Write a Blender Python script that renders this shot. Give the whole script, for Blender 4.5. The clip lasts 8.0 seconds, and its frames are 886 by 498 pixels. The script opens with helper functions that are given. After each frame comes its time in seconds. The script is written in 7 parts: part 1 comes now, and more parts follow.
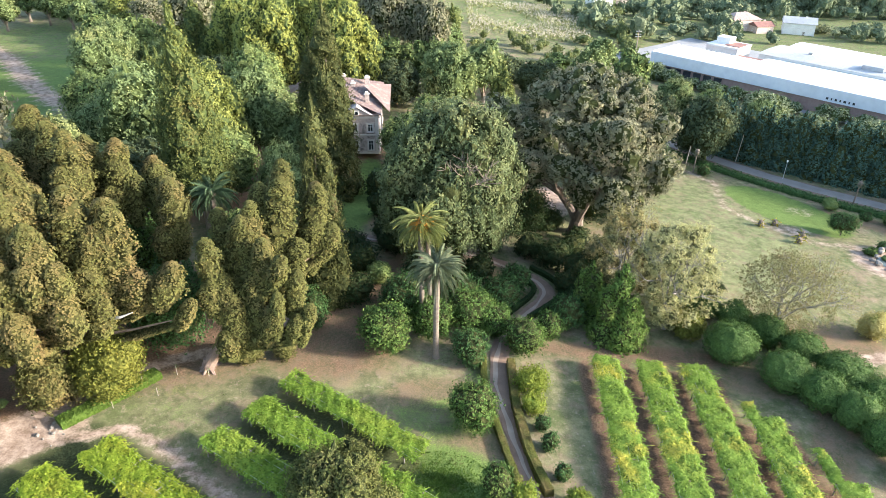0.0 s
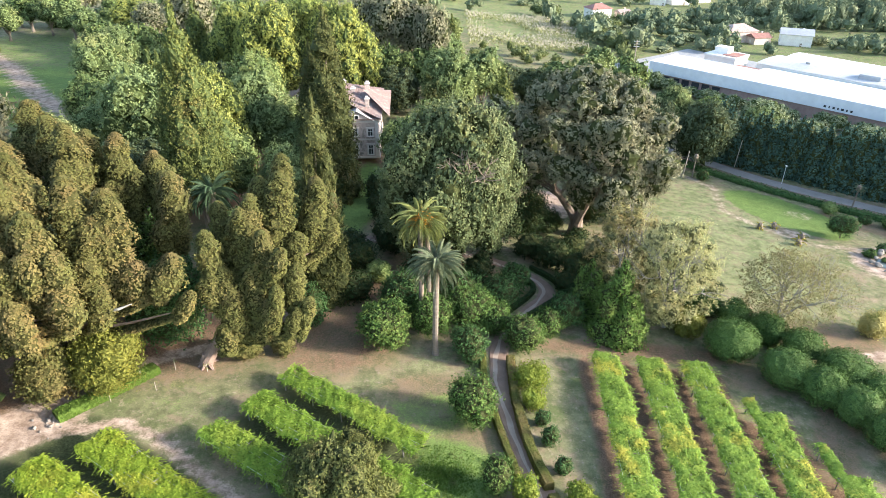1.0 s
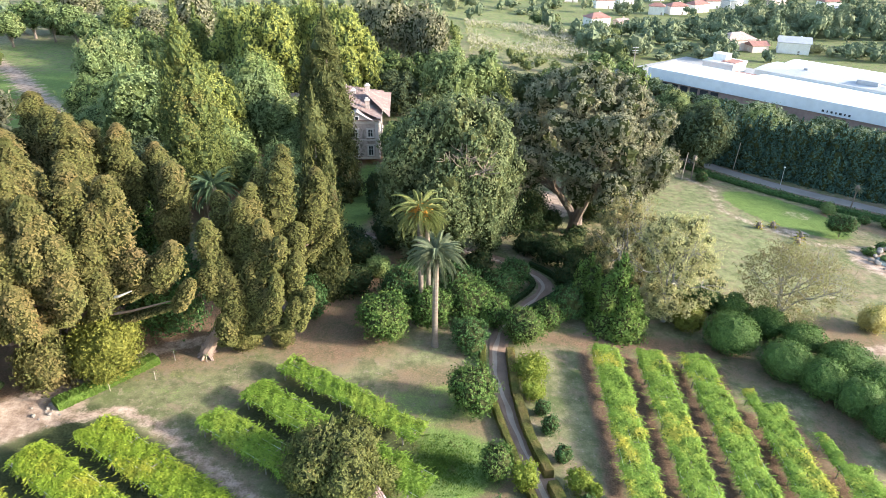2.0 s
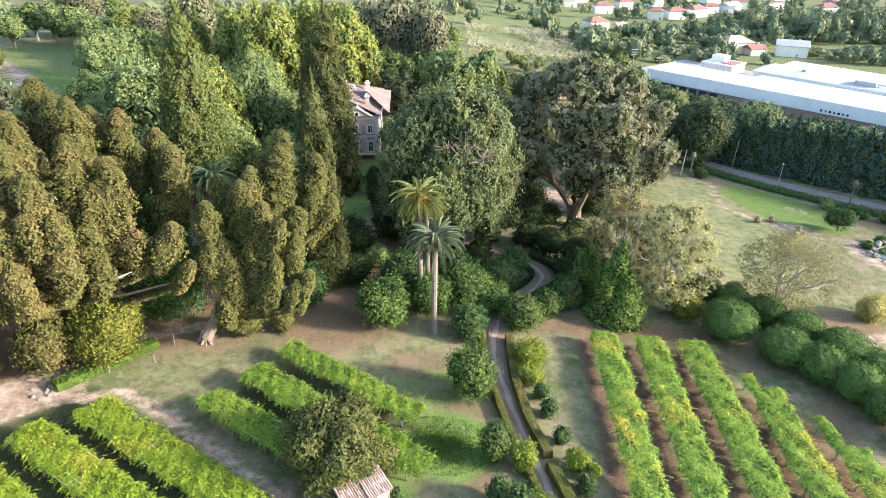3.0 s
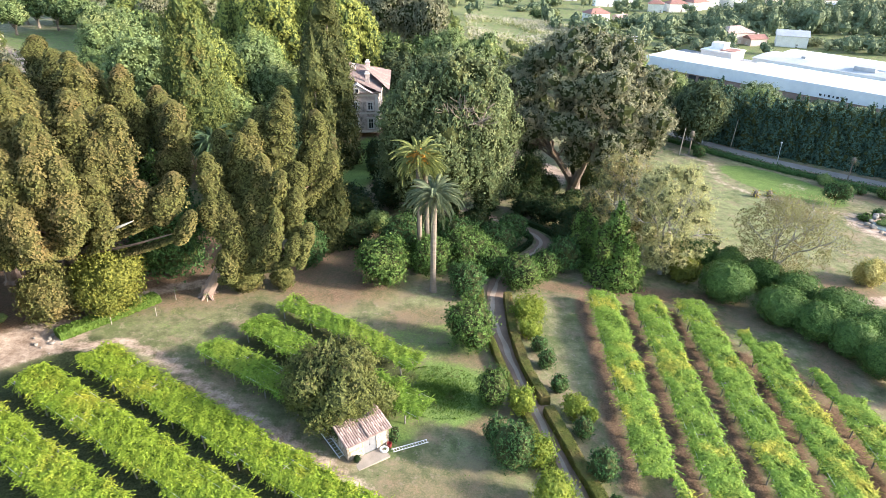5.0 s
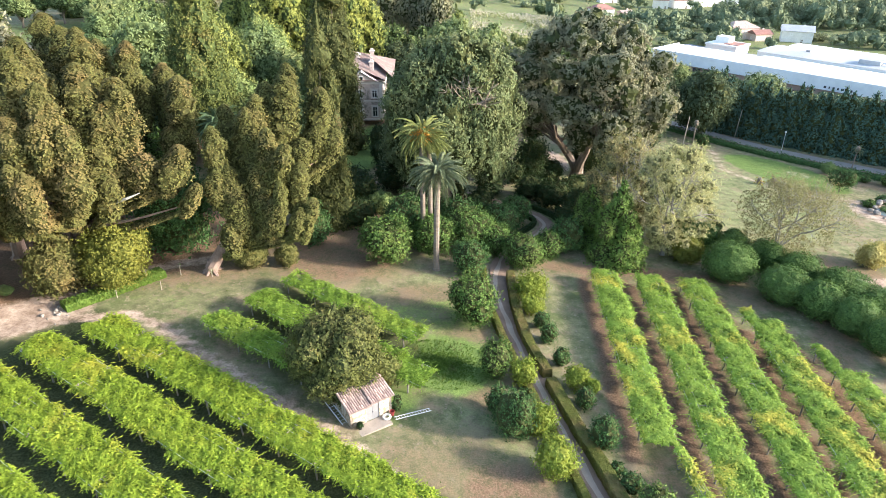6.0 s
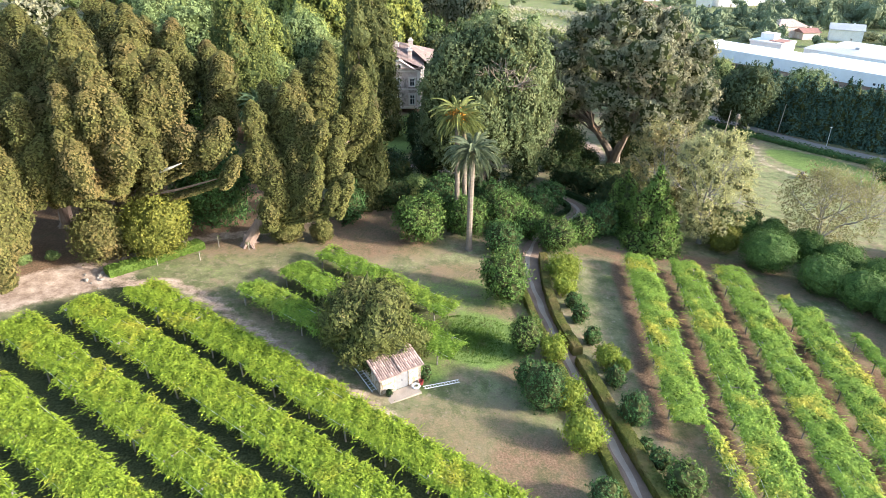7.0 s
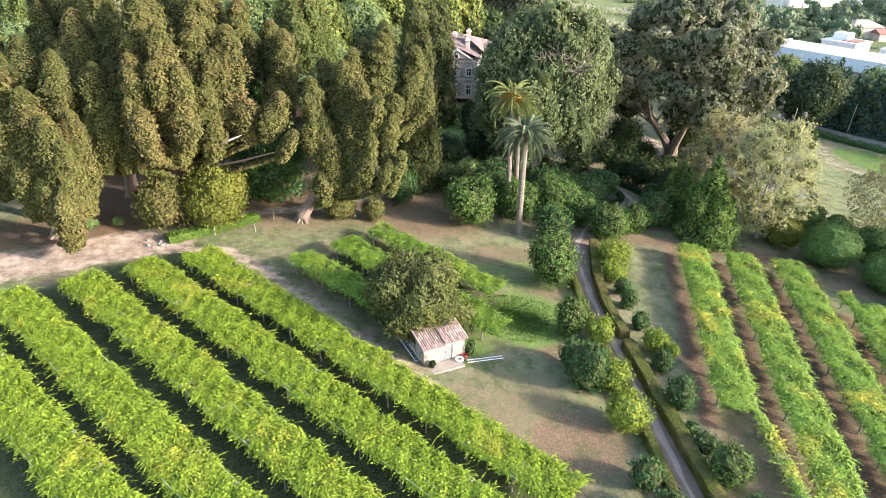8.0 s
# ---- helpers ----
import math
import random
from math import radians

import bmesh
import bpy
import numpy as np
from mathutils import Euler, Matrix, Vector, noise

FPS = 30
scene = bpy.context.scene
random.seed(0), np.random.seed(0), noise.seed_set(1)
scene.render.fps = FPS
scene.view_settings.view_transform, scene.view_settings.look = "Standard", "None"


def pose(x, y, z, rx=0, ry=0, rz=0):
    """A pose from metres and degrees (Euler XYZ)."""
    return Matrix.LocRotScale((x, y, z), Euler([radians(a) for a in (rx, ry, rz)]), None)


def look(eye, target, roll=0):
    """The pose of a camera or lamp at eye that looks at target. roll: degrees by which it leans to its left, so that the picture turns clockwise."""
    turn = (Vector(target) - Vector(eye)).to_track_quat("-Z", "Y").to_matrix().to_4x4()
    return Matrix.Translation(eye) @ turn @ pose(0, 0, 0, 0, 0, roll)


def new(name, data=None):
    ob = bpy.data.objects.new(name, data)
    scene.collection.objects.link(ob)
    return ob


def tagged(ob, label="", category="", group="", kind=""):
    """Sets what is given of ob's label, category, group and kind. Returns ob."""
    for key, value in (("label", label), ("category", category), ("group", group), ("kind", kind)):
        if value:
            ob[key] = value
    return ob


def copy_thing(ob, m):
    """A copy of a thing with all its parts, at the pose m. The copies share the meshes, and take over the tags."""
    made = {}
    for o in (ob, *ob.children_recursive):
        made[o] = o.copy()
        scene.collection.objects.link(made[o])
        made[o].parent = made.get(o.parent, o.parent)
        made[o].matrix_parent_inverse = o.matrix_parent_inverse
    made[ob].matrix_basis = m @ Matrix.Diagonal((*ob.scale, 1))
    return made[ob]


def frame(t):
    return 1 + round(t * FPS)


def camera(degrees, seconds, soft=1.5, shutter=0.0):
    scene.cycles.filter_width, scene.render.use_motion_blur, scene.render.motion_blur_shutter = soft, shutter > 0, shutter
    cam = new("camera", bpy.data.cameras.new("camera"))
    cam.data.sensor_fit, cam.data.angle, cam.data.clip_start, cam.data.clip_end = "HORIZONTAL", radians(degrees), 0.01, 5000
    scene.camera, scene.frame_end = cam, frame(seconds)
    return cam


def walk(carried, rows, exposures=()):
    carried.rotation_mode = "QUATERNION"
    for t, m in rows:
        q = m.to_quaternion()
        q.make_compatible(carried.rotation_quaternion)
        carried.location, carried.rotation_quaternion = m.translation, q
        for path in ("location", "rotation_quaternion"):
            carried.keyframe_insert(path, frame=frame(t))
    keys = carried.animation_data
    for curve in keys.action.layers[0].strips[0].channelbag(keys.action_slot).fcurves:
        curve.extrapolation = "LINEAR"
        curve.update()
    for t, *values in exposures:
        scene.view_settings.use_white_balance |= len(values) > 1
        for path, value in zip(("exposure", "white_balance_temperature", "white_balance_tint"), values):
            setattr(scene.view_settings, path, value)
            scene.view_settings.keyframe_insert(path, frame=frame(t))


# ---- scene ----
cam = camera(67.5, 8.0, soft=0.82)
METRES, EYE, TILT, LEAN, TURN = 23.0, 60.0, -30.0, -0.4, 0.0
ROWS = [
    (0.0, 0.0, 0.0, 0.0, 0.0, 0.0, -0.0),
    (0.5, 0.0017, 0.0011, -0.0532, -0.01, 0.61, -0.01),
    (1.0, 0.0025, 0.0004, -0.1129, -0.01, 1.26, -0.0),
    (1.5, 0.0033, -0.0026, -0.1706, -0.01, 1.77, 0.0),
    (3.0, 0.0111, -0.0159, -0.3637, -0.0, 2.93, -0.01),
    (3.5, 0.014, -0.0206, -0.4261, 0.01, 2.96, -0.03),
    (4.0, 0.0157, -0.0246, -0.4918, 0.02, 2.95, -0.05),
    (4.5, 0.0179, -0.0289, -0.5518, 0.03, 2.93, -0.04),
    (6.0, 0.0258, -0.0469, -0.7528, 0.38, 2.94, -0.24),
    (6.5, 0.028, -0.0521, -0.815, 1.46, 2.93, -0.84),
    (7.0, 0.0322, -0.057, -0.8794, 3.19, 2.91, -1.86),
    (7.5, 0.0398, -0.0604, -0.9355, 5.12, 2.84, -2.98),
    (8.0, 0.0501, -0.0644, -0.9955, 7.47, 2.71, -4.34),
]
walk(cam, [(t, pose(0, 0, EYE, TILT, LEAN, TURN) @ pose(METRES * x, METRES * y, METRES * z, 90 + pitch, roll, yaw)) for t, x, y, z, yaw, pitch, roll in ROWS], exposures=[(0.0, 2.54), (8.0, 2.54)])

# ---- light: low warm sun from the east, bright clear sky ----
SUN_ELEV, SUN_SIDE = 18.0, -9.0   # degrees above the horizon; degrees from +x
world = bpy.data.worlds.new("sky")
scene.world = world
world.use_nodes = True
wn = world.node_tree
sky = wn.nodes.new("ShaderNodeTexSky")
sky.sky_type = "NISHITA"
sky.sun_disc = False
sky.sun_elevation = radians(SUN_ELEV)
sky.sun_rotation = radians(90 - SUN_SIDE)
sky.dust_density = 1.3
wn.links.new(sky.outputs[0], wn.nodes["Background"].inputs[0])
wn.nodes["Background"].inputs[1].default_value = 0.108
sun_data = bpy.data.lights.new("sun", "SUN")
sun_data.energy, sun_data.angle, sun_data.color = 2.05, radians(5.0), (1.0, 0.93, 0.85)
sun = new("sun", sun_data)
sun_dir = Vector((math.cos(radians(SUN_ELEV)) * math.cos(radians(SUN_SIDE)), math.cos(radians(SUN_ELEV)) * math.sin(radians(SUN_SIDE)), math.sin(radians(SUN_ELEV))))
sun.matrix_world = look(sun_dir * 300, (0, 0, 0))



# ---- geometry tools ----
class Geo:
    """Collects vertices and faces in bulk and makes one mesh of them."""

    def __init__(self):
        self.v, self.f, self.m, self.n = [], [], [], 0

    def add(self, v, f, mi=0):
        v, f = np.asarray(v, float), np.asarray(f, int)
        self.v.append(v)
        self.f.append(f + self.n)
        self.m.append(np.full(len(f), mi))
        self.n += len(v)
        return self

    def box(self, c, s, mi=0, rz=0.0, taper=1.0):
        """A box of size s centred at c (its z is the bottom), turned by rz degrees, its top scaled by taper."""
        x, y, z = s[0] / 2, s[1] / 2, s[2]
        v = np.array([(-x, -y, 0), (x, -y, 0), (x, y, 0), (-x, y, 0), (-x * taper, -y * taper, z), (x * taper, -y * taper, z), (x * taper, y * taper, z), (-x * taper, y * taper, z)])
        a = radians(rz)
        r = np.array([(math.cos(a), -math.sin(a), 0), (math.sin(a), math.cos(a), 0), (0, 0, 1)])
        return self.add(v @ r.T + np.array(c), [(0, 3, 2, 1), (4, 5, 6, 7), (0, 1, 5, 4), (1, 2, 6, 5), (2, 3, 7, 6), (3, 0, 4, 7)], mi)

    def tube(self, path, radii, n=7, mi=0):
        """A tapered tube along a path, closed at its end."""
        p = np.asarray(path, float)
        d = np.gradient(p, axis=0)
        d /= np.linalg.norm(d, axis=1)[:, None] + 1e-9
        ref = np.where(np.abs(d[:, 2:3]) > 0.9, np.array([[1.0, 0, 0]]), np.array([[0, 0, 1.0]]))
        a = np.cross(d, ref)
        a /= np.linalg.norm(a, axis=1)[:, None] + 1e-9
        b = np.cross(d, a)
        th = np.linspace(0, 2 * np.pi, n, endpoint=False)
        ring = a[:, None, :] * np.cos(th)[None, :, None] + b[:, None, :] * np.sin(th)[None, :, None]
        v = (p[:, None, :] + ring * np.asarray(radii, float)[:, None, None]).reshape(-1, 3)
        i, j = np.meshgrid(np.arange(len(p) - 1), np.arange(n), indexing="ij")
        i, j = i.ravel(), j.ravel()
        k = (j + 1) % n
        f = np.stack([i * n + j, i * n + k, (i + 1) * n + k, (i + 1) * n + j], 1)
        self.add(v, f, mi)
        return self.add(v[-n:], [list(range(n))] if n == 4 else np.stack([np.zeros(n - 2, int), np.arange(1, n - 1), np.arange(2, n)], 1), mi)

    def leaves(self, p, nrm, length, width, r, spread=0.6, droop=0.0, mi=0, fold=0.18, along=None):
        """One folded leaf or spray for each point, facing about its normal."""
        n = len(p)
        nn = nrm + spread * r.normal(size=(n, 3))
        nn /= np.linalg.norm(nn, axis=1)[:, None] + 1e-9
        t = r.normal(size=(n, 3)) if along is None else along + 0.45 * r.normal(size=(n, 3))
        t[:, 2] -= droop
        t -= (t * nn).sum(1)[:, None] * nn
        t /= np.linalg.norm(t, axis=1)[:, None] + 1e-9
        s = np.cross(nn, t)
        k = r.uniform(0.65, 1.35, size=(n, 1))
        L, W = length * k * 0.5, width * k * 0.5
        v = np.stack([p - t * L, p + s * W + nn * W * fold, p + t * L - nn * L * fold, p - s * W + nn * W * fold], 1).reshape(-1, 3)
        i = np.arange(n)[:, None] * 4
        return self.add(v, i + np.array([[0, 1, 2, 3]]), mi)

    def blob(self, c, r, lump, mi=0, nu=10, nv=7, shake=None):
        """A lumpy closed shape inside a clump of leaves; shake: a random source that roughens it into tufts."""
        th, ph = np.linspace(0, 2 * np.pi, nu, endpoint=False), np.linspace(0.12, np.pi - 0.12, nv)
        d = np.stack([np.outer(np.sin(ph), np.cos(th)), np.outer(np.sin(ph), np.sin(th)), np.outer(np.cos(ph), np.ones(nu))], -1).reshape(-1, 3)
        v = np.array(c) + d * np.array(r) * (lump(d) * (1 if shake is None else 1 + 0.09 * shake.normal(size=len(d))))[:, None]
        i, j = np.meshgrid(np.arange(nv - 1), np.arange(nu), indexing="ij")
        i, j = i.ravel(), j.ravel()
        k = (j + 1) % nu
        self.add(v, np.stack([i * nu + j, (i + 1) * nu + j, (i + 1) * nu + k, i * nu + k], 1), mi)
        m = len(v)
        v2 = np.vstack([v[:nu], v[-nu:]])
        up = np.stack([np.zeros(nu - 2, int), np.arange(1, nu - 1), np.arange(2, nu)], 1)
        return self.add(v2, np.vstack([up, up[:, ::-1] + nu]), mi)

    def mesh(self, name, mats, smooth=False):
        me = bpy.data.meshes.new(name)
        v = np.vstack(self.v)
        tot = np.concatenate([np.full(len(f), f.shape[1]) for f in self.f])
        idx = np.concatenate([f.ravel() for f in self.f])
        me.vertices.add(len(v))
        me.vertices.foreach_set("co", v.astype(np.float32).ravel())
        me.loops.add(len(idx))
        me.loops.foreach_set("vertex_index", idx.astype(np.int32))
        me.polygons.add(len(tot))
        me.polygons.foreach_set("loop_start", np.concatenate([[0], np.cumsum(tot)[:-1]]).astype(np.int32))
        me.polygons.foreach_set("material_index", np.concatenate(self.m).astype(np.int32))
        me.polygons.foreach_set("use_smooth", np.full(len(tot), smooth))
        me.update(calc_edges=True)
        for m in mats:
            me.materials.append(m)
        return me


def part(name, geo, mats, parent=None, label="", smooth=False, m=None):
    """One mesh object out of a Geo, under a thing or a part of it."""
    mats = mats if isinstance(mats, (list, tuple)) else [mats]
    ob = new(name, geo if isinstance(geo, bpy.types.Mesh) else geo.mesh(name, mats, smooth))
    ob.parent = parent
    if m is not None:
        ob.matrix_basis = m
    if label:
        ob["label"] = label
    return ob


def thing(name, label, category, m=None, group="", kind=""):
    ob = tagged(new(name), label, category, group, kind)
    ob.empty_display_size = 0.2
    if m is not None:
        ob.matrix_basis = m
    return ob


def ground_z(x, y):
    """The hillside: falls to the right, and gently away beyond the garden."""
    s = np.logaddexp(0, (np.asarray(y, float) - 95) / 8) * 8
    return -0.5 - 9.5 * np.tanh(np.asarray(x, float) / 110) - 10 * (1 - np.exp(-s / 120))


def gz(x, y):
    return float(ground_z(x, y))


def lumps(r, amp=0.2, freq=4.0, k=6):
    w, ph = r.normal(size=(3, k)) * freq, r.uniform(0, 6.3, k)
    w2, ph2 = r.normal(size=(3, k)) * freq * 2.4, r.uniform(0, 6.3, k)
    return lambda d: 1 + amp * (np.sin(d @ w + ph).sum(1) + 0.45 * np.sin(d @ w2 + ph2).sum(1)) / math.sqrt(k)


def sphere_dirs(r, n):
    d = r.normal(size=(n, 3))
    return d / (np.linalg.norm(d, axis=1)[:, None] + 1e-9)


def foliage(geo, lobes, r, per_m2, length, width, lump=0.22, freq=4.5, spread=0.6, droop=0.0, core=0.82, up=False, mi=0, shell=0.12, coarse=False, grid=None, shelf=0.0, inner=0, tuft=1):
    """Leaves over the surface of a union of lobes [(centre, radii)], with an inner mass; a darker material in slot
    inner paints the shade between leaves.
    """
    C, R = np.array([c for c, _ in lobes]), np.array([q for _, q in lobes])
    for i, (c, q) in enumerate(zip(C, R)):
        a, b, e = q
        area = 4 * np.pi * (((a * b) ** 1.6 + (a * e) ** 1.6 + (b * e) ** 1.6) / 3) ** (1 / 1.6)
        n = int(area * per_m2)
        d = sphere_dirs(r, n)
        if tuft > 1:
            heads = sphere_dirs(r, max(4, n // tuft))
            lift = 1 + 0.09 * r.normal(size=len(heads))
            pick = r.integers(0, len(heads), n)
            off = r.normal(size=(n, 3)) * length * 0.42
            d = heads[pick] + off / q
            d /= np.linalg.norm(d, axis=1)[:, None]
        f = lumps(r, lump, freq)
        rad = f(d) * (1 - shell * r.random(n) ** 2 + 0.05 * r.random(n))
        if tuft > 1:
            rad = rad * lift[pick]
        p = c + d * q * rad[:, None]
        nr = d / q
        nr /= np.linalg.norm(nr, axis=1)[:, None]
        keep = np.ones(n, bool)
        for k in range(len(C)):
            if k != i:
                keep &= (((p - C[k]) / R[k]) ** 2).sum(1) > 0.72
        if tuft > 1:
            nr = nr + off / length * 0.6
        p, nr = p[keep], nr[keep]
        if shelf:
            nr = nr + np.array((0, 0, shelf))
        if len(p):
            geo.leaves(p, nr, length, width, r, spread, droop, mi, along=np.tile([[0, 0, 1.0]], (len(p), 1)) + nr * 0.4 if up else None)
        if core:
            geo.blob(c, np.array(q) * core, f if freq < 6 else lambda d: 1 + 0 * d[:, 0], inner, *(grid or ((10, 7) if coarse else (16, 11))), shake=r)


def branch(geo, r, p, d, length, rad, depth, mi=0, bend=0.25, tips=None, split=3, ratio=0.68):
    """A limb that forks again and again; the ends are gathered in tips."""
    p, d = np.array(p, float), np.array(d, float)
    path = [p.copy()]
    for _ in range(4):
        d = d + r.normal(size=3) * bend * 0.5
        d[2] += 0.06
        d /= np.linalg.norm(d)
        p = p + d * length / 4
        path.append(p.copy())
    geo.tube(path, np.linspace(rad, rad * 0.6, 5), 6 if depth > 1 else 4, mi)
    if depth <= 0:
        if tips is not None:
            tips.append(p)
        return
    for _ in range(split):
        e = d + r.normal(size=3) * 0.62
        e[2] = max(e[2], -0.25)
        branch(geo, r, p, e / np.linalg.norm(e), length * ratio * r.uniform(0.8, 1.2), rad * 0.58, depth - 1, mi, bend, tips, split, ratio)


# ---- materials ----
def nodes_of(name):
    m = bpy.data.materials.new(name)
    m.use_nodes = True
    t = m.node_tree
    return m, t, t.nodes["Principled BSDF"]


def noise_node(t, scale, detail=3.0, coord=None, rough=0.6):
    n = t.nodes.new("ShaderNodeTexNoise")
    n.inputs["Scale"].default_value, n.inputs["Detail"].default_value, n.inputs["Roughness"].default_value = scale, detail, rough
    if coord is not None:
        t.links.new(coord, n.inputs["Vector"])
    return n


def ramp(t, src, lo, hi, a=0.0, b=1.0):
    n = t.nodes.new("ShaderNodeMapRange")
    n.inputs[1].default_value, n.inputs[2].default_value, n.inputs[3].default_value, n.inputs[4].default_value = lo, hi, a, b
    t.links.new(src, n.inputs[0])
    return n.outputs[0]


def mixc(t, fac, a, b):
    n = t.nodes.new("ShaderNodeMix")
    n.data_type = "RGBA"
    for sock, v in ((n.inputs[0], fac), (n.inputs[6], a), (n.inputs[7], b)):
        if isinstance(v, (int, float)):
            sock.default_value = v
        elif isinstance(v, tuple):
            sock.default_value = (*v, 1.0)
        else:
            t.links.new(v, sock)
    return n.outputs[2]


def mathn(t, op, a, b=0.0):
    n = t.nodes.new("ShaderNodeMath")
    n.operation = op
    for sock, v in ((n.inputs[0], a), (n.inputs[1], b)):
        if isinstance(v, (int, float)):
            sock.default_value = v
        else:
            t.links.new(v, sock)
    return n.outputs[0]


def leaf_mat(name, ca, cb, cc=None, patch=0.12, amount=(0.5, 0.7), rough=0.55, through_light=0.22, vary=(0.78, 1.22), spec=0.08, grain=3.2, even=0.0):
    """Foliage: two greens leaf by leaf, a third colour in patches, some light shining through."""
    m, t, bs = nodes_of(name)
    geo = t.nodes.new("ShaderNodeNewGeometry")
    info = t.nodes.new("ShaderNodeObjectInfo")
    fine = noise_node(t, grain, 3.0, geo.outputs["Position"], 0.7)
    leafy = mathn(t, "ADD", mathn(t, "MULTIPLY", geo.outputs["Random Per Island"], 0.45), mathn(t, "MULTIPLY", ramp(t, fine.outputs[0], 0.36, 0.64), 0.55))
    if even:
        leafy = mathn(t, "ADD", mathn(t, "MULTIPLY", leafy, 1 - even), 0.5 * even)
    col = mixc(t, leafy, ca, cb)
    if cc:
        n = noise_node(t, patch, 3.0, geo.outputs["Position"], 0.65)
        f = mathn(t, "ADD", n.outputs[0], mathn(t, "MULTIPLY", mathn(t, "SUBTRACT", info.outputs["Random"], 0.5), 0.12))
        f = mathn(t, "ADD", f, mathn(t, "MULTIPLY", mathn(t, "SUBTRACT", geo.outputs["Random Per Island"], 0.5), 0.1))
        col = mixc(t, ramp(t, f, *amount), col, cc)
    tint = noise_node(t, 0.9, 2.0, geo.outputs["Position"])
    hsv = t.nodes.new("ShaderNodeHueSaturation")
    t.links.new(col, hsv.inputs["Color"])
    t.links.new(ramp(t, tint.outputs[0], 0.3, 0.7, *vary), hsv.inputs["Value"])
    t.links.new(hsv.outputs[0], bs.inputs["Base Color"])
    bs.inputs["Roughness"].default_value = rough
    bs.inputs["Specular IOR Level"].default_value = spec
    bp = t.nodes.new("ShaderNodeBump")
    bp.inputs["Strength"].default_value, bp.inputs["Distance"].default_value = 0.7, 0.5 / grain
    t.links.new(fine.outputs[0], bp.inputs["Height"])
    t.links.new(bp.outputs[0], bs.inputs["Normal"])
    if through_light:
        tr = t.nodes.new("ShaderNodeBsdfTranslucent")
        t.links.new(hsv.outputs[0], tr.inputs[0])
        mx = t.nodes.new("ShaderNodeMixShader")
        mx.inputs[0].default_value = through_light
        t.links.new(bs.outputs[0], mx.inputs[1])
        t.links.new(tr.outputs[0], mx.inputs[2])
        t.links.new(mx.outputs[0], t.nodes["Material Output"].inputs[0])
    return m


def surf_mat(name, ca, cb, scale=1.0, rough=0.8, bump=0.2, fine=12.0, metal=0.0, cc=None, patch=0.3, stretch=(1, 1, 1), vary=0.1, at=(0.5, 0.62)):
    """A plain surface: grain, larger stains and fine relief."""
    m, t, bs = nodes_of(name)
    tc = t.nodes.new("ShaderNodeTexCoord")
    mp = t.nodes.new("ShaderNodeMapping")
    mp.inputs["Scale"].default_value = stretch
    t.links.new(tc.outputs["Object"], mp.inputs[0])
    big, small = noise_node(t, scale, 4.0, mp.outputs[0]), noise_node(t, scale * fine, 4.0, mp.outputs[0])
    col = mixc(t, ramp(t, mathn(t, "ADD", mathn(t, "MULTIPLY", big.outputs[0], 0.6), mathn(t, "MULTIPLY", small.outputs[0], 0.4)), 0.36, 0.64), ca, cb)
    if cc:
        col = mixc(t, ramp(t, noise_node(t, patch, 5.0, tc.outputs["Object"], 0.7).outputs[0], *at), col, cc)
    info = t.nodes.new("ShaderNodeObjectInfo")
    hsv = t.nodes.new("ShaderNodeHueSaturation")
    t.links.new(col, hsv.inputs["Color"])
    t.links.new(ramp(t, info.outputs["Random"], 0, 1, 1 - vary, 1 + vary), hsv.inputs["Value"])
    t.links.new(hsv.outputs[0], bs.inputs["Base Color"])
    bs.inputs["Roughness"].default_value, bs.inputs["Metallic"].default_value = rough, metal
    if bump:
        b = t.nodes.new("ShaderNodeBump")
        b.inputs["Strength"].default_value, b.inputs["Distance"].default_value = bump, 0.05
        t.links.new(small.outputs[0], b.inputs["Height"])
        t.links.new(b.outputs[0], bs.inputs["Normal"])
    return m


VINE = leaf_mat("vine_leaf", (0.145, 0.222, 0.022), (0.325, 0.41, 0.05), (0.46, 0.415, 0.06), 0.17, (0.52, 0.76), 0.55, 0.14, (0.8, 1.18), grain=2.2)
VINE_G = leaf_mat("deep_green_vine_leaf", (0.11, 0.195, 0.024), (0.245, 0.36, 0.058), (0.30, 0.37, 0.06), 0.17, (0.54, 0.76), 0.55, 0.14, (0.82, 1.16), grain=2.6)
VINE_Y = leaf_mat("vine_leaf_turning", (0.145, 0.235, 0.036), (0.30, 0.425, 0.08), (0.52, 0.47, 0.085), 0.13, (0.55, 0.68), 0.55, 0.14, (0.84, 1.14), grain=2.2)
CYPRESS = leaf_mat("cypress_spray", (0.068, 0.079, 0.025), (0.164, 0.158, 0.053), (0.187, 0.14, 0.06), 0.16, (0.48, 0.72), 0.8, 0.13, even=0.45)
CONIFER = leaf_mat("conifer_spray", (0.078, 0.1, 0.028), (0.18, 0.2, 0.06), (0.18, 0.155, 0.058), 0.14, (0.58, 0.78), 0.7, 0.14, even=0.4)
LEYLAND = leaf_mat("leyland_spray", (0.034, 0.078, 0.06), (0.115, 0.185, 0.135), None, rough=0.7, through_light=0.06)
EUCA = leaf_mat("eucalyptus_leaf", (0.145, 0.146, 0.085), (0.315, 0.305, 0.2), (0.27, 0.215, 0.135), 0.16, (0.6, 0.78), 0.5, 0.16, even=0.35)
EUCA_G = leaf_mat("grey_green_leaf", (0.08, 0.108, 0.042), (0.2, 0.238, 0.115), (0.18, 0.19, 0.085), 0.2, (0.52, 0.72), 0.45, 0.16, even=0.3)
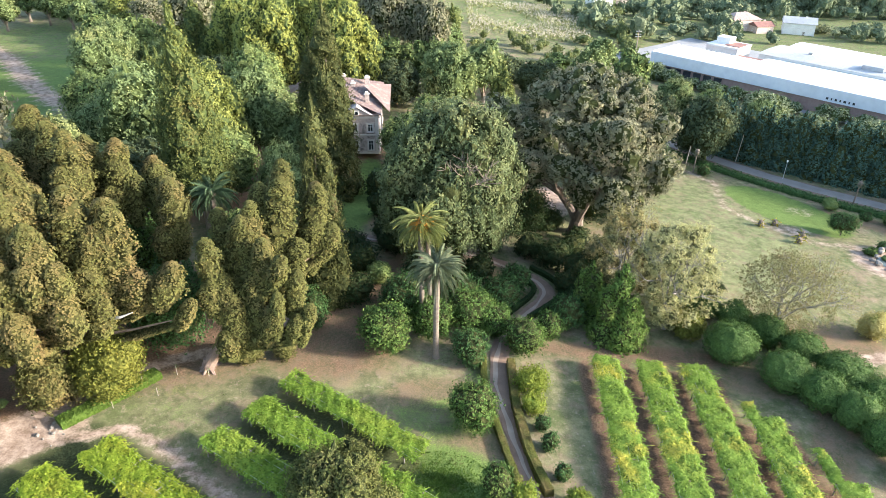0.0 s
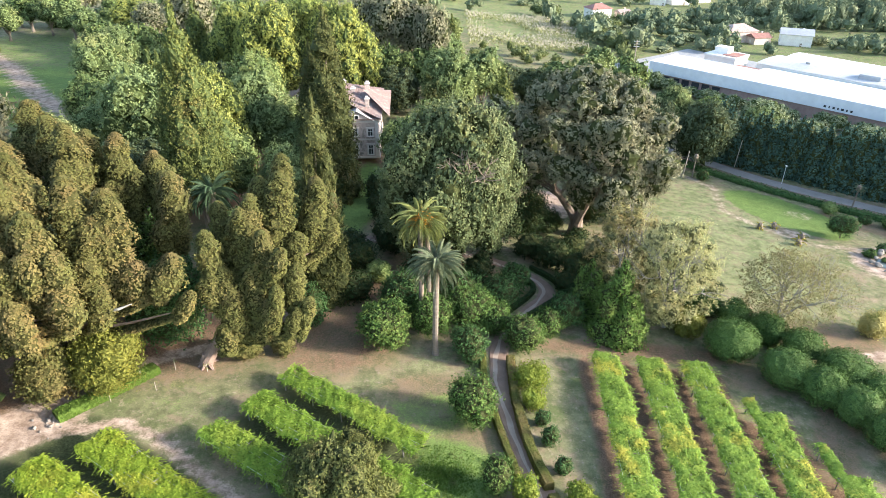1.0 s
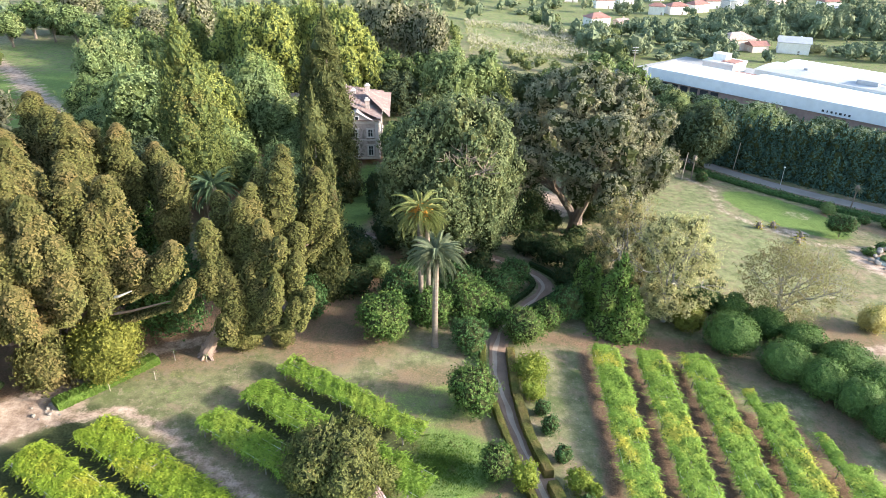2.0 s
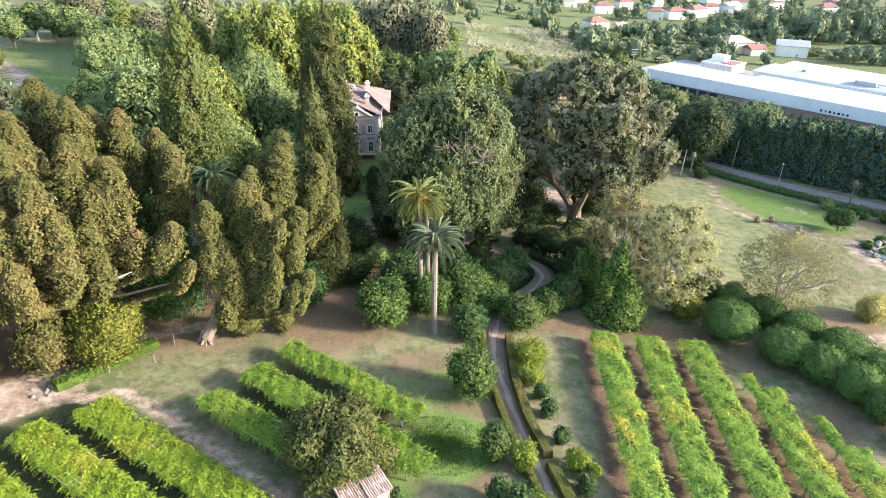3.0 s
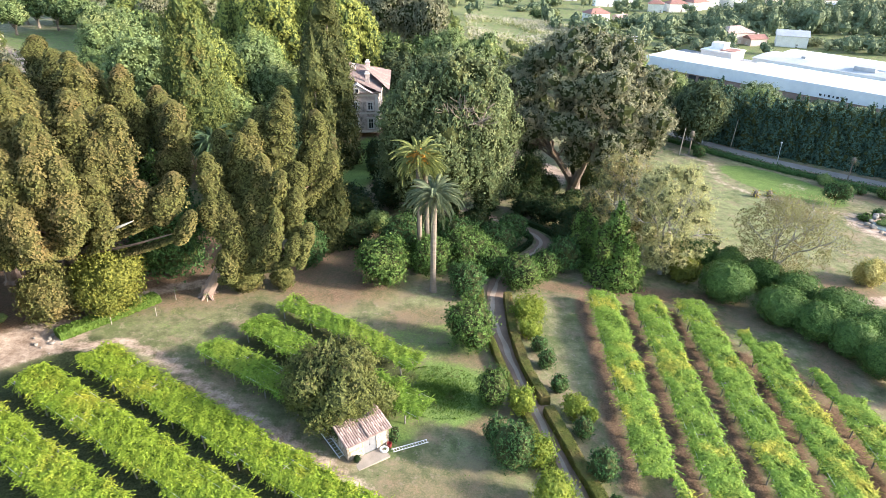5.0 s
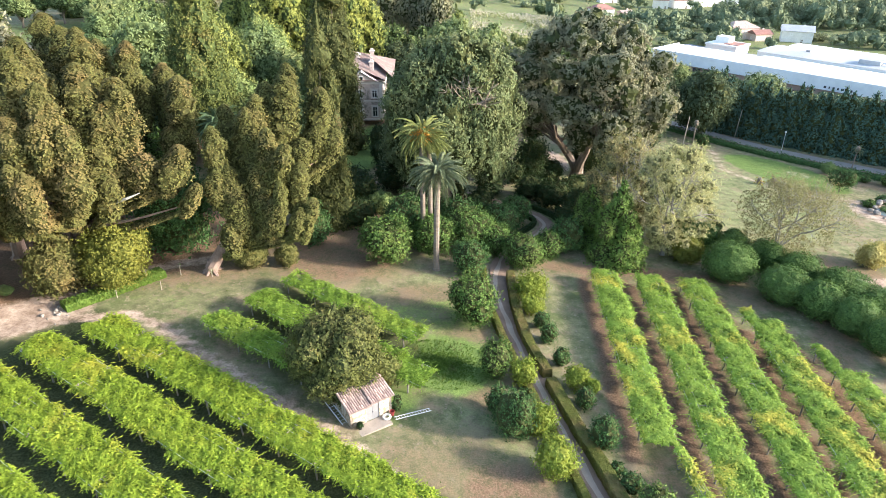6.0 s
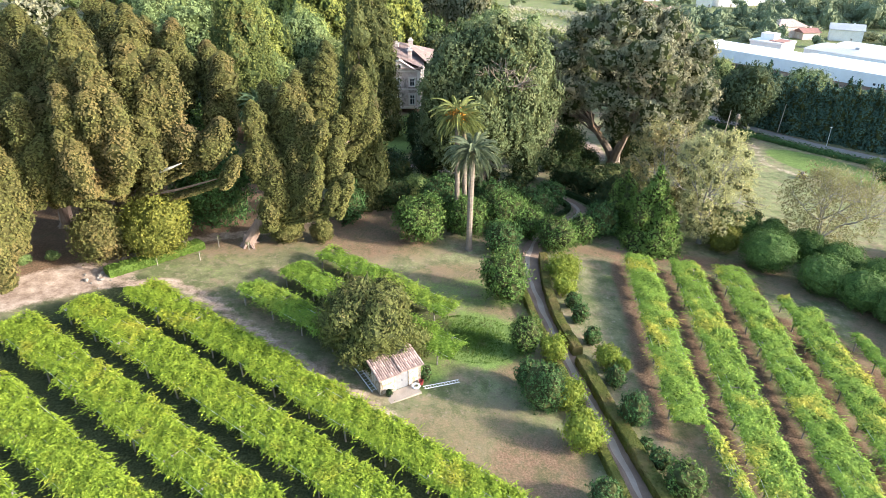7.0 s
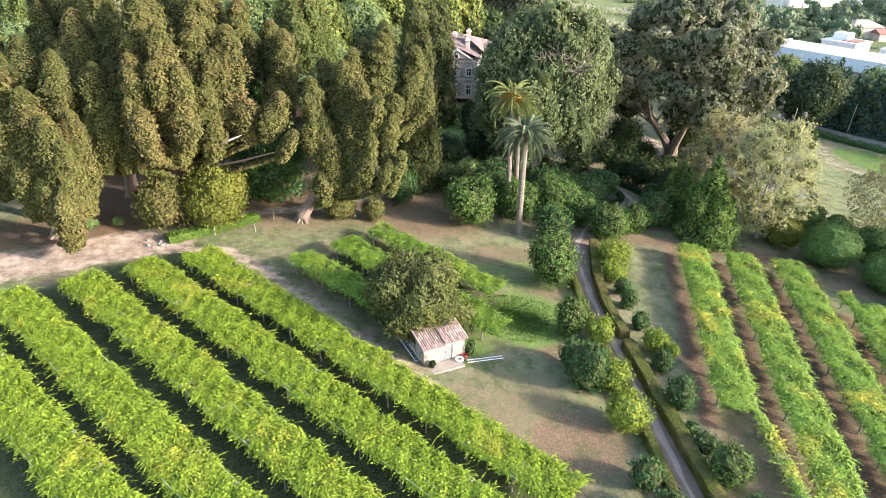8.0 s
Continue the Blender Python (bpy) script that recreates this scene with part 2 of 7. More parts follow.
BROAD = leaf_mat("broad_leaf", (0.098, 0.152, 0.05), (0.225, 0.295, 0.108), (0.26, 0.29, 0.1), 0.15, (0.5, 0.7), 0.5, 0.22, even=0.35)
BROAD_Y = leaf_mat("yellow_green_leaf", (0.235, 0.26, 0.065), (0.4, 0.42, 0.12), (0.21, 0.255, 0.075), 0.15, (0.5, 0.7), 0.5, 0.28, even=0.45)
YELLOW = leaf_mat("yellow_leaf", (0.1, 0.115, 0.022), (0.225, 0.222, 0.05), (0.13, 0.145, 0.03), 0.3, (0.52, 0.7), 0.5, 0.18)
CITRUS = leaf_mat("citrus_leaf", (0.16, 0.22, 0.035), (0.27, 0.30, 0.055), (0.11, 0.18, 0.035), 0.4, (0.52, 0.68), 0.45, 0.28)
CAMELLIA = leaf_mat("camellia_leaf", (0.018, 0.05, 0.016), (0.118, 0.21, 0.07), None, rough=0.5, through_light=0.08, spec=0.07, grain=2.4)
CAMELLIA_L = leaf_mat("light_camellia_leaf", (0.024, 0.062, 0.014), (0.155, 0.245, 0.066), (0.15, 0.2, 0.055), 0.3, (0.5, 0.7), 0.5, 0.1, spec=0.07, grain=2.4)
BRIGHT = leaf_mat("bright_evergreen_leaf", (0.055, 0.115, 0.024), (0.2, 0.29, 0.07), (0.2, 0.25, 0.065), 0.3, (0.5, 0.7), 0.45, 0.18)
BALLLEAF = leaf_mat("clipped_camellia_leaf", (0.022, 0.06, 0.014), (0.145, 0.225, 0.066), None, rough=0.5, through_light=0.06, spec=0.06, grain=3.4)
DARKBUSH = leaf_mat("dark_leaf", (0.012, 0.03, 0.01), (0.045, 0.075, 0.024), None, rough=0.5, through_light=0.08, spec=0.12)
WILLOW = leaf_mat("pale_willow_leaf", (0.33, 0.335, 0.15), (0.53, 0.52, 0.26), (0.44, 0.40, 0.2), 0.2, (0.5, 0.68), 0.55, 0.3)
FIG = leaf_mat("walnut_leaf", (0.095, 0.115, 0.033), (0.17, 0.178, 0.062), (0.19, 0.155, 0.07), 0.3, (0.58, 0.78), 0.55, 0.22)
BOXLEAF = leaf_mat("clipped_box_leaf", (0.085, 0.105, 0.025), (0.15, 0.15, 0.04), (0.20, 0.15, 0.06), 0.35, (0.48, 0.68), 0.6, 0.15)
PALM_L = leaf_mat("palm_leaf", (0.10, 0.13, 0.07), (0.23, 0.26, 0.165), None, rough=0.42, through_light=0.18)
PALM_G = leaf_mat("green_palm_leaf", (0.13, 0.165, 0.05), (0.29, 0.305, 0.12), None, rough=0.42, through_light=0.2)
# far foliage, its base colour lightened and blued to include distance haze
FAR_LEAF = leaf_mat("hazed_distant_leaf", (0.11, 0.145, 0.08), (0.175, 0.21, 0.125), (0.22, 0.235, 0.13), 0.02, (0.5, 0.65), 0.7, 0.12)
GRASS_L = leaf_mat("grass_blade", (0.07, 0.135, 0.02), (0.12, 0.18, 0.035), (0.17, 0.16, 0.07), 0.25, (0.52, 0.7), 0.6, 0.25)
PLUME = leaf_mat("pampas_plume", (0.38, 0.345, 0.25), (0.58, 0.53, 0.41), None, rough=0.8, through_light=0.3)
FRUIT = leaf_mat("palm_fruit", (0.62, 0.25, 0.04), (0.72, 0.38, 0.08), None, rough=0.5, through_light=0.0)
FERN = leaf_mat("yellow_fern", (0.40, 0.38, 0.06), (0.52, 0.42, 0.09), None, rough=0.5, through_light=0.25)
# dark crown cores: the shade between leaves, painted as a darker foliage colour
GAP_SHADE = leaf_mat("crown_gap_shade", (0.028, 0.036, 0.013), (0.066, 0.075, 0.028), None, rough=0.8, through_light=0.0)
GAP_SHADE_G = leaf_mat("crown_gap_shade_green", (0.042, 0.06, 0.02), (0.092, 0.12, 0.042), None, rough=0.8, through_light=0.0)
WILLOW_SHADE = leaf_mat("willow_gap_shade", (0.10, 0.1, 0.045), (0.175, 0.17, 0.085), None, rough=0.8, through_light=0.0)
# darkened vine leaf: shade under the top leaves put into the colour
VINE_SHADE = leaf_mat("vine_gap_shade", (0.075, 0.12, 0.016), (0.155, 0.22, 0.034), None, through_light=0.1, grain=4.0)
# core of the cypress plumes, coloured dark for the shade between sprays
CYPRESS_SHADE = leaf_mat("cypress_gap_shade", (0.034, 0.036, 0.012), (0.078, 0.074, 0.026), None, rough=0.8, through_light=0.0)
BARK_GREY = surf_mat("grey_bark", (0.17, 0.155, 0.135), (0.33, 0.31, 0.28), 0.8, 0.85, 0.4, 8.0, stretch=(2, 2, 0.4))
BARK = surf_mat("bark", (0.15, 0.115, 0.085), (0.27, 0.22, 0.175), 1.2, 0.9, 0.6, 8.0, stretch=(3, 3, 0.6))
BARK_PALE = surf_mat("pale_bark", (0.30, 0.25, 0.20), (0.46, 0.40, 0.34), 0.9, 0.8, 0.4, 8.0, stretch=(2, 2, 0.5))
BARK_RED = surf_mat("reddish_bark", (0.17, 0.11, 0.085), (0.30, 0.22, 0.18), 0.9, 0.85, 0.6, 8.0, stretch=(3, 3, 0.5))
PALM_T = surf_mat("palm_trunk", (0.13, 0.10, 0.08), (0.225, 0.185, 0.15), 1.2, 0.85, 0.7, 6.0, stretch=(1, 1, 4))
POST = surf_mat("granite_post", (0.15, 0.135, 0.12), (0.25, 0.23, 0.205), 3.0, 0.85, 0.4)
WOOD = surf_mat("grey_wood", (0.16, 0.13, 0.10), (0.27, 0.23, 0.19), 2.0, 0.85, 0.4)
GRAVEL = surf_mat("drive_gravel", (0.185, 0.122, 0.088), (0.28, 0.19, 0.138), 0.6, 0.95, 0.4, 14.0)
GRAVEL_L = surf_mat("worn_gravel", (0.32, 0.245, 0.19), (0.42, 0.335, 0.27), 0.6, 0.95, 0.4, 14.0)
ASPHALT = surf_mat("worn_asphalt", (0.23, 0.21, 0.19), (0.32, 0.295, 0.27), 0.3, 0.9, 0.3, 14.0)
STONE = surf_mat("granite_masonry", (0.47, 0.375, 0.335), (0.66, 0.55, 0.50), 1.2, 0.85, 0.6, 5.0, cc=(0.22, 0.19, 0.17), patch=0.5)
STONE_L = surf_mat("pale_granite", (0.58, 0.51, 0.47), (0.70, 0.64, 0.59), 1.0, 0.8, 0.3)
PLASTER = surf_mat("white_plaster", (0.68, 0.65, 0.60), (0.80, 0.78, 0.74), 0.6, 0.8, 0.15)
PLASTER_P = surf_mat("pinkish_plaster", (0.62, 0.47, 0.40), (0.72, 0.58, 0.50), 0.5, 0.8, 0.15)
TILE = surf_mat("faded_clay_tile", (0.33, 0.215, 0.185), (0.52, 0.39, 0.34), 0.9, 0.85, 0.5, 9.0, cc=(0.40, 0.33, 0.29), patch=0.9, vary=0.42)
MANOR_T = surf_mat("weathered_manor_tile", (0.16, 0.105, 0.092), (0.26, 0.185, 0.165), 1.6, 0.9, 0.5, 6.0, cc=(0.28, 0.235, 0.21), patch=0.5, vary=0.12)
TILE_R = surf_mat("red_clay_tile", (0.23, 0.105, 0.085), (0.33, 0.165, 0.13), 0.4, 0.8, 0.4, 10.0)
ROOF_W = surf_mat("white_sheet_roof", (0.70, 0.71, 0.73), (0.82, 0.83, 0.85), 0.06, 0.5, 0.05, 8.0)
ROOF_G = surf_mat("grey_fibre_roof", (0.30, 0.31, 0.32), (0.42, 0.43, 0.44), 0.08, 0.8, 0.1, 10.0)
BRICK = surf_mat("brick_wall", (0.27, 0.17, 0.14), (0.38, 0.26, 0.22), 0.5, 0.85, 0.3)
DARK = surf_mat("dark_opening", (0.02, 0.02, 0.022), (0.04, 0.04, 0.045), 0.5, 0.6, 0.0)
PAINT_W = surf_mat("white_paint", (0.72, 0.71, 0.68), (0.80, 0.79, 0.77), 1.0, 0.5, 0.0)
DOORGREY = surf_mat("grey_door_paint", (0.19, 0.19, 0.20), (0.26, 0.26, 0.27), 2.0, 0.6, 0.1)
ALU = surf_mat("aluminium", (0.62, 0.63, 0.64), (0.74, 0.74, 0.75), 3.0, 0.4, 0.0, metal=0.6)
CONCRETE = surf_mat("pale_concrete", (0.25, 0.205, 0.165), (0.37, 0.31, 0.255), 0.8, 0.9, 0.3)
ROCK = surf_mat("field_rock", (0.20, 0.175, 0.15), (0.32, 0.28, 0.24), 1.5, 0.9, 0.6)
REDBOX = surf_mat("dark_red_plastic", (0.24, 0.03, 0.03), (0.34, 0.05, 0.05), 3.0, 0.5, 0.0)
GLASS, _t, _b = nodes_of("window_glass")
_b.inputs["Base Color"].default_value = (0.03, 0.035, 0.04, 1)
_b.inputs["Roughness"].default_value = 0.08
WATER, _t, _b = nodes_of("pond_water")
_b.inputs["Base Color"].default_value = (0.10, 0.12, 0.11, 1)
_b.inputs["Roughness"].default_value = 0.06


# ---- ground: one sheet to the horizon ----
def poly_dist(x, y, pts):
    """Distance of each place to a broken line."""
    best = np.full(np.shape(x), 1e9)
    for (ax, ay), (bx, by) in zip(pts[:-1], pts[1:]):
        dx, dy = bx - ax, by - ay
        k = np.clip(((x - ax) * dx + (y - ay) * dy) / (dx * dx + dy * dy), 0, 1)
        best = np.minimum(best, np.hypot(x - ax - k * dx, y - ay - k * dy))
    return best


def soft(d, inner, outer):
    k = np.clip((outer - d) / (outer - inner), 0, 1)
    return k * k * (3 - 2 * k)


def oval(x, y, cx, cy, rx, ry, rz=0.0, edge=0.35):
    a = radians(rz)
    u, v = (x - cx) * math.cos(a) + (y - cy) * math.sin(a), -(x - cx) * math.sin(a) + (y - cy) * math.cos(a)
    return soft(np.hypot(u / rx, v / ry), 1 - edge, 1 + edge)


TRACK_WIDE = [(-75, 34), (-56, 47.5), (-50, 53), (-45, 57.5)]
TRACK_FARM = [(-50, 50), (-43, 54.5), (-37, 57), (-32.1, 54.8), (-25.1, 49.4), (-15.5, 43), (-8.7, 38.6), (0, 30.5), (9, 22)]
TRACK_FIELD = [(-170, 252), (-150, 232), (-128, 204), (-110, 184), (-100, 176)]
TRACK_WOOD = [(-46, 58), (-42, 64), (-36, 69.5), (-29, 73), (-20, 84)]
LAWN_PATH = [(64, 165), (70, 156), (67.5, 146), (66.4, 140), (70.6, 131), (78.8, 122), (87, 120.5), (98, 123)]
LOW_PATH = [(56, 76), (59.5, 78.7), (69.4, 80.9), (90, 84)]
DRIVE = [(17.6, 20), (16.3, 29.9), (15.4, 34.2), (14.2, 38.4), (12.7, 45), (11.2, 51.8), (9.5, 60), (8.4, 66), (8.1, 71), (8.8, 77), (11.2, 82.5), (15.4, 88), (18.2, 92.6), (18, 96.3), (14.5, 99.6), (11, 103), (2, 107), (-15, 109), (-30, 112)]
ROW_R = [(23.6, 74.4, 21.8, 39.2), (29.9, 73.8, 27.6, 28), (36.3, 73.7, 34.6, 28), (42.9, 63.4, 40.3, 28), (49.2, 53.5, 47.5, 28)]

xs = np.concatenate([[-4500, -2500, -1500, -1000], np.arange(-700, -180, 20), np.arange(-180, -72, 3), np.arange(-72, 112, 1.0), np.arange(112, 240, 4), np.arange(240, 700, 20), [1000, 1500, 2500, 4500]])
ys = np.concatenate([[-4500, -2000, -800, -300, -120, -60, -30], np.arange(-10, 14, 3), np.arange(14, 165, 1.0), np.arange(165, 300, 4), np.arange(300, 900, 20), [1000, 1300, 1800, 2600, 3600, 4900]])
X, Y = np.meshgrid(xs, ys)
Z = ground_z(X, Y) + 0.05 * np.sin(X * 0.7) * np.sin(Y * 0.6)
track = np.maximum.reduce([soft(poly_dist(X, Y, TRACK_WIDE), 2.4, 4.8), 0.85 * soft(poly_dist(X, Y, TRACK_FARM), 0.25, 1.25), 0.8 * soft(poly_dist(X, Y, TRACK_WOOD), 0.4, 1.6), soft(poly_dist(X, Y, TRACK_FIELD), 1.5, 4.5),
                           0.5 * soft(poly_dist(X, Y, LAWN_PATH), 0.5, 1.9), soft(poly_dist(X, Y, LOW_PATH), 0.8, 1.8), oval(X, Y, 25.0, 135, 3.4, 9, 0, 0.2), 0.35 * oval(X, Y, 84, 139, 4, 3), 0.6 * oval(X, Y, 77, 128, 4, 3), 0.9 * oval(X, Y, 89, 113, 6, 8)])
soil = np.maximum.reduce([0.95 * soft(np.minimum.reduce([poly_dist(X, Y, [(a - 2.6, b), (c - 2.6, d)]) for a, b, c, d in ROW_R]), 0.5, 1.6), 0.95 * soft(np.minimum.reduce([poly_dist(X, Y, [(a + 2.8, b), (c + 2.8, d)]) for a, b, c, d in ROW_R[:4]]), 0.6, 1.8),
                          0.9 * oval(X, Y, -48, 78, 26, 16), 0.8 * oval(X, Y, -54, 60, 15, 6, 40), 0.7 * oval(X, Y, -16, 79, 12, 12), 0.7 * oval(X, Y, -2, 92, 16, 12), 0.75 * oval(X, Y, 30, 78, 18, 2.6, 0, 0.5), 0.45 * oval(X, Y, 2, 33, 8, 10, 30), 0.5 * oval(X, Y, 0, 66, 8, 4), 0.6 * oval(X, Y, 62, 84, 10, 6), 0.55 * oval(X, Y, 52, 63, 3.0, 16, -28), 0.5 * oval(X, Y, 46, 73, 7, 3.5), 0.6 * oval(X, Y, 5, 48, 3, 4), 0.5 * oval(X, Y, 21, 34, 3, 6), 0.7 * oval(X, Y, 7, 33, 5, 5), 0.5 * oval(X, Y, 4, 57, 5, 3), 0.9 * oval(X, Y, -40, 150, 60, 40), 0.6 * oval(X, Y, 100, 132, 20, 4, -35)])
lush = np.maximum.reduce([oval(X, Y, 81, 140, 16, 8.5, 118, 0.12), 0.95 * oval(X, Y, 1, 52, 6, 5.5), 0.7 * oval(X, Y, -6, 46, 4, 5), oval(X, Y, -17, 132, 4, 22), 0.25 * oval(X, Y, -32, 61, 7, 5), 0.45 * oval(X, Y, 0, 62, 7, 4), 0.8 * oval(X, Y, -130, 195, 32, 46), 0.5 * oval(X, Y, -150, 255, 50, 50), 0.15 * oval(X, Y, 55, 380, 50, 60), 0.42 * oval(X, Y, 200, 480, 300, 200)])
dry = np.maximum.reduce([0.45 * oval(X, Y, 58, 125, 22, 36), 0.25 * oval(X, Y, -6, 70, 16, 8), 0.4 * oval(X, Y, 6, 36, 9, 10)])
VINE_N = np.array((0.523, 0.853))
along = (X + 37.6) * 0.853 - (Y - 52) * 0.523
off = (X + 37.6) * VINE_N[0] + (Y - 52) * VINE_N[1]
# weedy ground below the pergolas, with their shade painted into its colour
weed_shade = np.maximum(soft(np.abs(along - 22), 26, 31) * soft(np.abs(off + 16), 18.6, 20.4), 0.9 * oval(X, Y, -13, 55, 12, 8, -32))
g = Geo()
ny, nx = X.shape
ii, jj = np.meshgrid(np.arange(ny - 1), np.arange(nx - 1), indexing="ij")
ii, jj = ii.ravel(), jj.ravel()
g.add(np.stack([X, Y, Z], -1).reshape(-1, 3), np.stack([ii * nx + jj, ii * nx + jj + 1, (ii + 1) * nx + jj + 1, (ii + 1) * nx + jj], 1))

GROUND, t, bs = nodes_of("garden_ground")
pos = t.nodes.new("ShaderNodeNewGeometry").outputs["Position"]
n1, n2, n3, n4 = noise_node(t, 0.09, 4.0, pos), noise_node(t, 0.6, 5.0, pos, 0.7), noise_node(t, 5.0, 4.0, pos, 0.7), noise_node(t, 0.28, 5.0, pos, 0.65)
edge = mathn(t, "MULTIPLY", mathn(t, "SUBTRACT", mathn(t, "ADD", mathn(t, "MULTIPLY", n2.outputs[0], 0.6), mathn(t, "MULTIPLY", n3.outputs[0], 0.4)), 0.5), 2.2)


def mask(name, lo=0.35, hi=0.65):
    a = t.nodes.new("ShaderNodeAttribute")
    a.attribute_name = name
    return ramp(t, mathn(t, "ADD", a.outputs["Fac"], mathn(t, "MULTIPLY", edge, mathn(t, "MINIMUM", mathn(t, "MULTIPLY", a.outputs["Fac"], 4.0), 1.0))), lo, hi)


col = mixc(t, ramp(t, n2.outputs[0], 0.35, 0.65), (0.135, 0.142, 0.068), (0.20, 0.19, 0.10))
col = mixc(t, ramp(t, n4.outputs[0], 0.49, 0.6), col, (0.235, 0.185, 0.118))
col = mixc(t, ramp(t, noise_node(t, 0.16, 6.0, pos, 0.72).outputs[0], 0.52, 0.62), col, (0.115, 0.135, 0.055))
col = mixc(t, ramp(t, noise_node(t, 1.4, 5.0, pos, 0.75).outputs[0], 0.56, 0.66), col, (0.27, 0.225, 0.155))
col = mixc(t, mask("dry", 0.2, 0.9), col, (0.19, 0.225, 0.095))
col = mixc(t, mask("soil", 0.2, 0.8), col, mixc(t, ramp(t, n3.outputs[0], 0.35, 0.65), (0.125, 0.078, 0.048), (0.215, 0.14, 0.09)))
col = mixc(t, mask("lush", 0.25, 0.7), col, mixc(t, ramp(t, n3.outputs[0], 0.35, 0.65), (0.095, 0.155, 0.035), (0.15, 0.205, 0.06)))
# grass colour darkened to stand for shade between the vine rows
col = mixc(t, mask("weed_shade", 0.25, 0.75), col, mixc(t, ramp(t, n3.outputs[0], 0.35, 0.65), (0.048, 0.06, 0.024), (0.085, 0.096, 0.042)))
col = mixc(t, mask("track", 0.25, 0.75), col, mixc(t, ramp(t, n2.outputs[0], 0.35, 0.65), (0.27, 0.19, 0.14), (0.43, 0.335, 0.265)))
hsv = t.nodes.new("ShaderNodeHueSaturation")
t.links.new(col, hsv.inputs["Color"])
t.links.new(mathn(t, "MULTIPLY", ramp(t, n3.outputs[0], 0.25, 0.75, 0.75, 1.25), ramp(t, n2.outputs[0], 0.34, 0.66, 0.82, 1.18)), hsv.inputs["Value"])
t.links.new(hsv.outputs[0], bs.inputs["Base Color"])
bs.inputs["Roughness"].default_value = 0.95
bs.inputs["Specular IOR Level"].default_value = 0.15
bp = t.nodes.new("ShaderNodeBump")
bp.inputs["Strength"].default_value, bp.inputs["Distance"].default_value = 0.5, 0.12
t.links.new(n3.outputs[0], bp.inputs["Height"])
t.links.new(bp.outputs[0], bs.inputs["Normal"])

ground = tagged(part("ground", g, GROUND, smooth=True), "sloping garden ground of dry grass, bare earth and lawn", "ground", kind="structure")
for key, arr in (("track", track), ("soil", soil), ("lush", lush), ("dry", dry), ("weed_shade", weed_shade)):
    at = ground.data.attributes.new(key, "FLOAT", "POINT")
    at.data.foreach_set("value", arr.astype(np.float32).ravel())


def smooth_line(pts, step=1.0):
    """A line through the points, rounded at its bends."""
    p = np.array(pts, float)
    for _ in range(3):
        q = np.empty((2 * len(p), 2))
        q[0], q[-1] = p[0], p[-1]
        q[1:-1:2], q[2:-1:2] = 0.75 * p[:-1] + 0.25 * p[1:], 0.25 * p[:-1] + 0.75 * p[1:]
        p = q
    s = np.concatenate([[0], np.cumsum(np.hypot(*np.diff(p, axis=0).T))])
    k = np.arange(0, s[-1], step)
    return np.stack([np.interp(k, s, p[:, 0]), np.interp(k, s, p[:, 1])], 1)


def side_of(p):
    d = np.gradient(p, axis=0)
    d /= np.linalg.norm(d, axis=1)[:, None]
    return np.stack([d[:, 1], -d[:, 0]], 1)


def strip(name, pts, offs, lift, mats, mis, label, category):
    """A road laid on the ground: lines at the offsets to its right, a material for each lane between them."""
    p = smooth_line(pts)
    s = side_of(p)
    g = Geo()
    n = len(p)
    wob = [0.12 * np.sin(np.arange(n) * 0.5 + k * 1.7) + 0.08 * np.sin(np.arange(n) * 1.3 + k) for k in range(len(offs))]
    lines = []
    for k, o in enumerate(offs):
        q = p + s * (o + wob[k])[:, None]
        lines.append(np.c_[q, ground_z(q[:, 0], q[:, 1]) + lift - (0.10 if k in (0, len(offs) - 1) else 0)])
    for k in range(len(offs) - 1):
        i = np.arange(n - 1)
        g.add(np.vstack([lines[k], lines[k + 1]]), np.stack([i, i + n, i + n + 1, i + 1], 1), mis[k])
    return tagged(part(name, g, mats, smooth=True), label, category, kind="structure")


strip("drive_road", DRIVE, (-1.5, -1.15, -0.75, -0.2, 0.35, 0.95, 1.5), 0.09, [GRAVEL, GRAVEL_L], (0, 0, 1, 0, 0, 0), "narrow grey gravel drive with a pale wheel track", "road")
strip("road", [(55, 200), (70, 184), (82, 168), (92, 157.5), (108, 144.5), (150, 112), (240, 60)], (-3.2, -2.4, 0, 2.4, 3.2), 0.10, [ASPHALT, GRAVEL], (1, 0, 0, 1), "grey lane along the dark conifer hedge", "road")


# ---- vine pergolas ----
POST_MESH = Geo().tube([(0, 0, 0), (0, 0, 1.0), (0.02, 0, 2.1)], (0.09, 0.08, 0.07), 6).mesh("post", [POST])
PERGOLA_H = 2.0


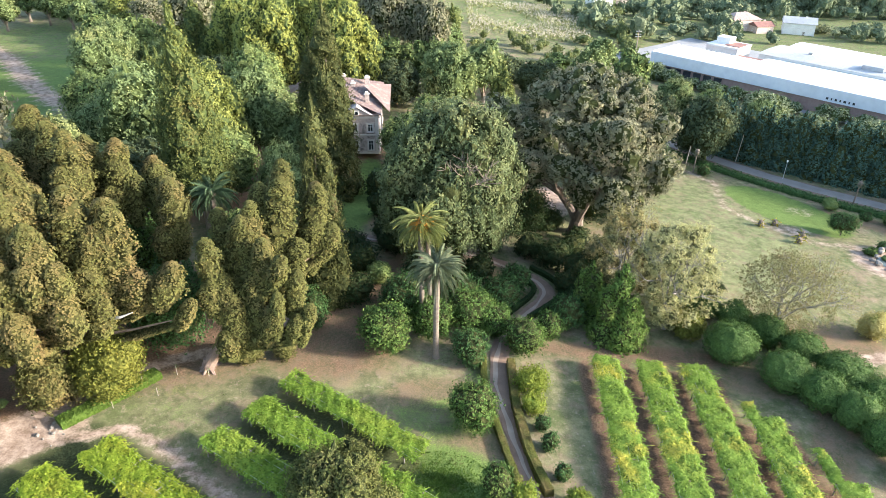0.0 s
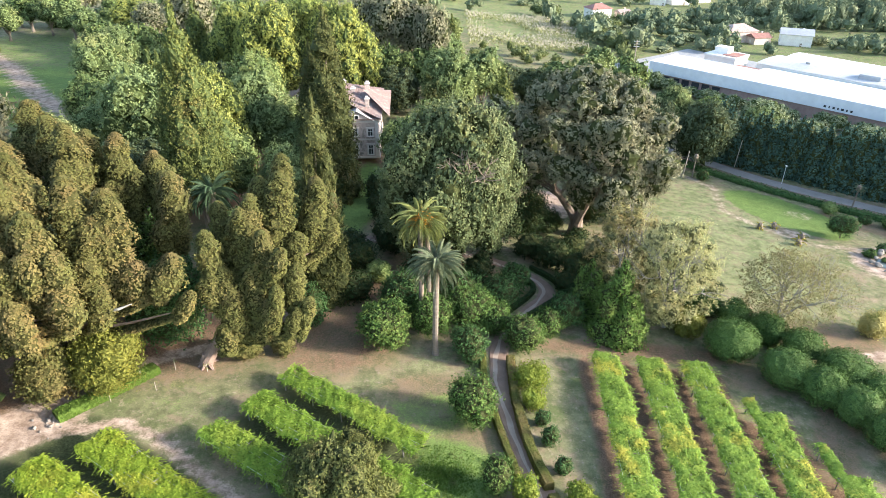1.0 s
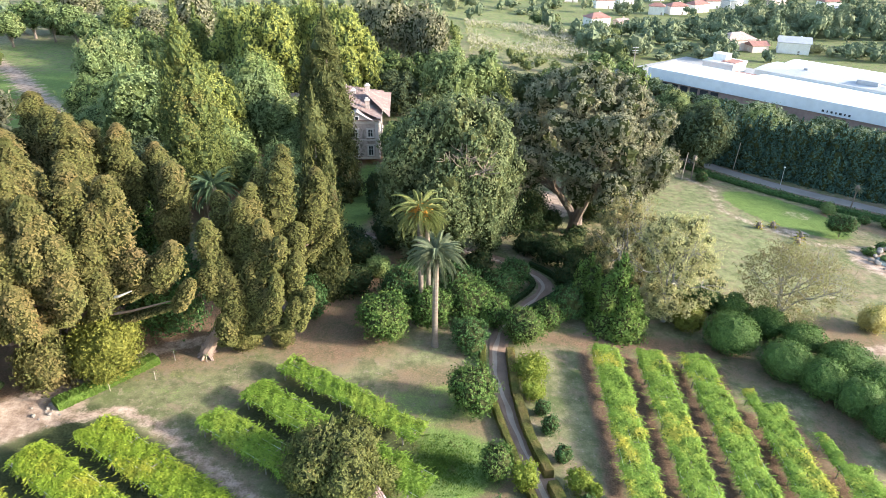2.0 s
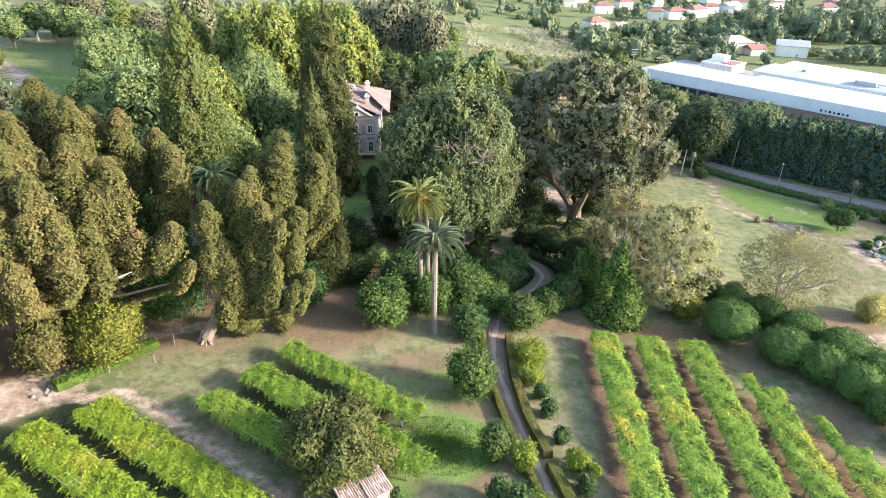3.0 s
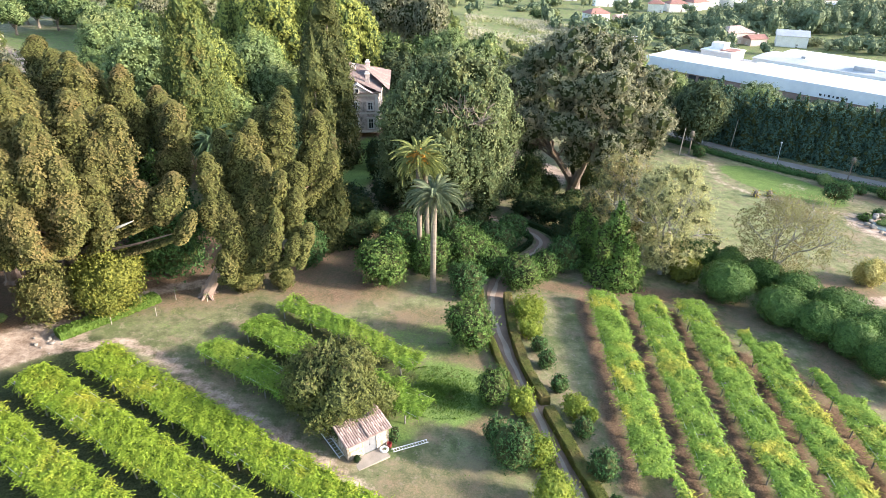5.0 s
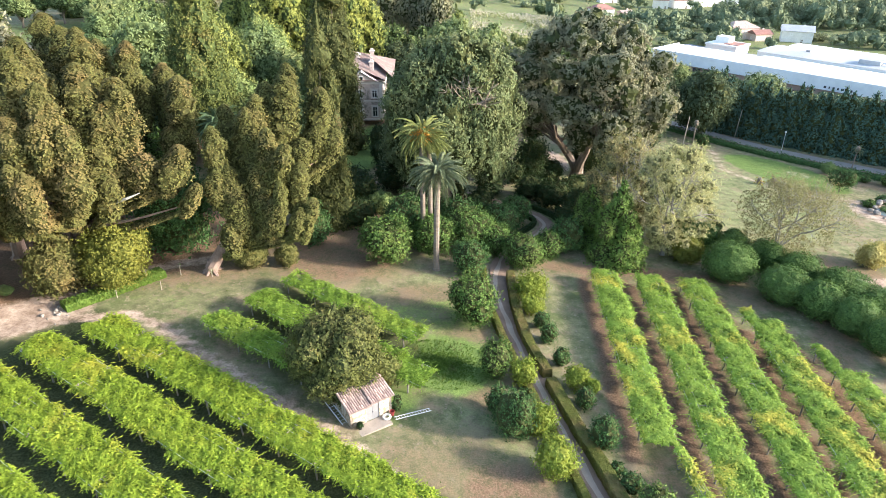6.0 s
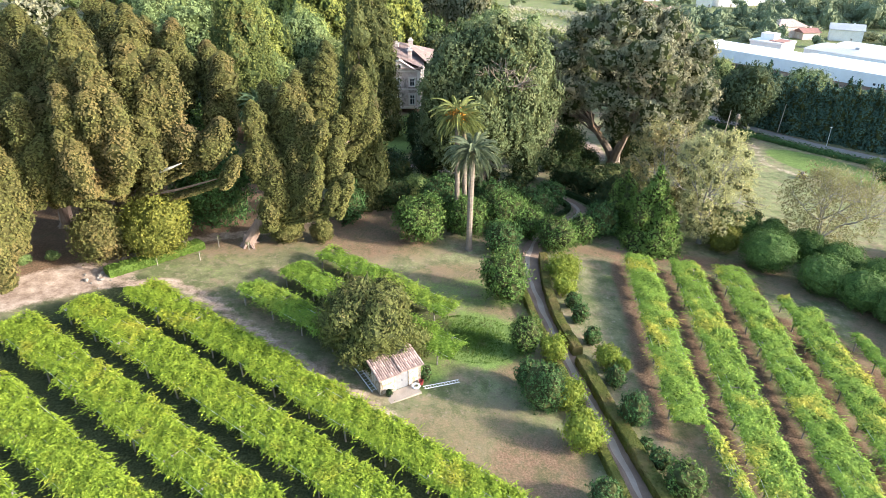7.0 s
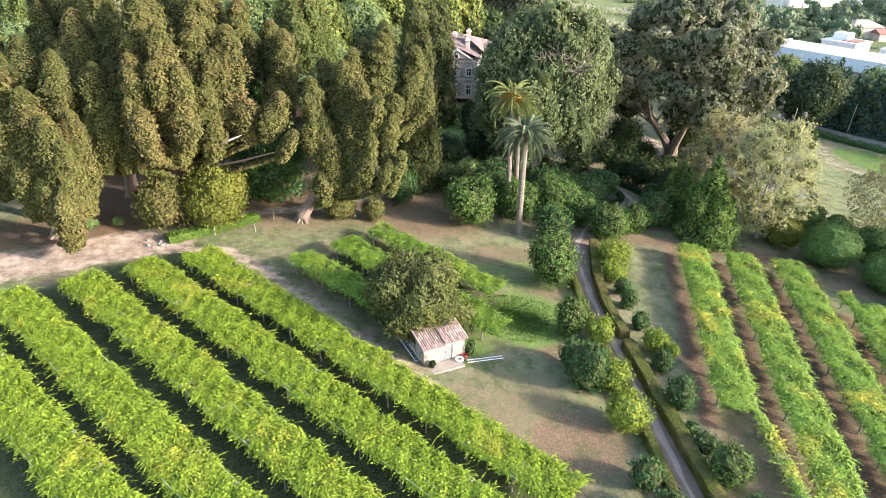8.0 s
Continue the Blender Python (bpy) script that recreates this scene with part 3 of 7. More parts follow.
def vine_pergola(a, b, width, mat, seed, label, holes=0.0, per_m2=105, group="vine pergolas", taper_start=0.0):
    """A vine trellis from a to b on two lines of granite posts, with wires and a shaggy roof of leaves."""
    r = np.random.default_rng(seed)
    a, b = np.array(a, float), np.array(b, float)
    L = np.linalg.norm(b - a)
    d = (b - a) / L
    s = np.array([d[1], -d[0]])
    root = thing("vine_pergola", label, "vine pergola", Matrix.Translation((a[0], a[1], gz(*a))), group)
    org = np.array([a[0], a[1], gz(*a)])

    def place(u, v, h):
        q = a + d * np.asarray(u)[:, None] + s * np.asarray(v)[:, None]
        return np.c_[q, ground_z(q[:, 0], q[:, 1]) + h] - org

    ph = r.uniform(0, 6.3, 6)
    bump = lambda u, v: 0.10 * np.sin(u * 1.3 + ph[0] + v) + 0.09 * np.sin(v * 2.1 + u * 0.7 + ph[1]) + 0.10 * np.sin(u * 3.1 - v * 2.3 + ph[2]) + 0.10 * np.cos(u * 0.35 + ph[5])
    edge = lambda u: width / 2 * (1 + 0.07 * np.sin(u * 0.9 + ph[3]) + 0.06 * np.sin(u * 2.3 + ph[4]))
    gap = lambda u, v: np.sin(u * 0.83 + ph[1]) * np.sin(v * 1.9 + u * 0.4 + ph[2]) + 0.5 * np.sin(u * 2.2 + v * 2.9 + ph[0]) > 1.15 - holes
    g = Geo()
    n = int(L * width * per_m2)
    u, w = r.uniform(-0.2, L + 0.2, n), r.uniform(-1.0, 1.0, n)
    if taper_start:
        w = np.where(u < taper_start, w * 0.32 + 0.66, w)
    v = w * edge(u)
    h = PERGOLA_H + bump(u, v) + r.normal(size=n) * 0.11 - 0.9 * np.clip(np.abs(w) - 0.88, 0, 1) / 0.16 * r.random(n) + 0.12
    k = ~gap(u, v) | (r.random(n) < 0.25)
    p = place(u, v, h)[k]
    nr = np.tile([[0, 0, 1.0]], (len(p), 1)) + np.c_[s[0] * w[k] ** 3, s[1] * w[k] ** 3, 0 * w[k]] * 0.8
    g.leaves(p, nr, 0.25, 0.15, r, 0.2, 0.2, fold=0.1)
    # leafy shoots that lie over one another on top
    m = int(L * width * per_m2 / 17)
    u, w = r.uniform(0, L, m), r.uniform(-0.88, 0.88, m)
    if taper_start:
        w = np.where(u < taper_start, w * 0.32 + 0.66, w)
    v = w * edge(u)
    k = ~gap(u, v) | (r.random(m) < 0.45)
    u, v, w = u[k], v[k], w[k]
    q = place(u, v, PERGOLA_H + bump(u, v) + 0.14)
    turn = r.uniform(0, 6.283, len(u))
    run = np.c_[np.cos(turn) + s[0] * w, np.sin(turn) + s[1] * w, r.uniform(0.05, 0.5, len(u))] * r.uniform(0.4, 0.85, (len(u), 1))
    for st in range(6):
        f = st / 5
        g.leaves(q + run * f - np.array((0, 0, 0.32 * f * f)), np.tile([[0, 0, 1.0]], (len(u), 1)), 0.38 - 0.08 * f, 0.12 - 0.03 * f, r, 0.2, 0.0, fold=0.1, along=run * 2)
    # shoots that stand up and hang out over the edges
    m = int(L * 10)
    u, sd = r.uniform(0, L, m), r.choice([-1, 1], m)
    v = sd * edge(u) * r.uniform(0.9, 1.02, m)
    if taper_start:
        v = np.where(u < taper_start, v * 0.32 + width * 0.33, v)
    base = place(u, v, PERGOLA_H + bump(u, v) + 0.05)
    out = np.c_[np.outer(sd, s) + 0.5 * r.normal(size=(m, 2)), r.uniform(-0.35, 0.9, m)]
    for st in range(4):
        q = base + out * (0.03 + 0.1 * st)
        q[:, 2] -= 0.05 * st ** 2
        g.leaves(q, np.tile([[0, 0, 1.0]], (m, 1)), 0.26, 0.1, r, 0.5, 0.2, along=out * 2)
    m = int(L * width * 1.6)
    u, w = r.uniform(0, L, m), r.uniform(-1, 1, m)
    if taper_start:
        w = np.where(u < taper_start, w * 0.32 + 0.66, w)
    v = w * edge(u)
    q = place(u, v, PERGOLA_H + bump(u, v) + 0.30)
    g.leaves(q, r.normal(size=(m, 3)), 0.42, 0.08, r, 0.5, -0.4)
    # the closed mat of leaves below, its darker colour painting the shade in the gaps
    nu, nv = int(L / 0.5), 9
    uu, ww = np.meshgrid(np.linspace(0, L, nu + 1), np.linspace(-0.97, 0.97, nv), indexing="ij")
    uu, ww = uu.ravel(), ww.ravel()
    if taper_start:
        ww = np.where(uu < taper_start, ww * 0.32 + 0.66, ww)
    vv = ww * edge(uu)
    low = place(uu, vv, PERGOLA_H - 0.06 + bump(uu, vv) - 0.22 * np.abs(ww) ** 4)
    i, j = np.meshgrid(np.arange(nu), np.arange(nv - 1), indexing="ij")
    i, j = i.ravel(), j.ravel()
    f = np.stack([i * nv + j, i * nv + j + 1, (i + 1) * nv + j + 1, (i + 1) * nv + j], 1)
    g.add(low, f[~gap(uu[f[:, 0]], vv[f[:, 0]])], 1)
    part("foliage", g, [mat, VINE_SHADE], root)["kind"] = "stuff"
    # posts and wires
    for k in np.arange(0.6, L, 4.6):
        for sd in (-1, 1):
            if taper_start and k < taper_start and sd < 0:
                continue
            q = place([k], [sd * (width / 2 - 0.45)], 0)[0]
            part("post", POST_MESH, POST, root, m=Matrix.Translation(q) @ pose(0, 0, 0, r.normal() * 2, r.normal() * 2, r.uniform(0, 360)))
        ends = place([k, k], [-(width / 2 - 0.2), width / 2 - 0.2], PERGOLA_H - 0.1)
        if not (taper_start and k < taper_start):
            part("crossbeam", Geo().tube(ends, (0.05, 0.05), 4), WOOD, root)
    for v in np.linspace(-0.9, 0.9, 5):
        if taper_start and v < 0.3:
            continue
        ln = place(np.linspace(0, L, 8), np.full(8, v * width / 2), PERGOLA_H - 0.04)
        part("wire", Geo().tube(ln, np.full(8, 0.012), 4), ALU, root)
    return root


LEFT = "long leafy vine pergola on granite posts"
vine_pergola((-37.6, 52.0), (6.0, 25.2), 4.1, VINE, 21, LEFT + ", beside the dirt track")
vine_pergola((-42.4, 47.8), (4, 19.3), 4.1, VINE, 22, LEFT)
vine_pergola((-47.0, 43.3), (0, 14.2), 4.1, VINE, 23, LEFT)
vine_pergola((-51.6, 38.6), (-4, 9.2), 4.1, VINE, 24, LEFT)
vine_pergola((-54, 33.2), (-8, 4.8), 4.1, VINE, 25, LEFT)
MID = "short vine pergola with dense green leaves, among grass"
vine_pergola((-26.0, 54.9), (-9.6, 45.0), 3.7, VINE_G, 31, MID + " beside the hut")
vine_pergola((-22.4, 60.0), (-1.0, 46.6), 3.8, VINE_G, 32, MID + " behind the hut")
vine_pergola((-19.4, 65.5), (-2.1, 54.4), 3.3, VINE_G, 33, MID)
RIGHT = "vine pergola over red earth, leaves turning yellow"
for k, (ax, ay, bx, by) in enumerate(ROW_R[:3]):
    vine_pergola((ax, ay), (bx, by), (3.8, 4.0, 4.1)[k], VINE_Y, 41 + k, RIGHT, holes=0.05)
vine_pergola((42.5, 66.3), (40.6, 28), 4.2, VINE_Y, 44, RIGHT, holes=0.25, taper_start=2.4)
vine_pergola((48.4, 58.6), (47.4, 28), 4.1, VINE_Y, 45, RIGHT + ", thin at one end", holes=0.2, taper_start=5.0)
vine_pergola((23.4, 38.6), (24.6, 28), 1.1, VINE_Y, 46, "single straggling line of yellow vine on posts", holes=0.3)


# ---- hedges ----
def hedge(pts, width, height, mat, label, seed, per_m2=70, leaf=0.15, rough=0.04, category="hedge"):
    """A clipped hedge with flat top and soft corners."""
    r = np.random.default_rng(seed)
    p = smooth_line(pts, 0.5)
    s = side_of(p)
    n = len(p)
    prof = [(-1, 0), (-1.03, 0.5), (-0.98, 0.9), (-0.88, 1), (0, 1.02), (0.88, 1), (0.98, 0.9), (1.03, 0.5), (1, 0)]
    org = np.array([p[0, 0], p[0, 1], gz(*p[0])])
    rows = []
    for k, (o, h) in enumerate(prof):
        w = width / 2 * o * (1 + 0.06 * np.sin(np.arange(n) * 0.45 + k)) + 0.03 * r.normal(size=n)
        q = p + s * w[:, None]
        rows.append(np.c_[q, ground_z(p[:, 0], p[:, 1]) + h * height * (1 + 0.04 * np.sin(np.arange(n) * 0.3)) - (0.1 if h == 0 else 0)] - org)
    V = np.stack(rows, 1)
    m = len(prof)
    i, j = np.meshgrid(np.arange(n - 1), np.arange(m - 1), indexing="ij")
    i, j = i.ravel(), j.ravel()
    f = np.stack([i * m + j, i * m + j + 1, (i + 1) * m + j + 1, (i + 1) * m + j], 1)
    g = Geo().add(V.reshape(-1, 3), f)
    for e in (0, n - 1):
        g.add(V[e], np.stack([np.zeros(m - 2, int), np.arange(1, m - 1), np.arange(2, m)], 1))
    q = V.reshape(-1, 3)[f]
    area = np.linalg.norm(np.cross(q[:, 1] - q[:, 0], q[:, 3] - q[:, 0]), axis=1)
    cnt = int(area.sum() * per_m2)
    pick = r.choice(len(f), cnt, p=area / area.sum())
    a, b = r.random((2, cnt, 1))
    c = q[pick]
    pt = (c[:, 0] * (1 - a) + c[:, 3] * a) * (1 - b) + (c[:, 1] * (1 - a) + c[:, 2] * a) * b
    nr = np.cross(c[:, 1] - c[:, 0], c[:, 3] - c[:, 0])
    nr /= np.linalg.norm(nr, axis=1)[:, None]
    nr *= np.sign((nr * (pt - np.c_[p[f[pick, 0] // m] - org[:2], pt[:, 2] * 0])).sum(1) + nr[:, 2])[:, None]
    g.leaves(pt + nr * r.random((cnt, 1)) * rough, nr, leaf, leaf * 0.7, r, 0.5)
    root = thing("hedge", label, category, Matrix.Translation(org))
    part("foliage", g, mat, root)
    return root


HL = "low clipped box hedge with a flat browned top, along the drive"
hedge([(10.0, 73.5), (9.9, 68), (10.0, 63), (10.9, 56), (12.4, 50.6)], 1.1, 1.2, BOXLEAF, HL, 51)
hedge([(12.5, 49.4), (14.1, 43), (15.9, 36.3), (17.7, 29.3), (19.6, 20)], 1.25, 1.2, BOXLEAF, HL, 52)
hedge([(6.2, 74.5), (6.0, 70), (6.4, 65), (7.4, 59.5), (8.9, 52.5), (10.4, 46.5), (12.0, 39.5), (13.4, 33.5), (14.6, 27), (15.5, 20)], 0.8, 0.9, BOXLEAF, HL, 53)
hedge([(9.2, 83.5), (12.8, 88.6), (16.0, 93), (15.7, 95.8), (12.6, 98.6)], 0.7, 0.8, DARKBUSH, "low dark box edging at the bend of the drive", 54)
hedge([(14, 85), (18.3, 89.5), (20.6, 93), (20.0, 97.5), (16, 101.5)], 0.7, 0.9, DARKBUSH, "low dark box edging at the bend of the drive", 55)
hedge([(-44.3, 56.6), (-40.4, 61.2), (-36.2, 66.6)], 1.7, 0.9, leaf_mat("low_hedge_leaf", (0.07, 0.13, 0.02), (0.13, 0.19, 0.04), None), "bright green low shaggy hedge beside the dirt track", 56, 60, 0.22, 0.15)
hedge([(64, 178), (73, 166.5), (83, 155.5), (100, 140), (124, 123)], 1.6, 1.0, CAMELLIA, "dark shrub border along the lane", 57, 14, 0.4, 0.7)


# ---- shrubs and trees ----
def rounded_shrub(name, label, category, x, y, rad, height, mat, seed, lobes_n=4, per_m2=26, leaf=0.3, squash=1.0, lump=0.14, group="", aspect=0.6, stem=0.0):
    """A shrub of a few rounded clumps on a short stem."""
    r = np.random.default_rng(seed)
    root = thing(name, label, category, Matrix.Translation((x, y, gz(x, y))), group)
    hz = (height - stem) / 2
    lobes = [((0, 0, stem + hz), (rad * 0.9, rad * 0.9, hz))]
    for k in range(lobes_n):
        a = 6.283 * (k + r.random() * 0.6) / max(lobes_n, 1)
        q = rad * r.uniform(0.42, 0.6)
        lobes.append(((math.cos(a) * (rad - q), math.sin(a) * (rad - q), stem + hz * r.uniform(0.6, 1.45)), (q, q, min(q * r.uniform(0.85, 1.15), hz))))
    g = Geo()
    foliage(g, lobes, r, per_m2 * 1.5, leaf * 0.82, leaf * 0.82 * aspect, lump, 3 + 2.6 * rad, 0.34 if lump < 0.1 else 0.5, 0.2, 0.84 if lump < 0.3 else 0.7, inner=int(mat in (CAMELLIA, CAMELLIA_L, DARKBUSH)), tuft=4 if lump >= 0.1 and mat in (CAMELLIA, CAMELLIA_L, DARKBUSH) else 1)
    part("crown", g, [mat, GAP_SHADE], root)
    t = Geo()
    for k in range(3):
        a = 2.1 * k + seed
        t.tube([(0, 0, -0.1), (0.06 * math.cos(a), 0.06 * math.sin(a), stem * 0.6 + 0.2), (rad * 0.3 * math.cos(a), rad * 0.3 * math.sin(a), stem + hz * 0.8)], (0.10, 0.08, 0.04), 5)
    part("trunk", t, BARK, root)
    return root


S = rounded_shrub
CL = "rounded glossy dark green camellia shrub"
LL = "rounded leafy light green camellia shrub"
YL = "small yellow-green citrus tree"
BALL = "large clipped dark green camellia ball"
S("camellia", LL + " on bare earth", "shrub", -7.8, 75.0, 3.5, 6.6, CAMELLIA_L, 101, 6, 24, 0.42, stem=0.7, lump=0.2)
S("camellia", LL, "shrub", -1.2, 79.7, 3.2, 5.6, CAMELLIA_L, 102, 5, 24, 0.36, lump=0.18)
S("camellia", CL, "shrub", -5.5, 84.3, 3.6, 6.6, CAMELLIA, 103, 6, 22, 0.38, lump=0.18)
S("camellia", CL + " beside the drive", "shrub", 4.2, 73.9, 2.7, 4.9, CAMELLIA, 104, 3, 26, 0.3)
S("camellia", "rounded light green shrub beside the drive", "shrub", 12.3, 77.3, 3.2, 5.0, CAMELLIA_L, 105, 3, 26, 0.3)
S("camellia", CL, "shrub", 16.4, 81.0, 2.4, 4.4, CAMELLIA_L, 106, 3, 26, 0.3)
S("camellia", CL, "shrub", 19.6, 84.0, 2.7, 5.6, CAMELLIA, 107, 3, 26, 0.3)
S("camellia", "tall rounded camellia tree with dense leaves", "shrub", 4.2, 61.0, 3.0, 6.6, CAMELLIA_L, 108, 6, 26, 0.34, stem=0.4, lump=0.18)
S("camellia", LL, "shrub", 4.8, 81.6, 3.4, 6.2, CAMELLIA_L, 109, 5, 22, 0.34, lump=0.18)
S("camellia", LL, "shrub", 8.2, 80.8, 2.6, 4.9, CAMELLIA_L, 110, 4, 24, 0.32)
S("camellia", CL, "shrub", 9.6, 87.6, 3.2, 5.2, CAMELLIA, 111, 4, 22, 0.34)
S("camellia", CL, "shrub", 12.2, 93.2, 2.8, 4.6, CAMELLIA, 112, 4, 22, 0.34)
S("camellia", LL, "shrub", 3.2, 87.6, 3.6, 5.6, CAMELLIA, 113, 5, 20, 0.36, lump=0.2)
S("round_shrub", "rounded yellow-green shrub at the vineyard's edge", "shrub", 38.7, 83.8, 2.8, 4.6, YELLOW, 114, 4, 26, 0.3)
S("clipped_ball", BALL, "shrub", 43.4, 78.6, 4.3, 6.0, BALLLEAF, 115, 0, 34, 0.28, lump=0.06, group="clipped camellia balls")
for k, (x, y, q, h) in enumerate([(44.0, 90.2, 2.9, 4.2), (47.4, 87.2, 3.0, 4.2), (51.0, 83.2, 3.4, 4.8), (54.8, 79.0, 3.6, 4.8), (40.9, 93.0, 2.8, 4.0), (58.3, 73.2, 4.4, 5.2), (61.4, 69.0, 3.7, 5.0), (49.2, 72.7, 3.9, 5.6), (52.6, 69.2, 3.6, 5.6), (55.7, 65.6, 3.5, 5.4), (57.2, 61.2, 3.3, 5.2), (59.0, 56.6, 3.3, 5.2), (64.6, 64.8, 3.6, 5.0)]):
    S("clipped_ball", BALL, "shrub", x, y, q, h, BALLLEAF, 120 + k, 0 if k > 6 else 2, 34, 0.28, lump=0.075, group="clipped camellia balls")
for k, (x, y, q, h) in enumerate([(12.3, 68.4, 2.2, 3.4), (12.2, 64.2, 1.5, 2.6), (15.4, 49.4, 1.35, 2.6), (16.9, 48.2, 0.8, 2.2), (9.4, 49.2, 1.5, 3.2), (10.3, 41.8, 1.7, 3.2), (11.2, 36.2, 1.8, 3.9)]):
    S("citrus_tree", YL + " beside the box hedge", "fruit tree", x, y, q, h, CITRUS, 140 + k, 8, 26, 0.32, lump=0.36, stem=0.5, group="citrus along the drive")
for k, (x, y, q, h) in enumerate([(12.9, 61.2, 1.1, 2.2), (13.5, 58.1, 1.2, 2.5), (14.3, 53.4, 1.15, 2.5), (15.8, 46.2, 1.15, 2.5), (16.5, 40.2, 1.7, 3.9), (17.0, 36.7, 0.8, 1.5), (17.9, 34.7, 1.15, 2.2), (19.3, 31.8, 2.0, 3.5), (6.4, 50.4, 2.0, 4.8), (7.7, 41.4, 2.5, 5.0), (6.3, 44.2, 1.4, 3.4), (12.1, 29.4, 1.5, 2.9), (13.6, 26.0, 1.6, 3.0), (20.4, 27.2, 1.6, 2.8)]):
    S("camellia", ("small " if q < 1.4 else "") + CL + " beside the drive", "shrub", x, y, q, h, CAMELLIA_L if k in (7, 8) else CAMELLIA, 150 + k, 2, 34, 0.24, lump=0.12, group="shrubs along the drive")
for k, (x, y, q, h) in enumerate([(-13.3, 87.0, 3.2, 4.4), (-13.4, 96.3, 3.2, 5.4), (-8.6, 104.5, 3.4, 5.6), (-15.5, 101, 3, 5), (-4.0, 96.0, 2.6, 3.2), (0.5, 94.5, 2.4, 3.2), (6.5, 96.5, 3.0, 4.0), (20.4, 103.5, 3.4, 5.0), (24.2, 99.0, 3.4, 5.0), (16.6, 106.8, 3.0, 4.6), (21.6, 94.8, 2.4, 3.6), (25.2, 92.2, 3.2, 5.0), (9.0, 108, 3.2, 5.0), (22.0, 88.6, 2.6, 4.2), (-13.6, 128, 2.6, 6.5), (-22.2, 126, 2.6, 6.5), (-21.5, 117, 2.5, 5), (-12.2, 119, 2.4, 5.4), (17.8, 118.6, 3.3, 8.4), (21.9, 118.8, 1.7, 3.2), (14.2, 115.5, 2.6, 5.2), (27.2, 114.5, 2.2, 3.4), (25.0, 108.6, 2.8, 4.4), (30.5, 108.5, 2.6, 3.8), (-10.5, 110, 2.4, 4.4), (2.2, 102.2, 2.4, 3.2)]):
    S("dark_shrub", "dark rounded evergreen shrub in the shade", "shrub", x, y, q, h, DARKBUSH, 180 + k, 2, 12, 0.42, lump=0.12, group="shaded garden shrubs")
S("dark_shrub", "bright green shrub in the shade", "shrub", -10.0, 92.6, 2.0, 3.8, BROAD, 205, 4, 24, 0.34)
S("yellow_tree", "dense yellow-green leafy tree at the wood's edge", "tree", -40.2, 62.6, 4.0, 8.2, YELLOW, 206, 7, 22, 0.42, lump=0.2, stem=0.4)
S("dark_tree", "dark broad-leaved evergreen below the cypresses", "tree", -36.6, 73.6, 5.0, 12.0, CAMELLIA, 207, 8, 18, 0.5, lump=0.22)
S("dark_tree", "leafy green evergreen tree among the cypresses", "tree", -43.5, 82.5, 4.2, 14.5, CAMELLIA_L, 209, 8, 16, 0.5, lump=0.24)
S("dark_tree", "green broad-leaved shrub below the cypresses", "tree", -19.2, 79.4, 2.7, 6.4, CAMELLIA, 208, 5, 22, 0.4, lump=0.2)
S("low_shrub", "low olive-green shrub at the foot of the cypress", "shrub", -25.9, 70.4, 2.4, 3.6, CYPRESS, 209, 3, 26, 0.34)
S("low_shrub", "low olive-green shrub at the foot of the cypress", "shrub", -21.2, 71.6, 1.7, 3.4, CYPRESS, 210, 2, 28, 0.34)
S("low_shrub", "olive-green shrub beside the dirt track", "shrub", -46.4, 60.4, 3.6, 6.8, CYPRESS, 211, 4, 22, 0.4, lump=0.2)
S("low_shrub", "small green shrub beside the dirt track", "shrub", -55.0, 57.4, 0.9, 1.2, BROAD, 212, 3, 30, 0.26)
S("low_shrub", "small green shrub beside the dirt track", "shrub", -52.4, 59.0, 0.9, 1.1, BROAD, 213, 3, 30, 0.26)
S("low_shrub", "small dark shrub leaning on the lawn", "shrub", 48.6, 97.2, 1.3, 2.4, DARKBUSH, 214, 2, 24, 0.3, stem=0.5)
S("yellow_shrub", "pale yellow flowering shrub beside the path", "shrub", 70.6, 86.8, 2.6, 3.8, leaf_mat("pale_yellow_leaf", (0.36, 0.32, 0.10), (0.52, 0.46, 0.20), (0.2, 0.22, 0.06), 0.5, (0.5, 0.65)), 215, 5, 26, 0.34, lump=0.22)
S("small_tree", "small round dark green tree on the lawn", "tree", 87.0, 126.6, 3.0, 4.8, CAMELLIA, 216, 4, 22, 0.34, stem=1.4, lump=0.2)
for k, (x, y, q, h) in enumerate([(92.5, 141.5, 1.8, 2.6), (98, 136, 1.5, 1.9), (102, 133.5, 1.7, 2.2), (106, 128.5, 2.0, 3.0), (69.2, 161.5, 1.7, 2.8), (88.4, 117.5, 1.4, 1.2), (90.2, 114.5, 1.3, 1.1), (92.8, 120.2, 1.5, 1.8)]):
    S("garden_shrub", "small green garden shrub on the lawn", "shrub", x, y, q, h, (BROAD, CAMELLIA, CAMELLIA_L)[k % 3], 220 + k, 3, 20, 0.34, lump=0.25, group="small lawn shrubs")


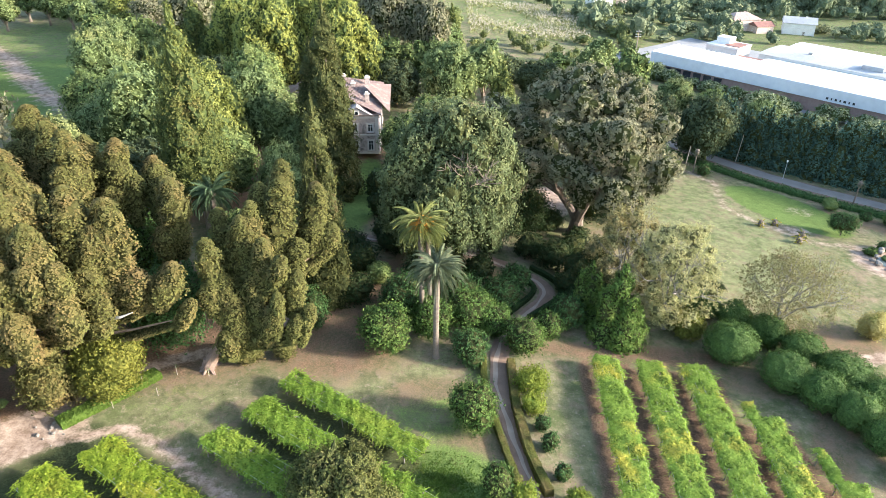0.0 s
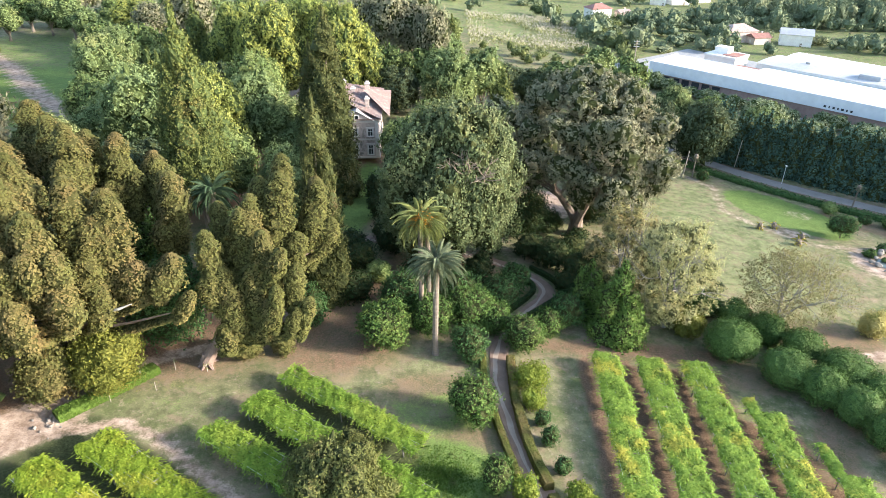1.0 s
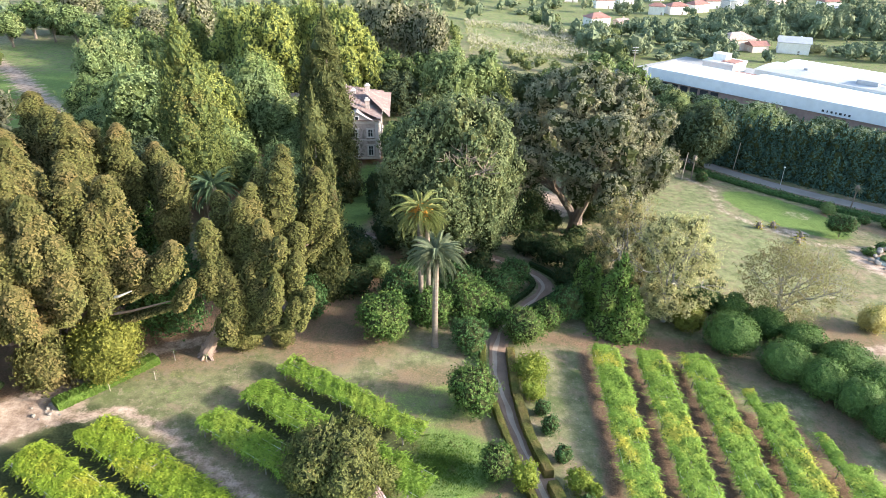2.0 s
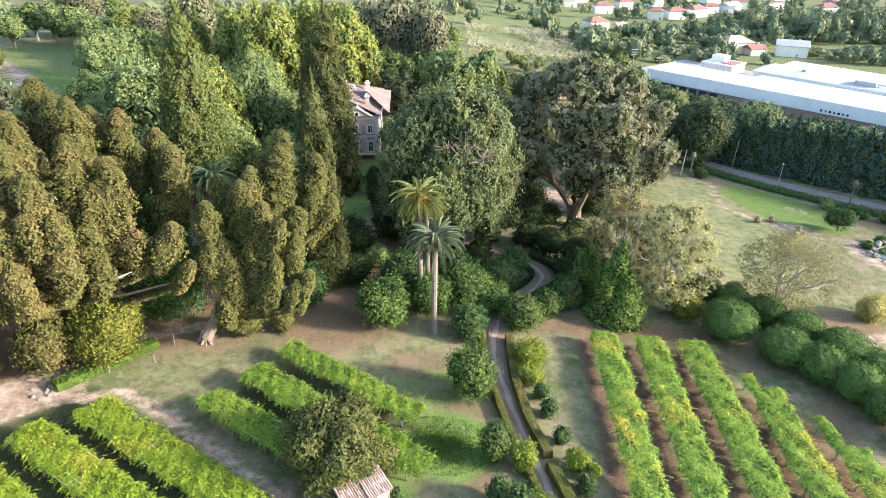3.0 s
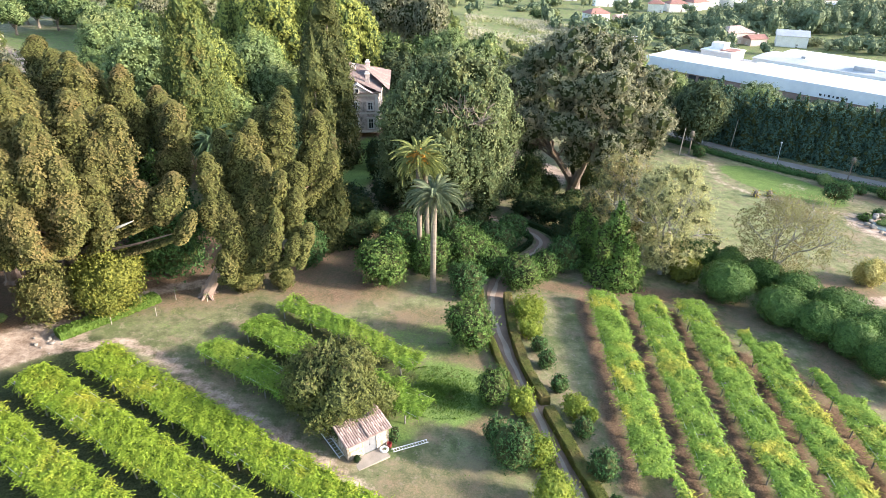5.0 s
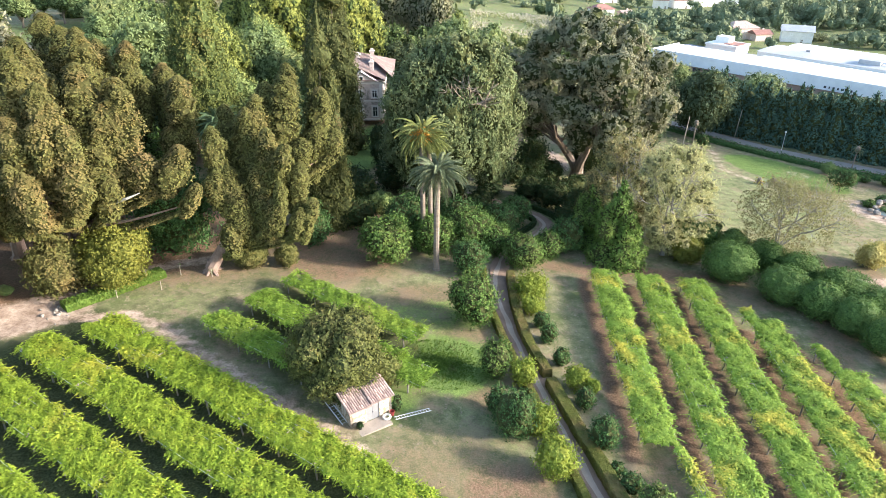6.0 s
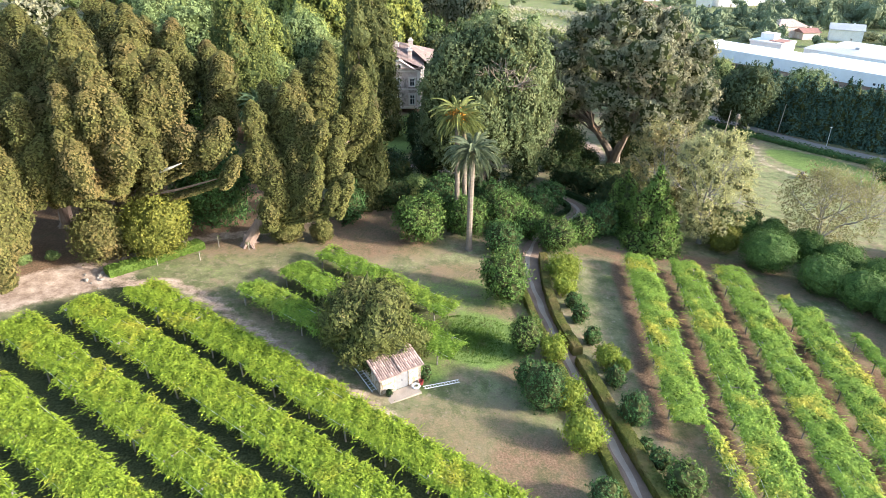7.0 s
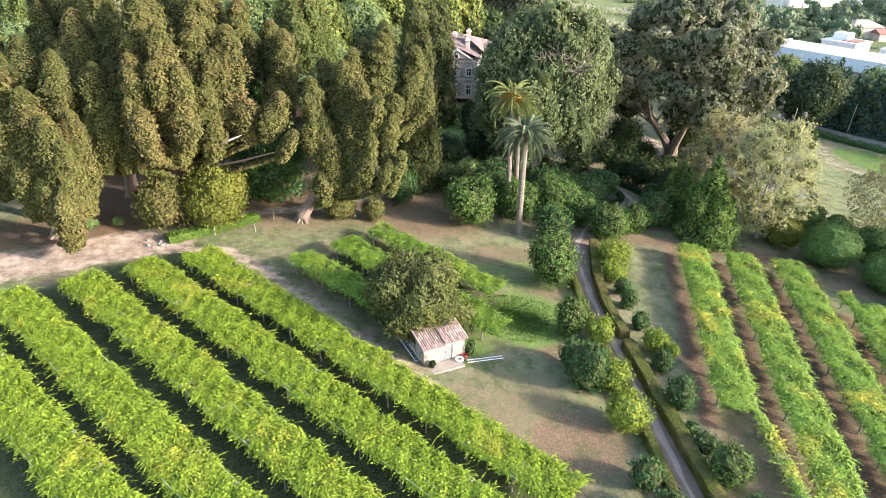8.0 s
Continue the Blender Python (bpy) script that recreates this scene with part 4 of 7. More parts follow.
def plume(geo, r, p0, p1, w, per_m2):
    """One upright plume: a rounded column of small fanned sprays over a tufted core."""
    p0, p1 = np.array(p0, float), np.array(p1, float)
    d = p1 - p0
    L = np.linalg.norm(d)
    side = np.array((d[0], d[1], 0.0)) * 0.22
    axis = lambda f: p0 + d * f[:, None] + side * (f * (1 - f))[:, None]
    prof = lambda f: w * np.sqrt(np.clip(1 - np.clip((f - 0.45) / 0.55, 0, 1) ** 2.2, 0, 1)) * (0.5 + 0.5 * np.clip(f / 0.4, 0, 1) ** 0.8)
    wv, ph = r.normal(size=(3, 8)) * 1.7, r.uniform(0, 6.3, 8)
    wt, pt = r.normal(size=(3, 8)) * 4.2, r.uniform(0, 6.3, 8)
    rough = lambda q: 1 + 0.18 * np.sin(q @ wv + ph).sum(1) / 2.8 + 0.16 * np.sin(q @ wt + pt).sum(1) / 2.8
    n, m = max(10, int(L / 0.6)), 13
    f, a = np.meshgrid(np.linspace(0, 1, n), np.linspace(0, 6.283, m, endpoint=False), indexing="ij")
    f, a = f.ravel(), (a + 0.24 * (np.arange(n)[:, None] % 2)).ravel()
    ring = np.stack([np.cos(a), np.sin(a), 0 * a], 1)
    c = axis(f)
    rad = prof(f)
    v = c + ring * (rad * 0.83 * rough(c + ring * rad[:, None]) * (1 + 0.09 * r.normal(size=len(f))))[:, None]
    v[:, 2] += 0.10 * r.normal(size=len(f)) * (f < 0.99)
    i, j = np.meshgrid(np.arange(n - 1), np.arange(m), indexing="ij")
    i, j = i.ravel(), j.ravel()
    k = (j + 1) % m
    geo.add(v, np.stack([i * m + j, i * m + k, (i + 1) * m + k, (i + 1) * m + j], 1), 1)
    cnt = int(6.283 * w * L * per_m2 * 1.6)
    f, a = 1 - r.random(cnt) ** 1.12, r.uniform(0, 6.283, cnt)
    f = np.where(f > 0.97, 0.97 + 0.03 * r.random(cnt), f)
    ring = np.stack([np.cos(a), np.sin(a), 0 * a], 1)
    rad, c = prof(f), axis(f)
    q = c + ring * (rad * rough(c + ring * rad[:, None]) * (1 - 0.12 * r.random(cnt) ** 2))[:, None]
    nr = 0.8 * ring + np.outer(0.65 + 1.4 * np.clip((f - 0.7) / 0.3, 0, 1), (0, 0, 1.0))
    geo.leaves(q, nr, 0.30, 0.21, r, 0.27, 0.0)


def plumed_cypress(seed, x, y, plumes, fork=11.0, label="tall cypress of many olive-brown upright plumes", per_m2=13, mat=None, low=1.0, floor=3.0):
    """A spreading old cypress at (x, y). plumes: the place, height above sea, half width and length of each leading plume; smaller ones fill in, none lower than floor."""
    r = np.random.default_rng(seed)
    z = gz(x, y)
    root = thing("cypress", label, "tree", Matrix.Translation((x, y, z)), "cypress stand")
    P = np.array(plumes, float)
    P[:, :3] -= np.array((x, y, z))
    mx, my = P[:, 0].mean() * 0.6, P[:, 1].mean() * 0.6
    t, g, sleeve = Geo(), Geo(), np.random.default_rng(seed + 900)
    t.tube([(0, 0, -0.4), (0, 0, 0.6), (mx * 0.35, my * 0.35, fork * 0.5), (mx, my, fork + 2), (mx * 1.3, my * 1.3, fork + 5)], (1.4, 0.9, 0.7, 0.5, 0.15), 9)
    for k in range(6):
        a = k * 1.05 + r.random()
        t.tube([(math.cos(a) * 1.5, math.sin(a) * 1.5, -0.25), (math.cos(a) * 0.6, math.sin(a) * 0.6, 0.4), (math.cos(a) * 0.3, math.sin(a) * 0.3, 1.8)], (0.2, 0.28, 0.2), 5)

    def limb(foot, tip, z0):
        k = min(1.0, z0 * 0.7 / (fork + 2))
        t.tube([(mx * k, my * k, z0 * 0.7), (mx * k + (foot[0] - mx * k) * 0.6, my * k + (foot[1] - my * k) * 0.6, z0 - 0.4), foot * 0.6 + tip * 0.4], (0.24, 0.16, 0.05), 5)
        reach = math.hypot(foot[0] - mx * k, foot[1] - my * k)
        if reach > 3.5 and z0 < 14:   # sprays along the long low limbs
            plume(g, sleeve, (mx * k + (foot[0] - mx * k) * 0.35, my * k + (foot[1] - my * k) * 0.35, z0 * 0.8 - 0.5), foot * 0.75 + tip * 0.25, 1.0, per_m2)

    for px, py, top, w, L in P:
        tip = np.array((px, py, top))
        foot = np.array((px * 0.82 + mx * 0.18, py * 0.82 + my * 0.18, top - L))
        plume(g, r, foot, tip, w, per_m2)
        limb(foot, tip, max(top - L, 1.0))
        for _ in range(int(3 * low)):
            a, drop = r.uniform(-2.9, -0.2), r.uniform(3.5, 9.0)
            h = top - drop
            if h < floor + 4 or drop > L + 1:
                continue
            q = np.array((px + 1.05 * w * math.cos(a), py + 1.2 * w * math.sin(a) * 0.8, h))
            l2 = min(r.uniform(4.5, 7.5), h - floor)
            f2 = np.array((q[0] * 0.86 + mx * 0.14, q[1] * 0.9 + my * 0.1, h - l2))
            plume(g, r, f2, q, w * r.uniform(0.62, 0.85), per_m2)
            limb(f2, q, max(h - l2, 1.0))
    part("trunk", t, BARK_RED, root, "fluted reddish trunk with spreading roots")
    part("crown", g, [mat or CYPRESS, CYPRESS_SHADE], root)
    return root


def cypress(seed, height, spread, columns, mat=CYPRESS, per_m2=11, label="tall cypress of many olive-brown upright plumes", base=5.0, width=1.65, shift=(0.0, 0.0)):
    """A tall cypress: many upright rounded plumes round a fluted trunk, higher towards the middle."""
    r = np.random.default_rng(seed)
    root = thing("cypress", label, "tree")
    t, g = Geo(), Geo()
    t.tube([(0, 0, -0.3), (0, 0, 0.5), (shift[0] * 0.45, shift[1] * 0.45, height * 0.3), (shift[0], shift[1], height * 0.8)], (1.3, 0.85, 0.6, 0.18), 9)
    for k in range(6):
        a = k * 1.05 + r.random()
        t.tube([(math.cos(a) * 1.3, math.sin(a) * 1.3, -0.25), (math.cos(a) * 0.6, math.sin(a) * 0.6, 0.35), (math.cos(a) * 0.3, math.sin(a) * 0.3, 1.6)], (0.2, 0.26, 0.2), 5)
    for lev, reach, cnt in ((1.0, 0.14, 3), (0.87, 0.5, columns // 3 + 1), (0.69, 0.80, columns // 2), (0.50, 0.98, columns * 3 // 5), (0.27, 0.92, columns // 2)):
        for k in range(cnt):
            a = 6.283 * (k + r.random() * 0.6) / cnt + lev * 9
            q = spread * reach * r.uniform(0.8, 1.12)
            top = height * lev * r.uniform(0.9, 1.08)
            z0 = max(base * r.uniform(0.85, 1.2), top - height * r.uniform(0.3, 0.42))
            if top - z0 < 2.2:
                if lev > 0.4 or base > 4:
                    continue
                z0 = top - 2.6
            w = width * r.uniform(0.8, 1.2) * (0.85 if top - z0 < 5 else 1.0)
            foot = np.array((shift[0] + q * math.cos(a) * 0.72, shift[1] + q * math.sin(a) * 0.72, z0))
            tip = np.array((shift[0] + q * math.cos(a) * 1.06, shift[1] + q * math.sin(a) * 1.06, top))
            plume(g, r, foot, tip, w, per_m2)
            sx, sy = shift[0] * z0 * 0.7 / height, shift[1] * z0 * 0.7 / height
            t.tube([(sx, sy, z0 * 0.7), (sx + (foot[0] - sx) * 0.6, sy + (foot[1] - sy) * 0.6, z0 + 0.3), foot * 0.6 + tip * 0.4], (0.2, 0.13, 0.05), 5)
    part("trunk", t, BARK_RED, root, "fluted reddish trunk with spreading roots")
    part("crown", g, [mat, GAP_SHADE], root)
    return root


def put(ob, x, y, rz=0.0, s=1.0, sz=None, tilt=0.0):
    """Stands a finished thing on the ground."""
    m = pose(x, y, gz(x, y), tilt, 0, rz) @ Matrix.Diagonal((s, s, sz or s, 1))
    ob.matrix_basis = m
    return ob


def again(ob, x, y, rz=0.0, s=1.0, sz=None, label=""):
    c = copy_thing(ob, Matrix.Identity(4))
    put(c, x, y, rz, s, sz)
    return tagged(c, label)


CY1 = plumed_cypress(301, -47.0, 66.0, [(-43.7, 58.4, 33.0, 2.0, 13), (-40.4, 56.3, 30.0, 1.9, 12), (-43.4, 54.6, 27.0, 1.7, 9), (-45.5, 63.6, 33.2, 2.1, 14), (-40.5, 64.3, 30.4, 2.3, 14), (-36.8, 64.8, 28.7, 2.4, 14), (-34.0, 64.8, 18.6, 1.6, 5), (-30.4, 64.0, 21.2, 1.8, 6.5), (-47.6, 57.6, 24.0, 1.7, 8), (-41.6, 58.4, 19.5, 1.8, 6.5), (-38.2, 61.6, 18.5, 1.7, 6)], 12.0, floor=9.0)
plumed_cypress(302, -30.6, 68.2, [(-27.7, 67.5, 22.4, 1.5, 9), (-27.4, 72.7, 23.7, 1.5, 9), (-24.0, 70.2, 24.0, 1.9, 12), (-23.0, 71.4, 25.3, 1.4, 8), (-22.6, 75.2, 26.0, 1.4, 7), (-21.2, 68.2, 22.0, 1.6, 10), (-19.9, 74.2, 27.0, 2.0, 12), (-20.6, 79.0, 27.6, 1.9, 12), (-16.2, 78.6, 24.6, 2.0, 13), (-18.8, 66.7, 20.5, 1.3, 5), (-17.2, 67.6, 18.0, 1.4, 7), (-20.8, 66.2, 13.6, 1.6, 6), (-25.2, 66.4, 15.0, 1.7, 8)], 7.0, "leaning cypress of many olive-green rounded plumes", low=1.0, floor=3.5)
plumed_cypress(303, -37.4, 77.5, [(-33.4, 74.6, 26.8, 1.9, 9), (-37.9, 81.2, 27.0, 2.2, 11), (-35.6, 78.0, 25.6, 1.9, 9)], low=0.4)
plumed_cypress(304, -47.0, 78.0, [(-41.3, 79.2, 30.2, 1.9, 12), (-45.9, 76.3, 32.3, 2.2, 13), (-45.6, 80.2, 30.2, 2.1, 12), (-50.4, 80.6, 31.8, 2.3, 13), (-53.9, 83.5, 33.0, 2.6, 14)], low=0.7)
plumed_cypress(305, -56.0, 68.5, [(-52.0, 66.0, 31.0, 2.2, 13), (-56.5, 65.0, 30.0, 2.2, 13), (-50.6, 71.0, 32.0, 2.2, 14), (-57.5, 71.5, 32.5, 2.3, 14), (-50.2, 61.0, 25.0, 1.8, 11), (-54.0, 60.5, 27.0, 1.9, 13)], 10.0, floor=5.0)
plumed_cypress(307, -57.5, 54.5, [(-49.2, 48.6, 18.8, 1.6, 10), (-50.8, 49.0, 21.4, 1.7, 11), (-50.0, 52.0, 21.2, 1.8, 13), (-52.8, 55.0, 27.0, 2.0, 14), (-48.9, 56.0, 25.6, 1.8, 10), (-53.4, 60.0, 27.8, 2.0, 14), (-53.5, 50.0, 24.0, 2.0, 14), (-57.0, 51.0, 26.0, 2.1, 15)], 9.0, low=1.2, floor=1.5)
CY3 = put(cypress(306, 30, 6.8, 15, base=5.5), -64, 58.5, 90, 1.0, 0.84)
tagged(CY3, group="cypress stand")
again(CY3, -65, 76, 250, 1.05, 1.02)
again(CY3, -72, 49.5, 60, 1.0, 0.84)


LEAFY = {"broad_leaf", "fresh_leaf", "yellow_green_leaf", "conifer_spray", "grey_willow_leaf"}


def conical(seed, height, rad, mat, label, name="conifer", tiers=9, per_m2=13, base=1.0, droop=0.3, trunk=0.5, leaf=0.6):
    """A tall pointed conifer of overlapping shaggy boughs."""
    r = np.random.default_rng(seed)
    root = thing(name, label, "tree")
    lobes = []
    for k in range(tiers):
        f = k / (tiers - 1)
        z = base + (height - base) * (f ** 0.92) * 0.96
        rr = rad * (1 - f) ** 0.5 + 0.7
        n = max(1, int(6 * (1 - f)) + 1)
        for j in range(n):
            a = 6.283 * (j + 0.5 * k + r.random() * 0.4) / n
            q = rr * (0.46 if n > 1 else 0.8) * r.uniform(0.85, 1.2)
            o = max(rr - q, 0) * (1 if n > 1 else 0)
            lobes.append(((o * math.cos(a), o * math.sin(a), z + r.normal() * 0.5), (q, q, height / tiers * r.uniform(0.85, 1.2))))
    g = Geo()
    foliage(g, lobes, r, per_m2, leaf, leaf * 0.56, 0.22, 5.0, 0.45, droop, 0.82, coarse=True, tuft=3, inner=1)
    part("trunk", Geo().tube([(0, 0, -0.3), (0, 0, height * 0.4), (0, 0, height * 0.9)], (trunk, trunk * 0.7, 0.1), 7), BARK, root)
    part("crown", g, [mat, GAP_SHADE_G if mat.name in LEAFY else GAP_SHADE], root)
    return root


TALL = put(conical(311, 37, 5.2, CONIFER, "very tall dense green conifer, pointed", tiers=12, per_m2=17, leaf=0.42, base=11.0), -41.8, 105.5, 0)
IVY = put(conical(313, 37, 5.4, leaf_mat("ivy_leaf", (0.05, 0.062, 0.02), (0.125, 0.128, 0.045), (0.15, 0.11, 0.06), 0.14, (0.55, 0.72), 0.6, 0.12), "tall narrow ivy-grown conifer beside the mansion", tiers=13, per_m2=11, leaf=0.46), -22.6, 130, 90, 1.0, 1.0)
again(IVY, -17.6, 86.5, 220, 0.66, 0.84, label="tall narrow conifer with browned twigs, in front of the lawn")
again(IVY, -26.5, 134, 30, 0.8, 0.8, label="dark conifer beside the mansion")
again(TALL, -62.3, 146, 140, 0.62, 0.62, label="pointed olive conifer in the wood")


DKC = put(conical(312, 12.6, 3.3, BRIGHT, "bright green pointed evergreen tree", "evergreen_tree", 6, 36, 0.2, 0.1, 0.3, 0.36), 27.0, 82.0, 0, 1.15, 0.92)
again(DKC, 23.6, 87.4, 80, 0.8, 0.7, label="dark green pointed evergreen tree")


def broadleaf(seed, height, rad, mat, label, name="broadleaf_tree", n=22, lobe=0.34, per_m2=11, leaf=0.55, clear=0.25, lump=0.24, droop=0.15, tall=1.0, bark=BARK, core=0.8, tuft=3, inner=1):
    """A broad crown of many uneven clumps on a forked trunk."""
    r = np.random.default_rng(seed)
    root = thing(name, label, "tree")
    t, g, lobes = Geo(), Geo(), []
    z0 = height * clear
    hz = (height - z0) / 2
    zc = z0 + hz
    t.tube([(0, 0, -0.3), (0.1, 0, height * 0.12), (r.normal() * 0.3, r.normal() * 0.3, zc)], (rad * 0.09, rad * 0.065, rad * 0.03), 8)
    for k in range(n):
        f = (k + 0.5) / n
        cz = 1 - 1.75 * f
        a = 2.39996 * k + r.normal() * 0.3
        sxy = math.sqrt(max(0, 1 - cz * cz))
        q = rad * lobe * r.uniform(0.75, 1.25)
        k2 = r.uniform(0.82, 1.05)
        c = np.array(((rad - q) * sxy * math.cos(a) * k2, (rad - q) * sxy * math.sin(a) * k2, zc + (hz - q * 0.8) * cz * k2))
        lobes.append((c, (q, q, q * tall * r.uniform(0.85, 1.15))))
        if k % 2 == 0:
            t.tube([(0, 0, height * 0.14), c * np.array((0.45, 0.45, 0.7)), c], (rad * 0.04, rad * 0.025, 0.05), 5)
    lobes.append(((0, 0, zc), (rad * 0.6, rad * 0.6, hz * 0.72)))
    foliage(g, lobes, r, per_m2, leaf, leaf * 0.55, lump, 5.5, 0.3, droop, core, coarse=True, inner=inner, tuft=tuft)
    part("trunk", t, bark, root)
    part("crown", g, [mat, GAP_SHADE_G if mat.name in LEAFY else GAP_SHADE], root)
    return root


# the two great trees before the mansion
WEEP = put(broadleaf(321, 28.0, 12.9, EUCA_G, "huge grey-green weeping tree with dense drooping boughs", "weeping_tree", 60, 0.21, 19, 0.46, 0.08, 0.26, 0.9, 1.4, core=0.85, tuft=6, inner=1), 1.0, 101.0)

twigs, wr2 = Geo(), np.random.default_rng(322)
for k in range(7):
    a = -2.3 + 0.24 * k
    branch(twigs, wr2, (2.5 + 0.4 * k, -7.5, 17.5), np.array((0.5 * math.cos(a), 0.6 * math.sin(a), 0.75)), 3.6, 0.17, 2, 0, 0.3, None, 3)
part("bare_bough", twigs, BARK, WEEP, "pale bare boughs showing through the leaves")


def eucalyptus(seed, height, rad, label):
    """A huge old gum tree: bare forking limbs below, clumped feathery foliage above."""
    r = np.random.default_rng(seed)
    root = thing("eucalyptus", label, "tree")
    t, g, lobes = Geo(), Geo(), []
    t.tube([(0, 0, -0.4), (0, 0, 0.8), (0.3, 0, 4)], (2.2, 1.4, 1.0), 10)
    forks = []
    for k in range(9):
        a = 0.7 * (k * 3 % 9) + r.normal() * 0.15
        tip = np.array((math.cos(a) * rad * r.uniform(0.45, 0.8), math.sin(a) * rad * r.uniform(0.45, 0.8), height * r.uniform(0.40, 0.85)))
        mid = tip * np.array((0.5, 0.5, 0.5)) + r.normal(size=3) * 0.8
        if k < 3:
            low = mid * np.array((0.55, 0.55, 0.75))
            t.tube([(0.2, 0, 2.5), low * np.array((0.45, 0.45, 0.6)) + r.normal(size=3) * 0.3 + np.array((0, 0, 1.2)), low + np.array((0, 0, 1.0)), mid * np.array((0.9, 0.9, 1.25)) + r.normal(size=3) * 0.5, tip], (0.95, 0.72, 0.58, 0.4, 0.1), 8)
            forks.append(low + np.array((0, 0, 1.0)))
        else:
            s0 = forks[k % 3]
            t.tube([s0, s0 * 0.6 + mid * 0.4 + np.array((0, 0, 1.6)) + r.normal(size=3) * 0.5, mid * np.array((1, 1, 1.2)) + np.array((0, 0, 1.0)), tip], (0.42, 0.34, 0.26, 0.1), 7)
        for j in range(7):
            q = rad * r.uniform(0.105, 0.175)
            c = tip + r.normal(size=3) * np.array((rad * 0.19, rad * 0.19, height * 0.09))
            t.tube([mid + np.array((0, 0, 1.0)), (mid + c) / 2 + np.array((0, 0, 0.6)), c], (0.2, 0.12, 0.05), 5)
            lobes.append((c, (q, q, q * r.uniform(0.7, 1.0))))
    for k in range(66):
        q = rad * r.uniform(0.11, 0.17)
        a, e, h = 2.4 * k, rad * r.uniform(0.55, 0.92), r.uniform(0.25, 0.76)
        if h > 0.4 or math.cos(a + 2.27) < 0.3:   # the old tree has lost its low boughs on one side
            lobes.append((np.array((math.cos(a) * e, math.sin(a) * e, height * h)), (q, q, q * 0.8)))
    for k in range(16):
        q = rad * r.uniform(0.12, 0.18)
        a, e = 2.4 * k, rad * 0.1 * math.sqrt(k) * 1.3
        lobes.append((np.array((math.cos(a) * e, math.sin(a) * e, height - q - 0.012 * e * e * height / rad * 2 - r.random() * 1.5)), (q, q, q * 0.85)))
    foliage(g, lobes, r, 14, 0.5, 0.22, 0.2, 4.5, 0.3, 0.7, 0.76, shell=0.18, coarse=True, inner=1, tuft=9)
    part("trunk", t, surf_mat("peeling_bark", (0.11, 0.08, 0.062), (0.25, 0.19, 0.155), 0.7, 0.8, 0.4, 8.0, stretch=(2, 2, 0.4)), root, "pale pinkish peeling trunk and limbs")
    part("crown", g, [EUCA, GAP_SHADE], root)
    return root


put(eucalyptus(331, 32.5, 17.0, "huge old eucalyptus with olive-grey crown and bare forked limbs"), 27.4, 119.0, 40, 1.08, 1.08)


def open_tree(seed, height, rad, mat, label, name, bark, leaf=0.3, per_tip=26, depth=4, spreadv=0.9, droop=0.2, split=3, skin=0.0, puffs=64, solid=True):
    """A thin-leaved tree whose twigs show through the crown."""
    r = np.random.default_rng(seed)
    root = thing(name, label, "tree")
    t, g, tips = Geo(), Geo(), []
    t.tube([(0, 0, -0.3), (0, 0, height * 0.08), (0.05, 0, height * 0.16)], (0.5, 0.34, 0.3), 8)
    for k in range(5):
        a = 1.257 * k + r.random() * 0.5
        d = np.array((math.cos(a) * rad / height * 0.95, math.sin(a) * rad / height * 0.95, 0.75))
        branch(t, r, (0.05, 0, height * 0.15), d / np.linalg.norm(d), height * 0.33, 0.2, depth - 1, 0, 0.3, tips, split)
    tips = np.array(tips)
    p = np.repeat(tips, per_tip, 0) + r.normal(size=(len(tips) * per_tip, 3)) * np.array((spreadv, spreadv, spreadv))
    g.leaves(p, sphere_dirs(r, len(p)), leaf, leaf * 0.4, r, 0.5, droop)
    if skin:
        sl = []
        for k in range(puffs):
            f, a = (k + 0.5) / puffs, 2.4 * k
            q = rad * r.uniform(0.11, 0.21)
            e = (rad * (0.5 + 0.5 * math.sin(math.pi * min(0.95, 0.05 + 0.8 * f))) * r.uniform(0.55, 1.15) - q) * (1 - 0.45 * f ** 5)
            sl.append(((e * math.cos(a), e * math.sin(a), height * (0.10 + 0.84 * f) + r.normal() * 0.5), (q, q, q * r.uniform(0.9, 1.3))))
        foliage(g, sl, r, skin, leaf, leaf * 0.5, 0.3, 5.0, 0.6, droop, 0.5 if solid else 0, shell=0.3, tuft=4, coarse=True, inner=1)
    part("trunk", t, bark, root)
    part("crown", g, [mat, WILLOW_SHADE], root)
    return root


put(open_tree(341, 18.5, 7.0, WILLOW, "pale feathery willow with thin drooping leaves", "willow", BARK_GREY, 0.3, 16, 4, 0.6, 0.9, skin=20, puffs=70), 35.6, 85.4)
put(open_tree(342, 16.5, 6.4, leaf_mat("greyish_willow_leaf", (0.21, 0.205, 0.085), (0.37, 0.345, 0.155), (0.34, 0.27, 0.13), 0.25, (0.48, 0.62)), "greyish half-bare feathery tree", "willow", BARK_GREY, 0.3, 18, 4, 0.7, 0.6, skin=18, puffs=70), 30.0, 94.5)
put(open_tree(343, 13.5, 7.6, leaf_mat("thin_autumn_leaf", (0.19, 0.19, 0.085), (0.33, 0.315, 0.15), (0.29, 0.235, 0.13), 0.3, (0.5, 0.65)), "half-bare spreading tree with grey twigs and few leaves", "bare_tree", BARK_GREY, 0.28, 17, 5, 0.8, 0.3, skin=12, puffs=60, solid=False), 54.6, 87.0)
put(broadleaf(351, 8.6, 5.6, FIG, "dense olive-brown walnut tree leaning over the hut", "walnut_tree", 30, 0.30, 46, 0.27, 0.02, 0.3, 0.3, tuft=3, inner=1), -10.5, 46.4)
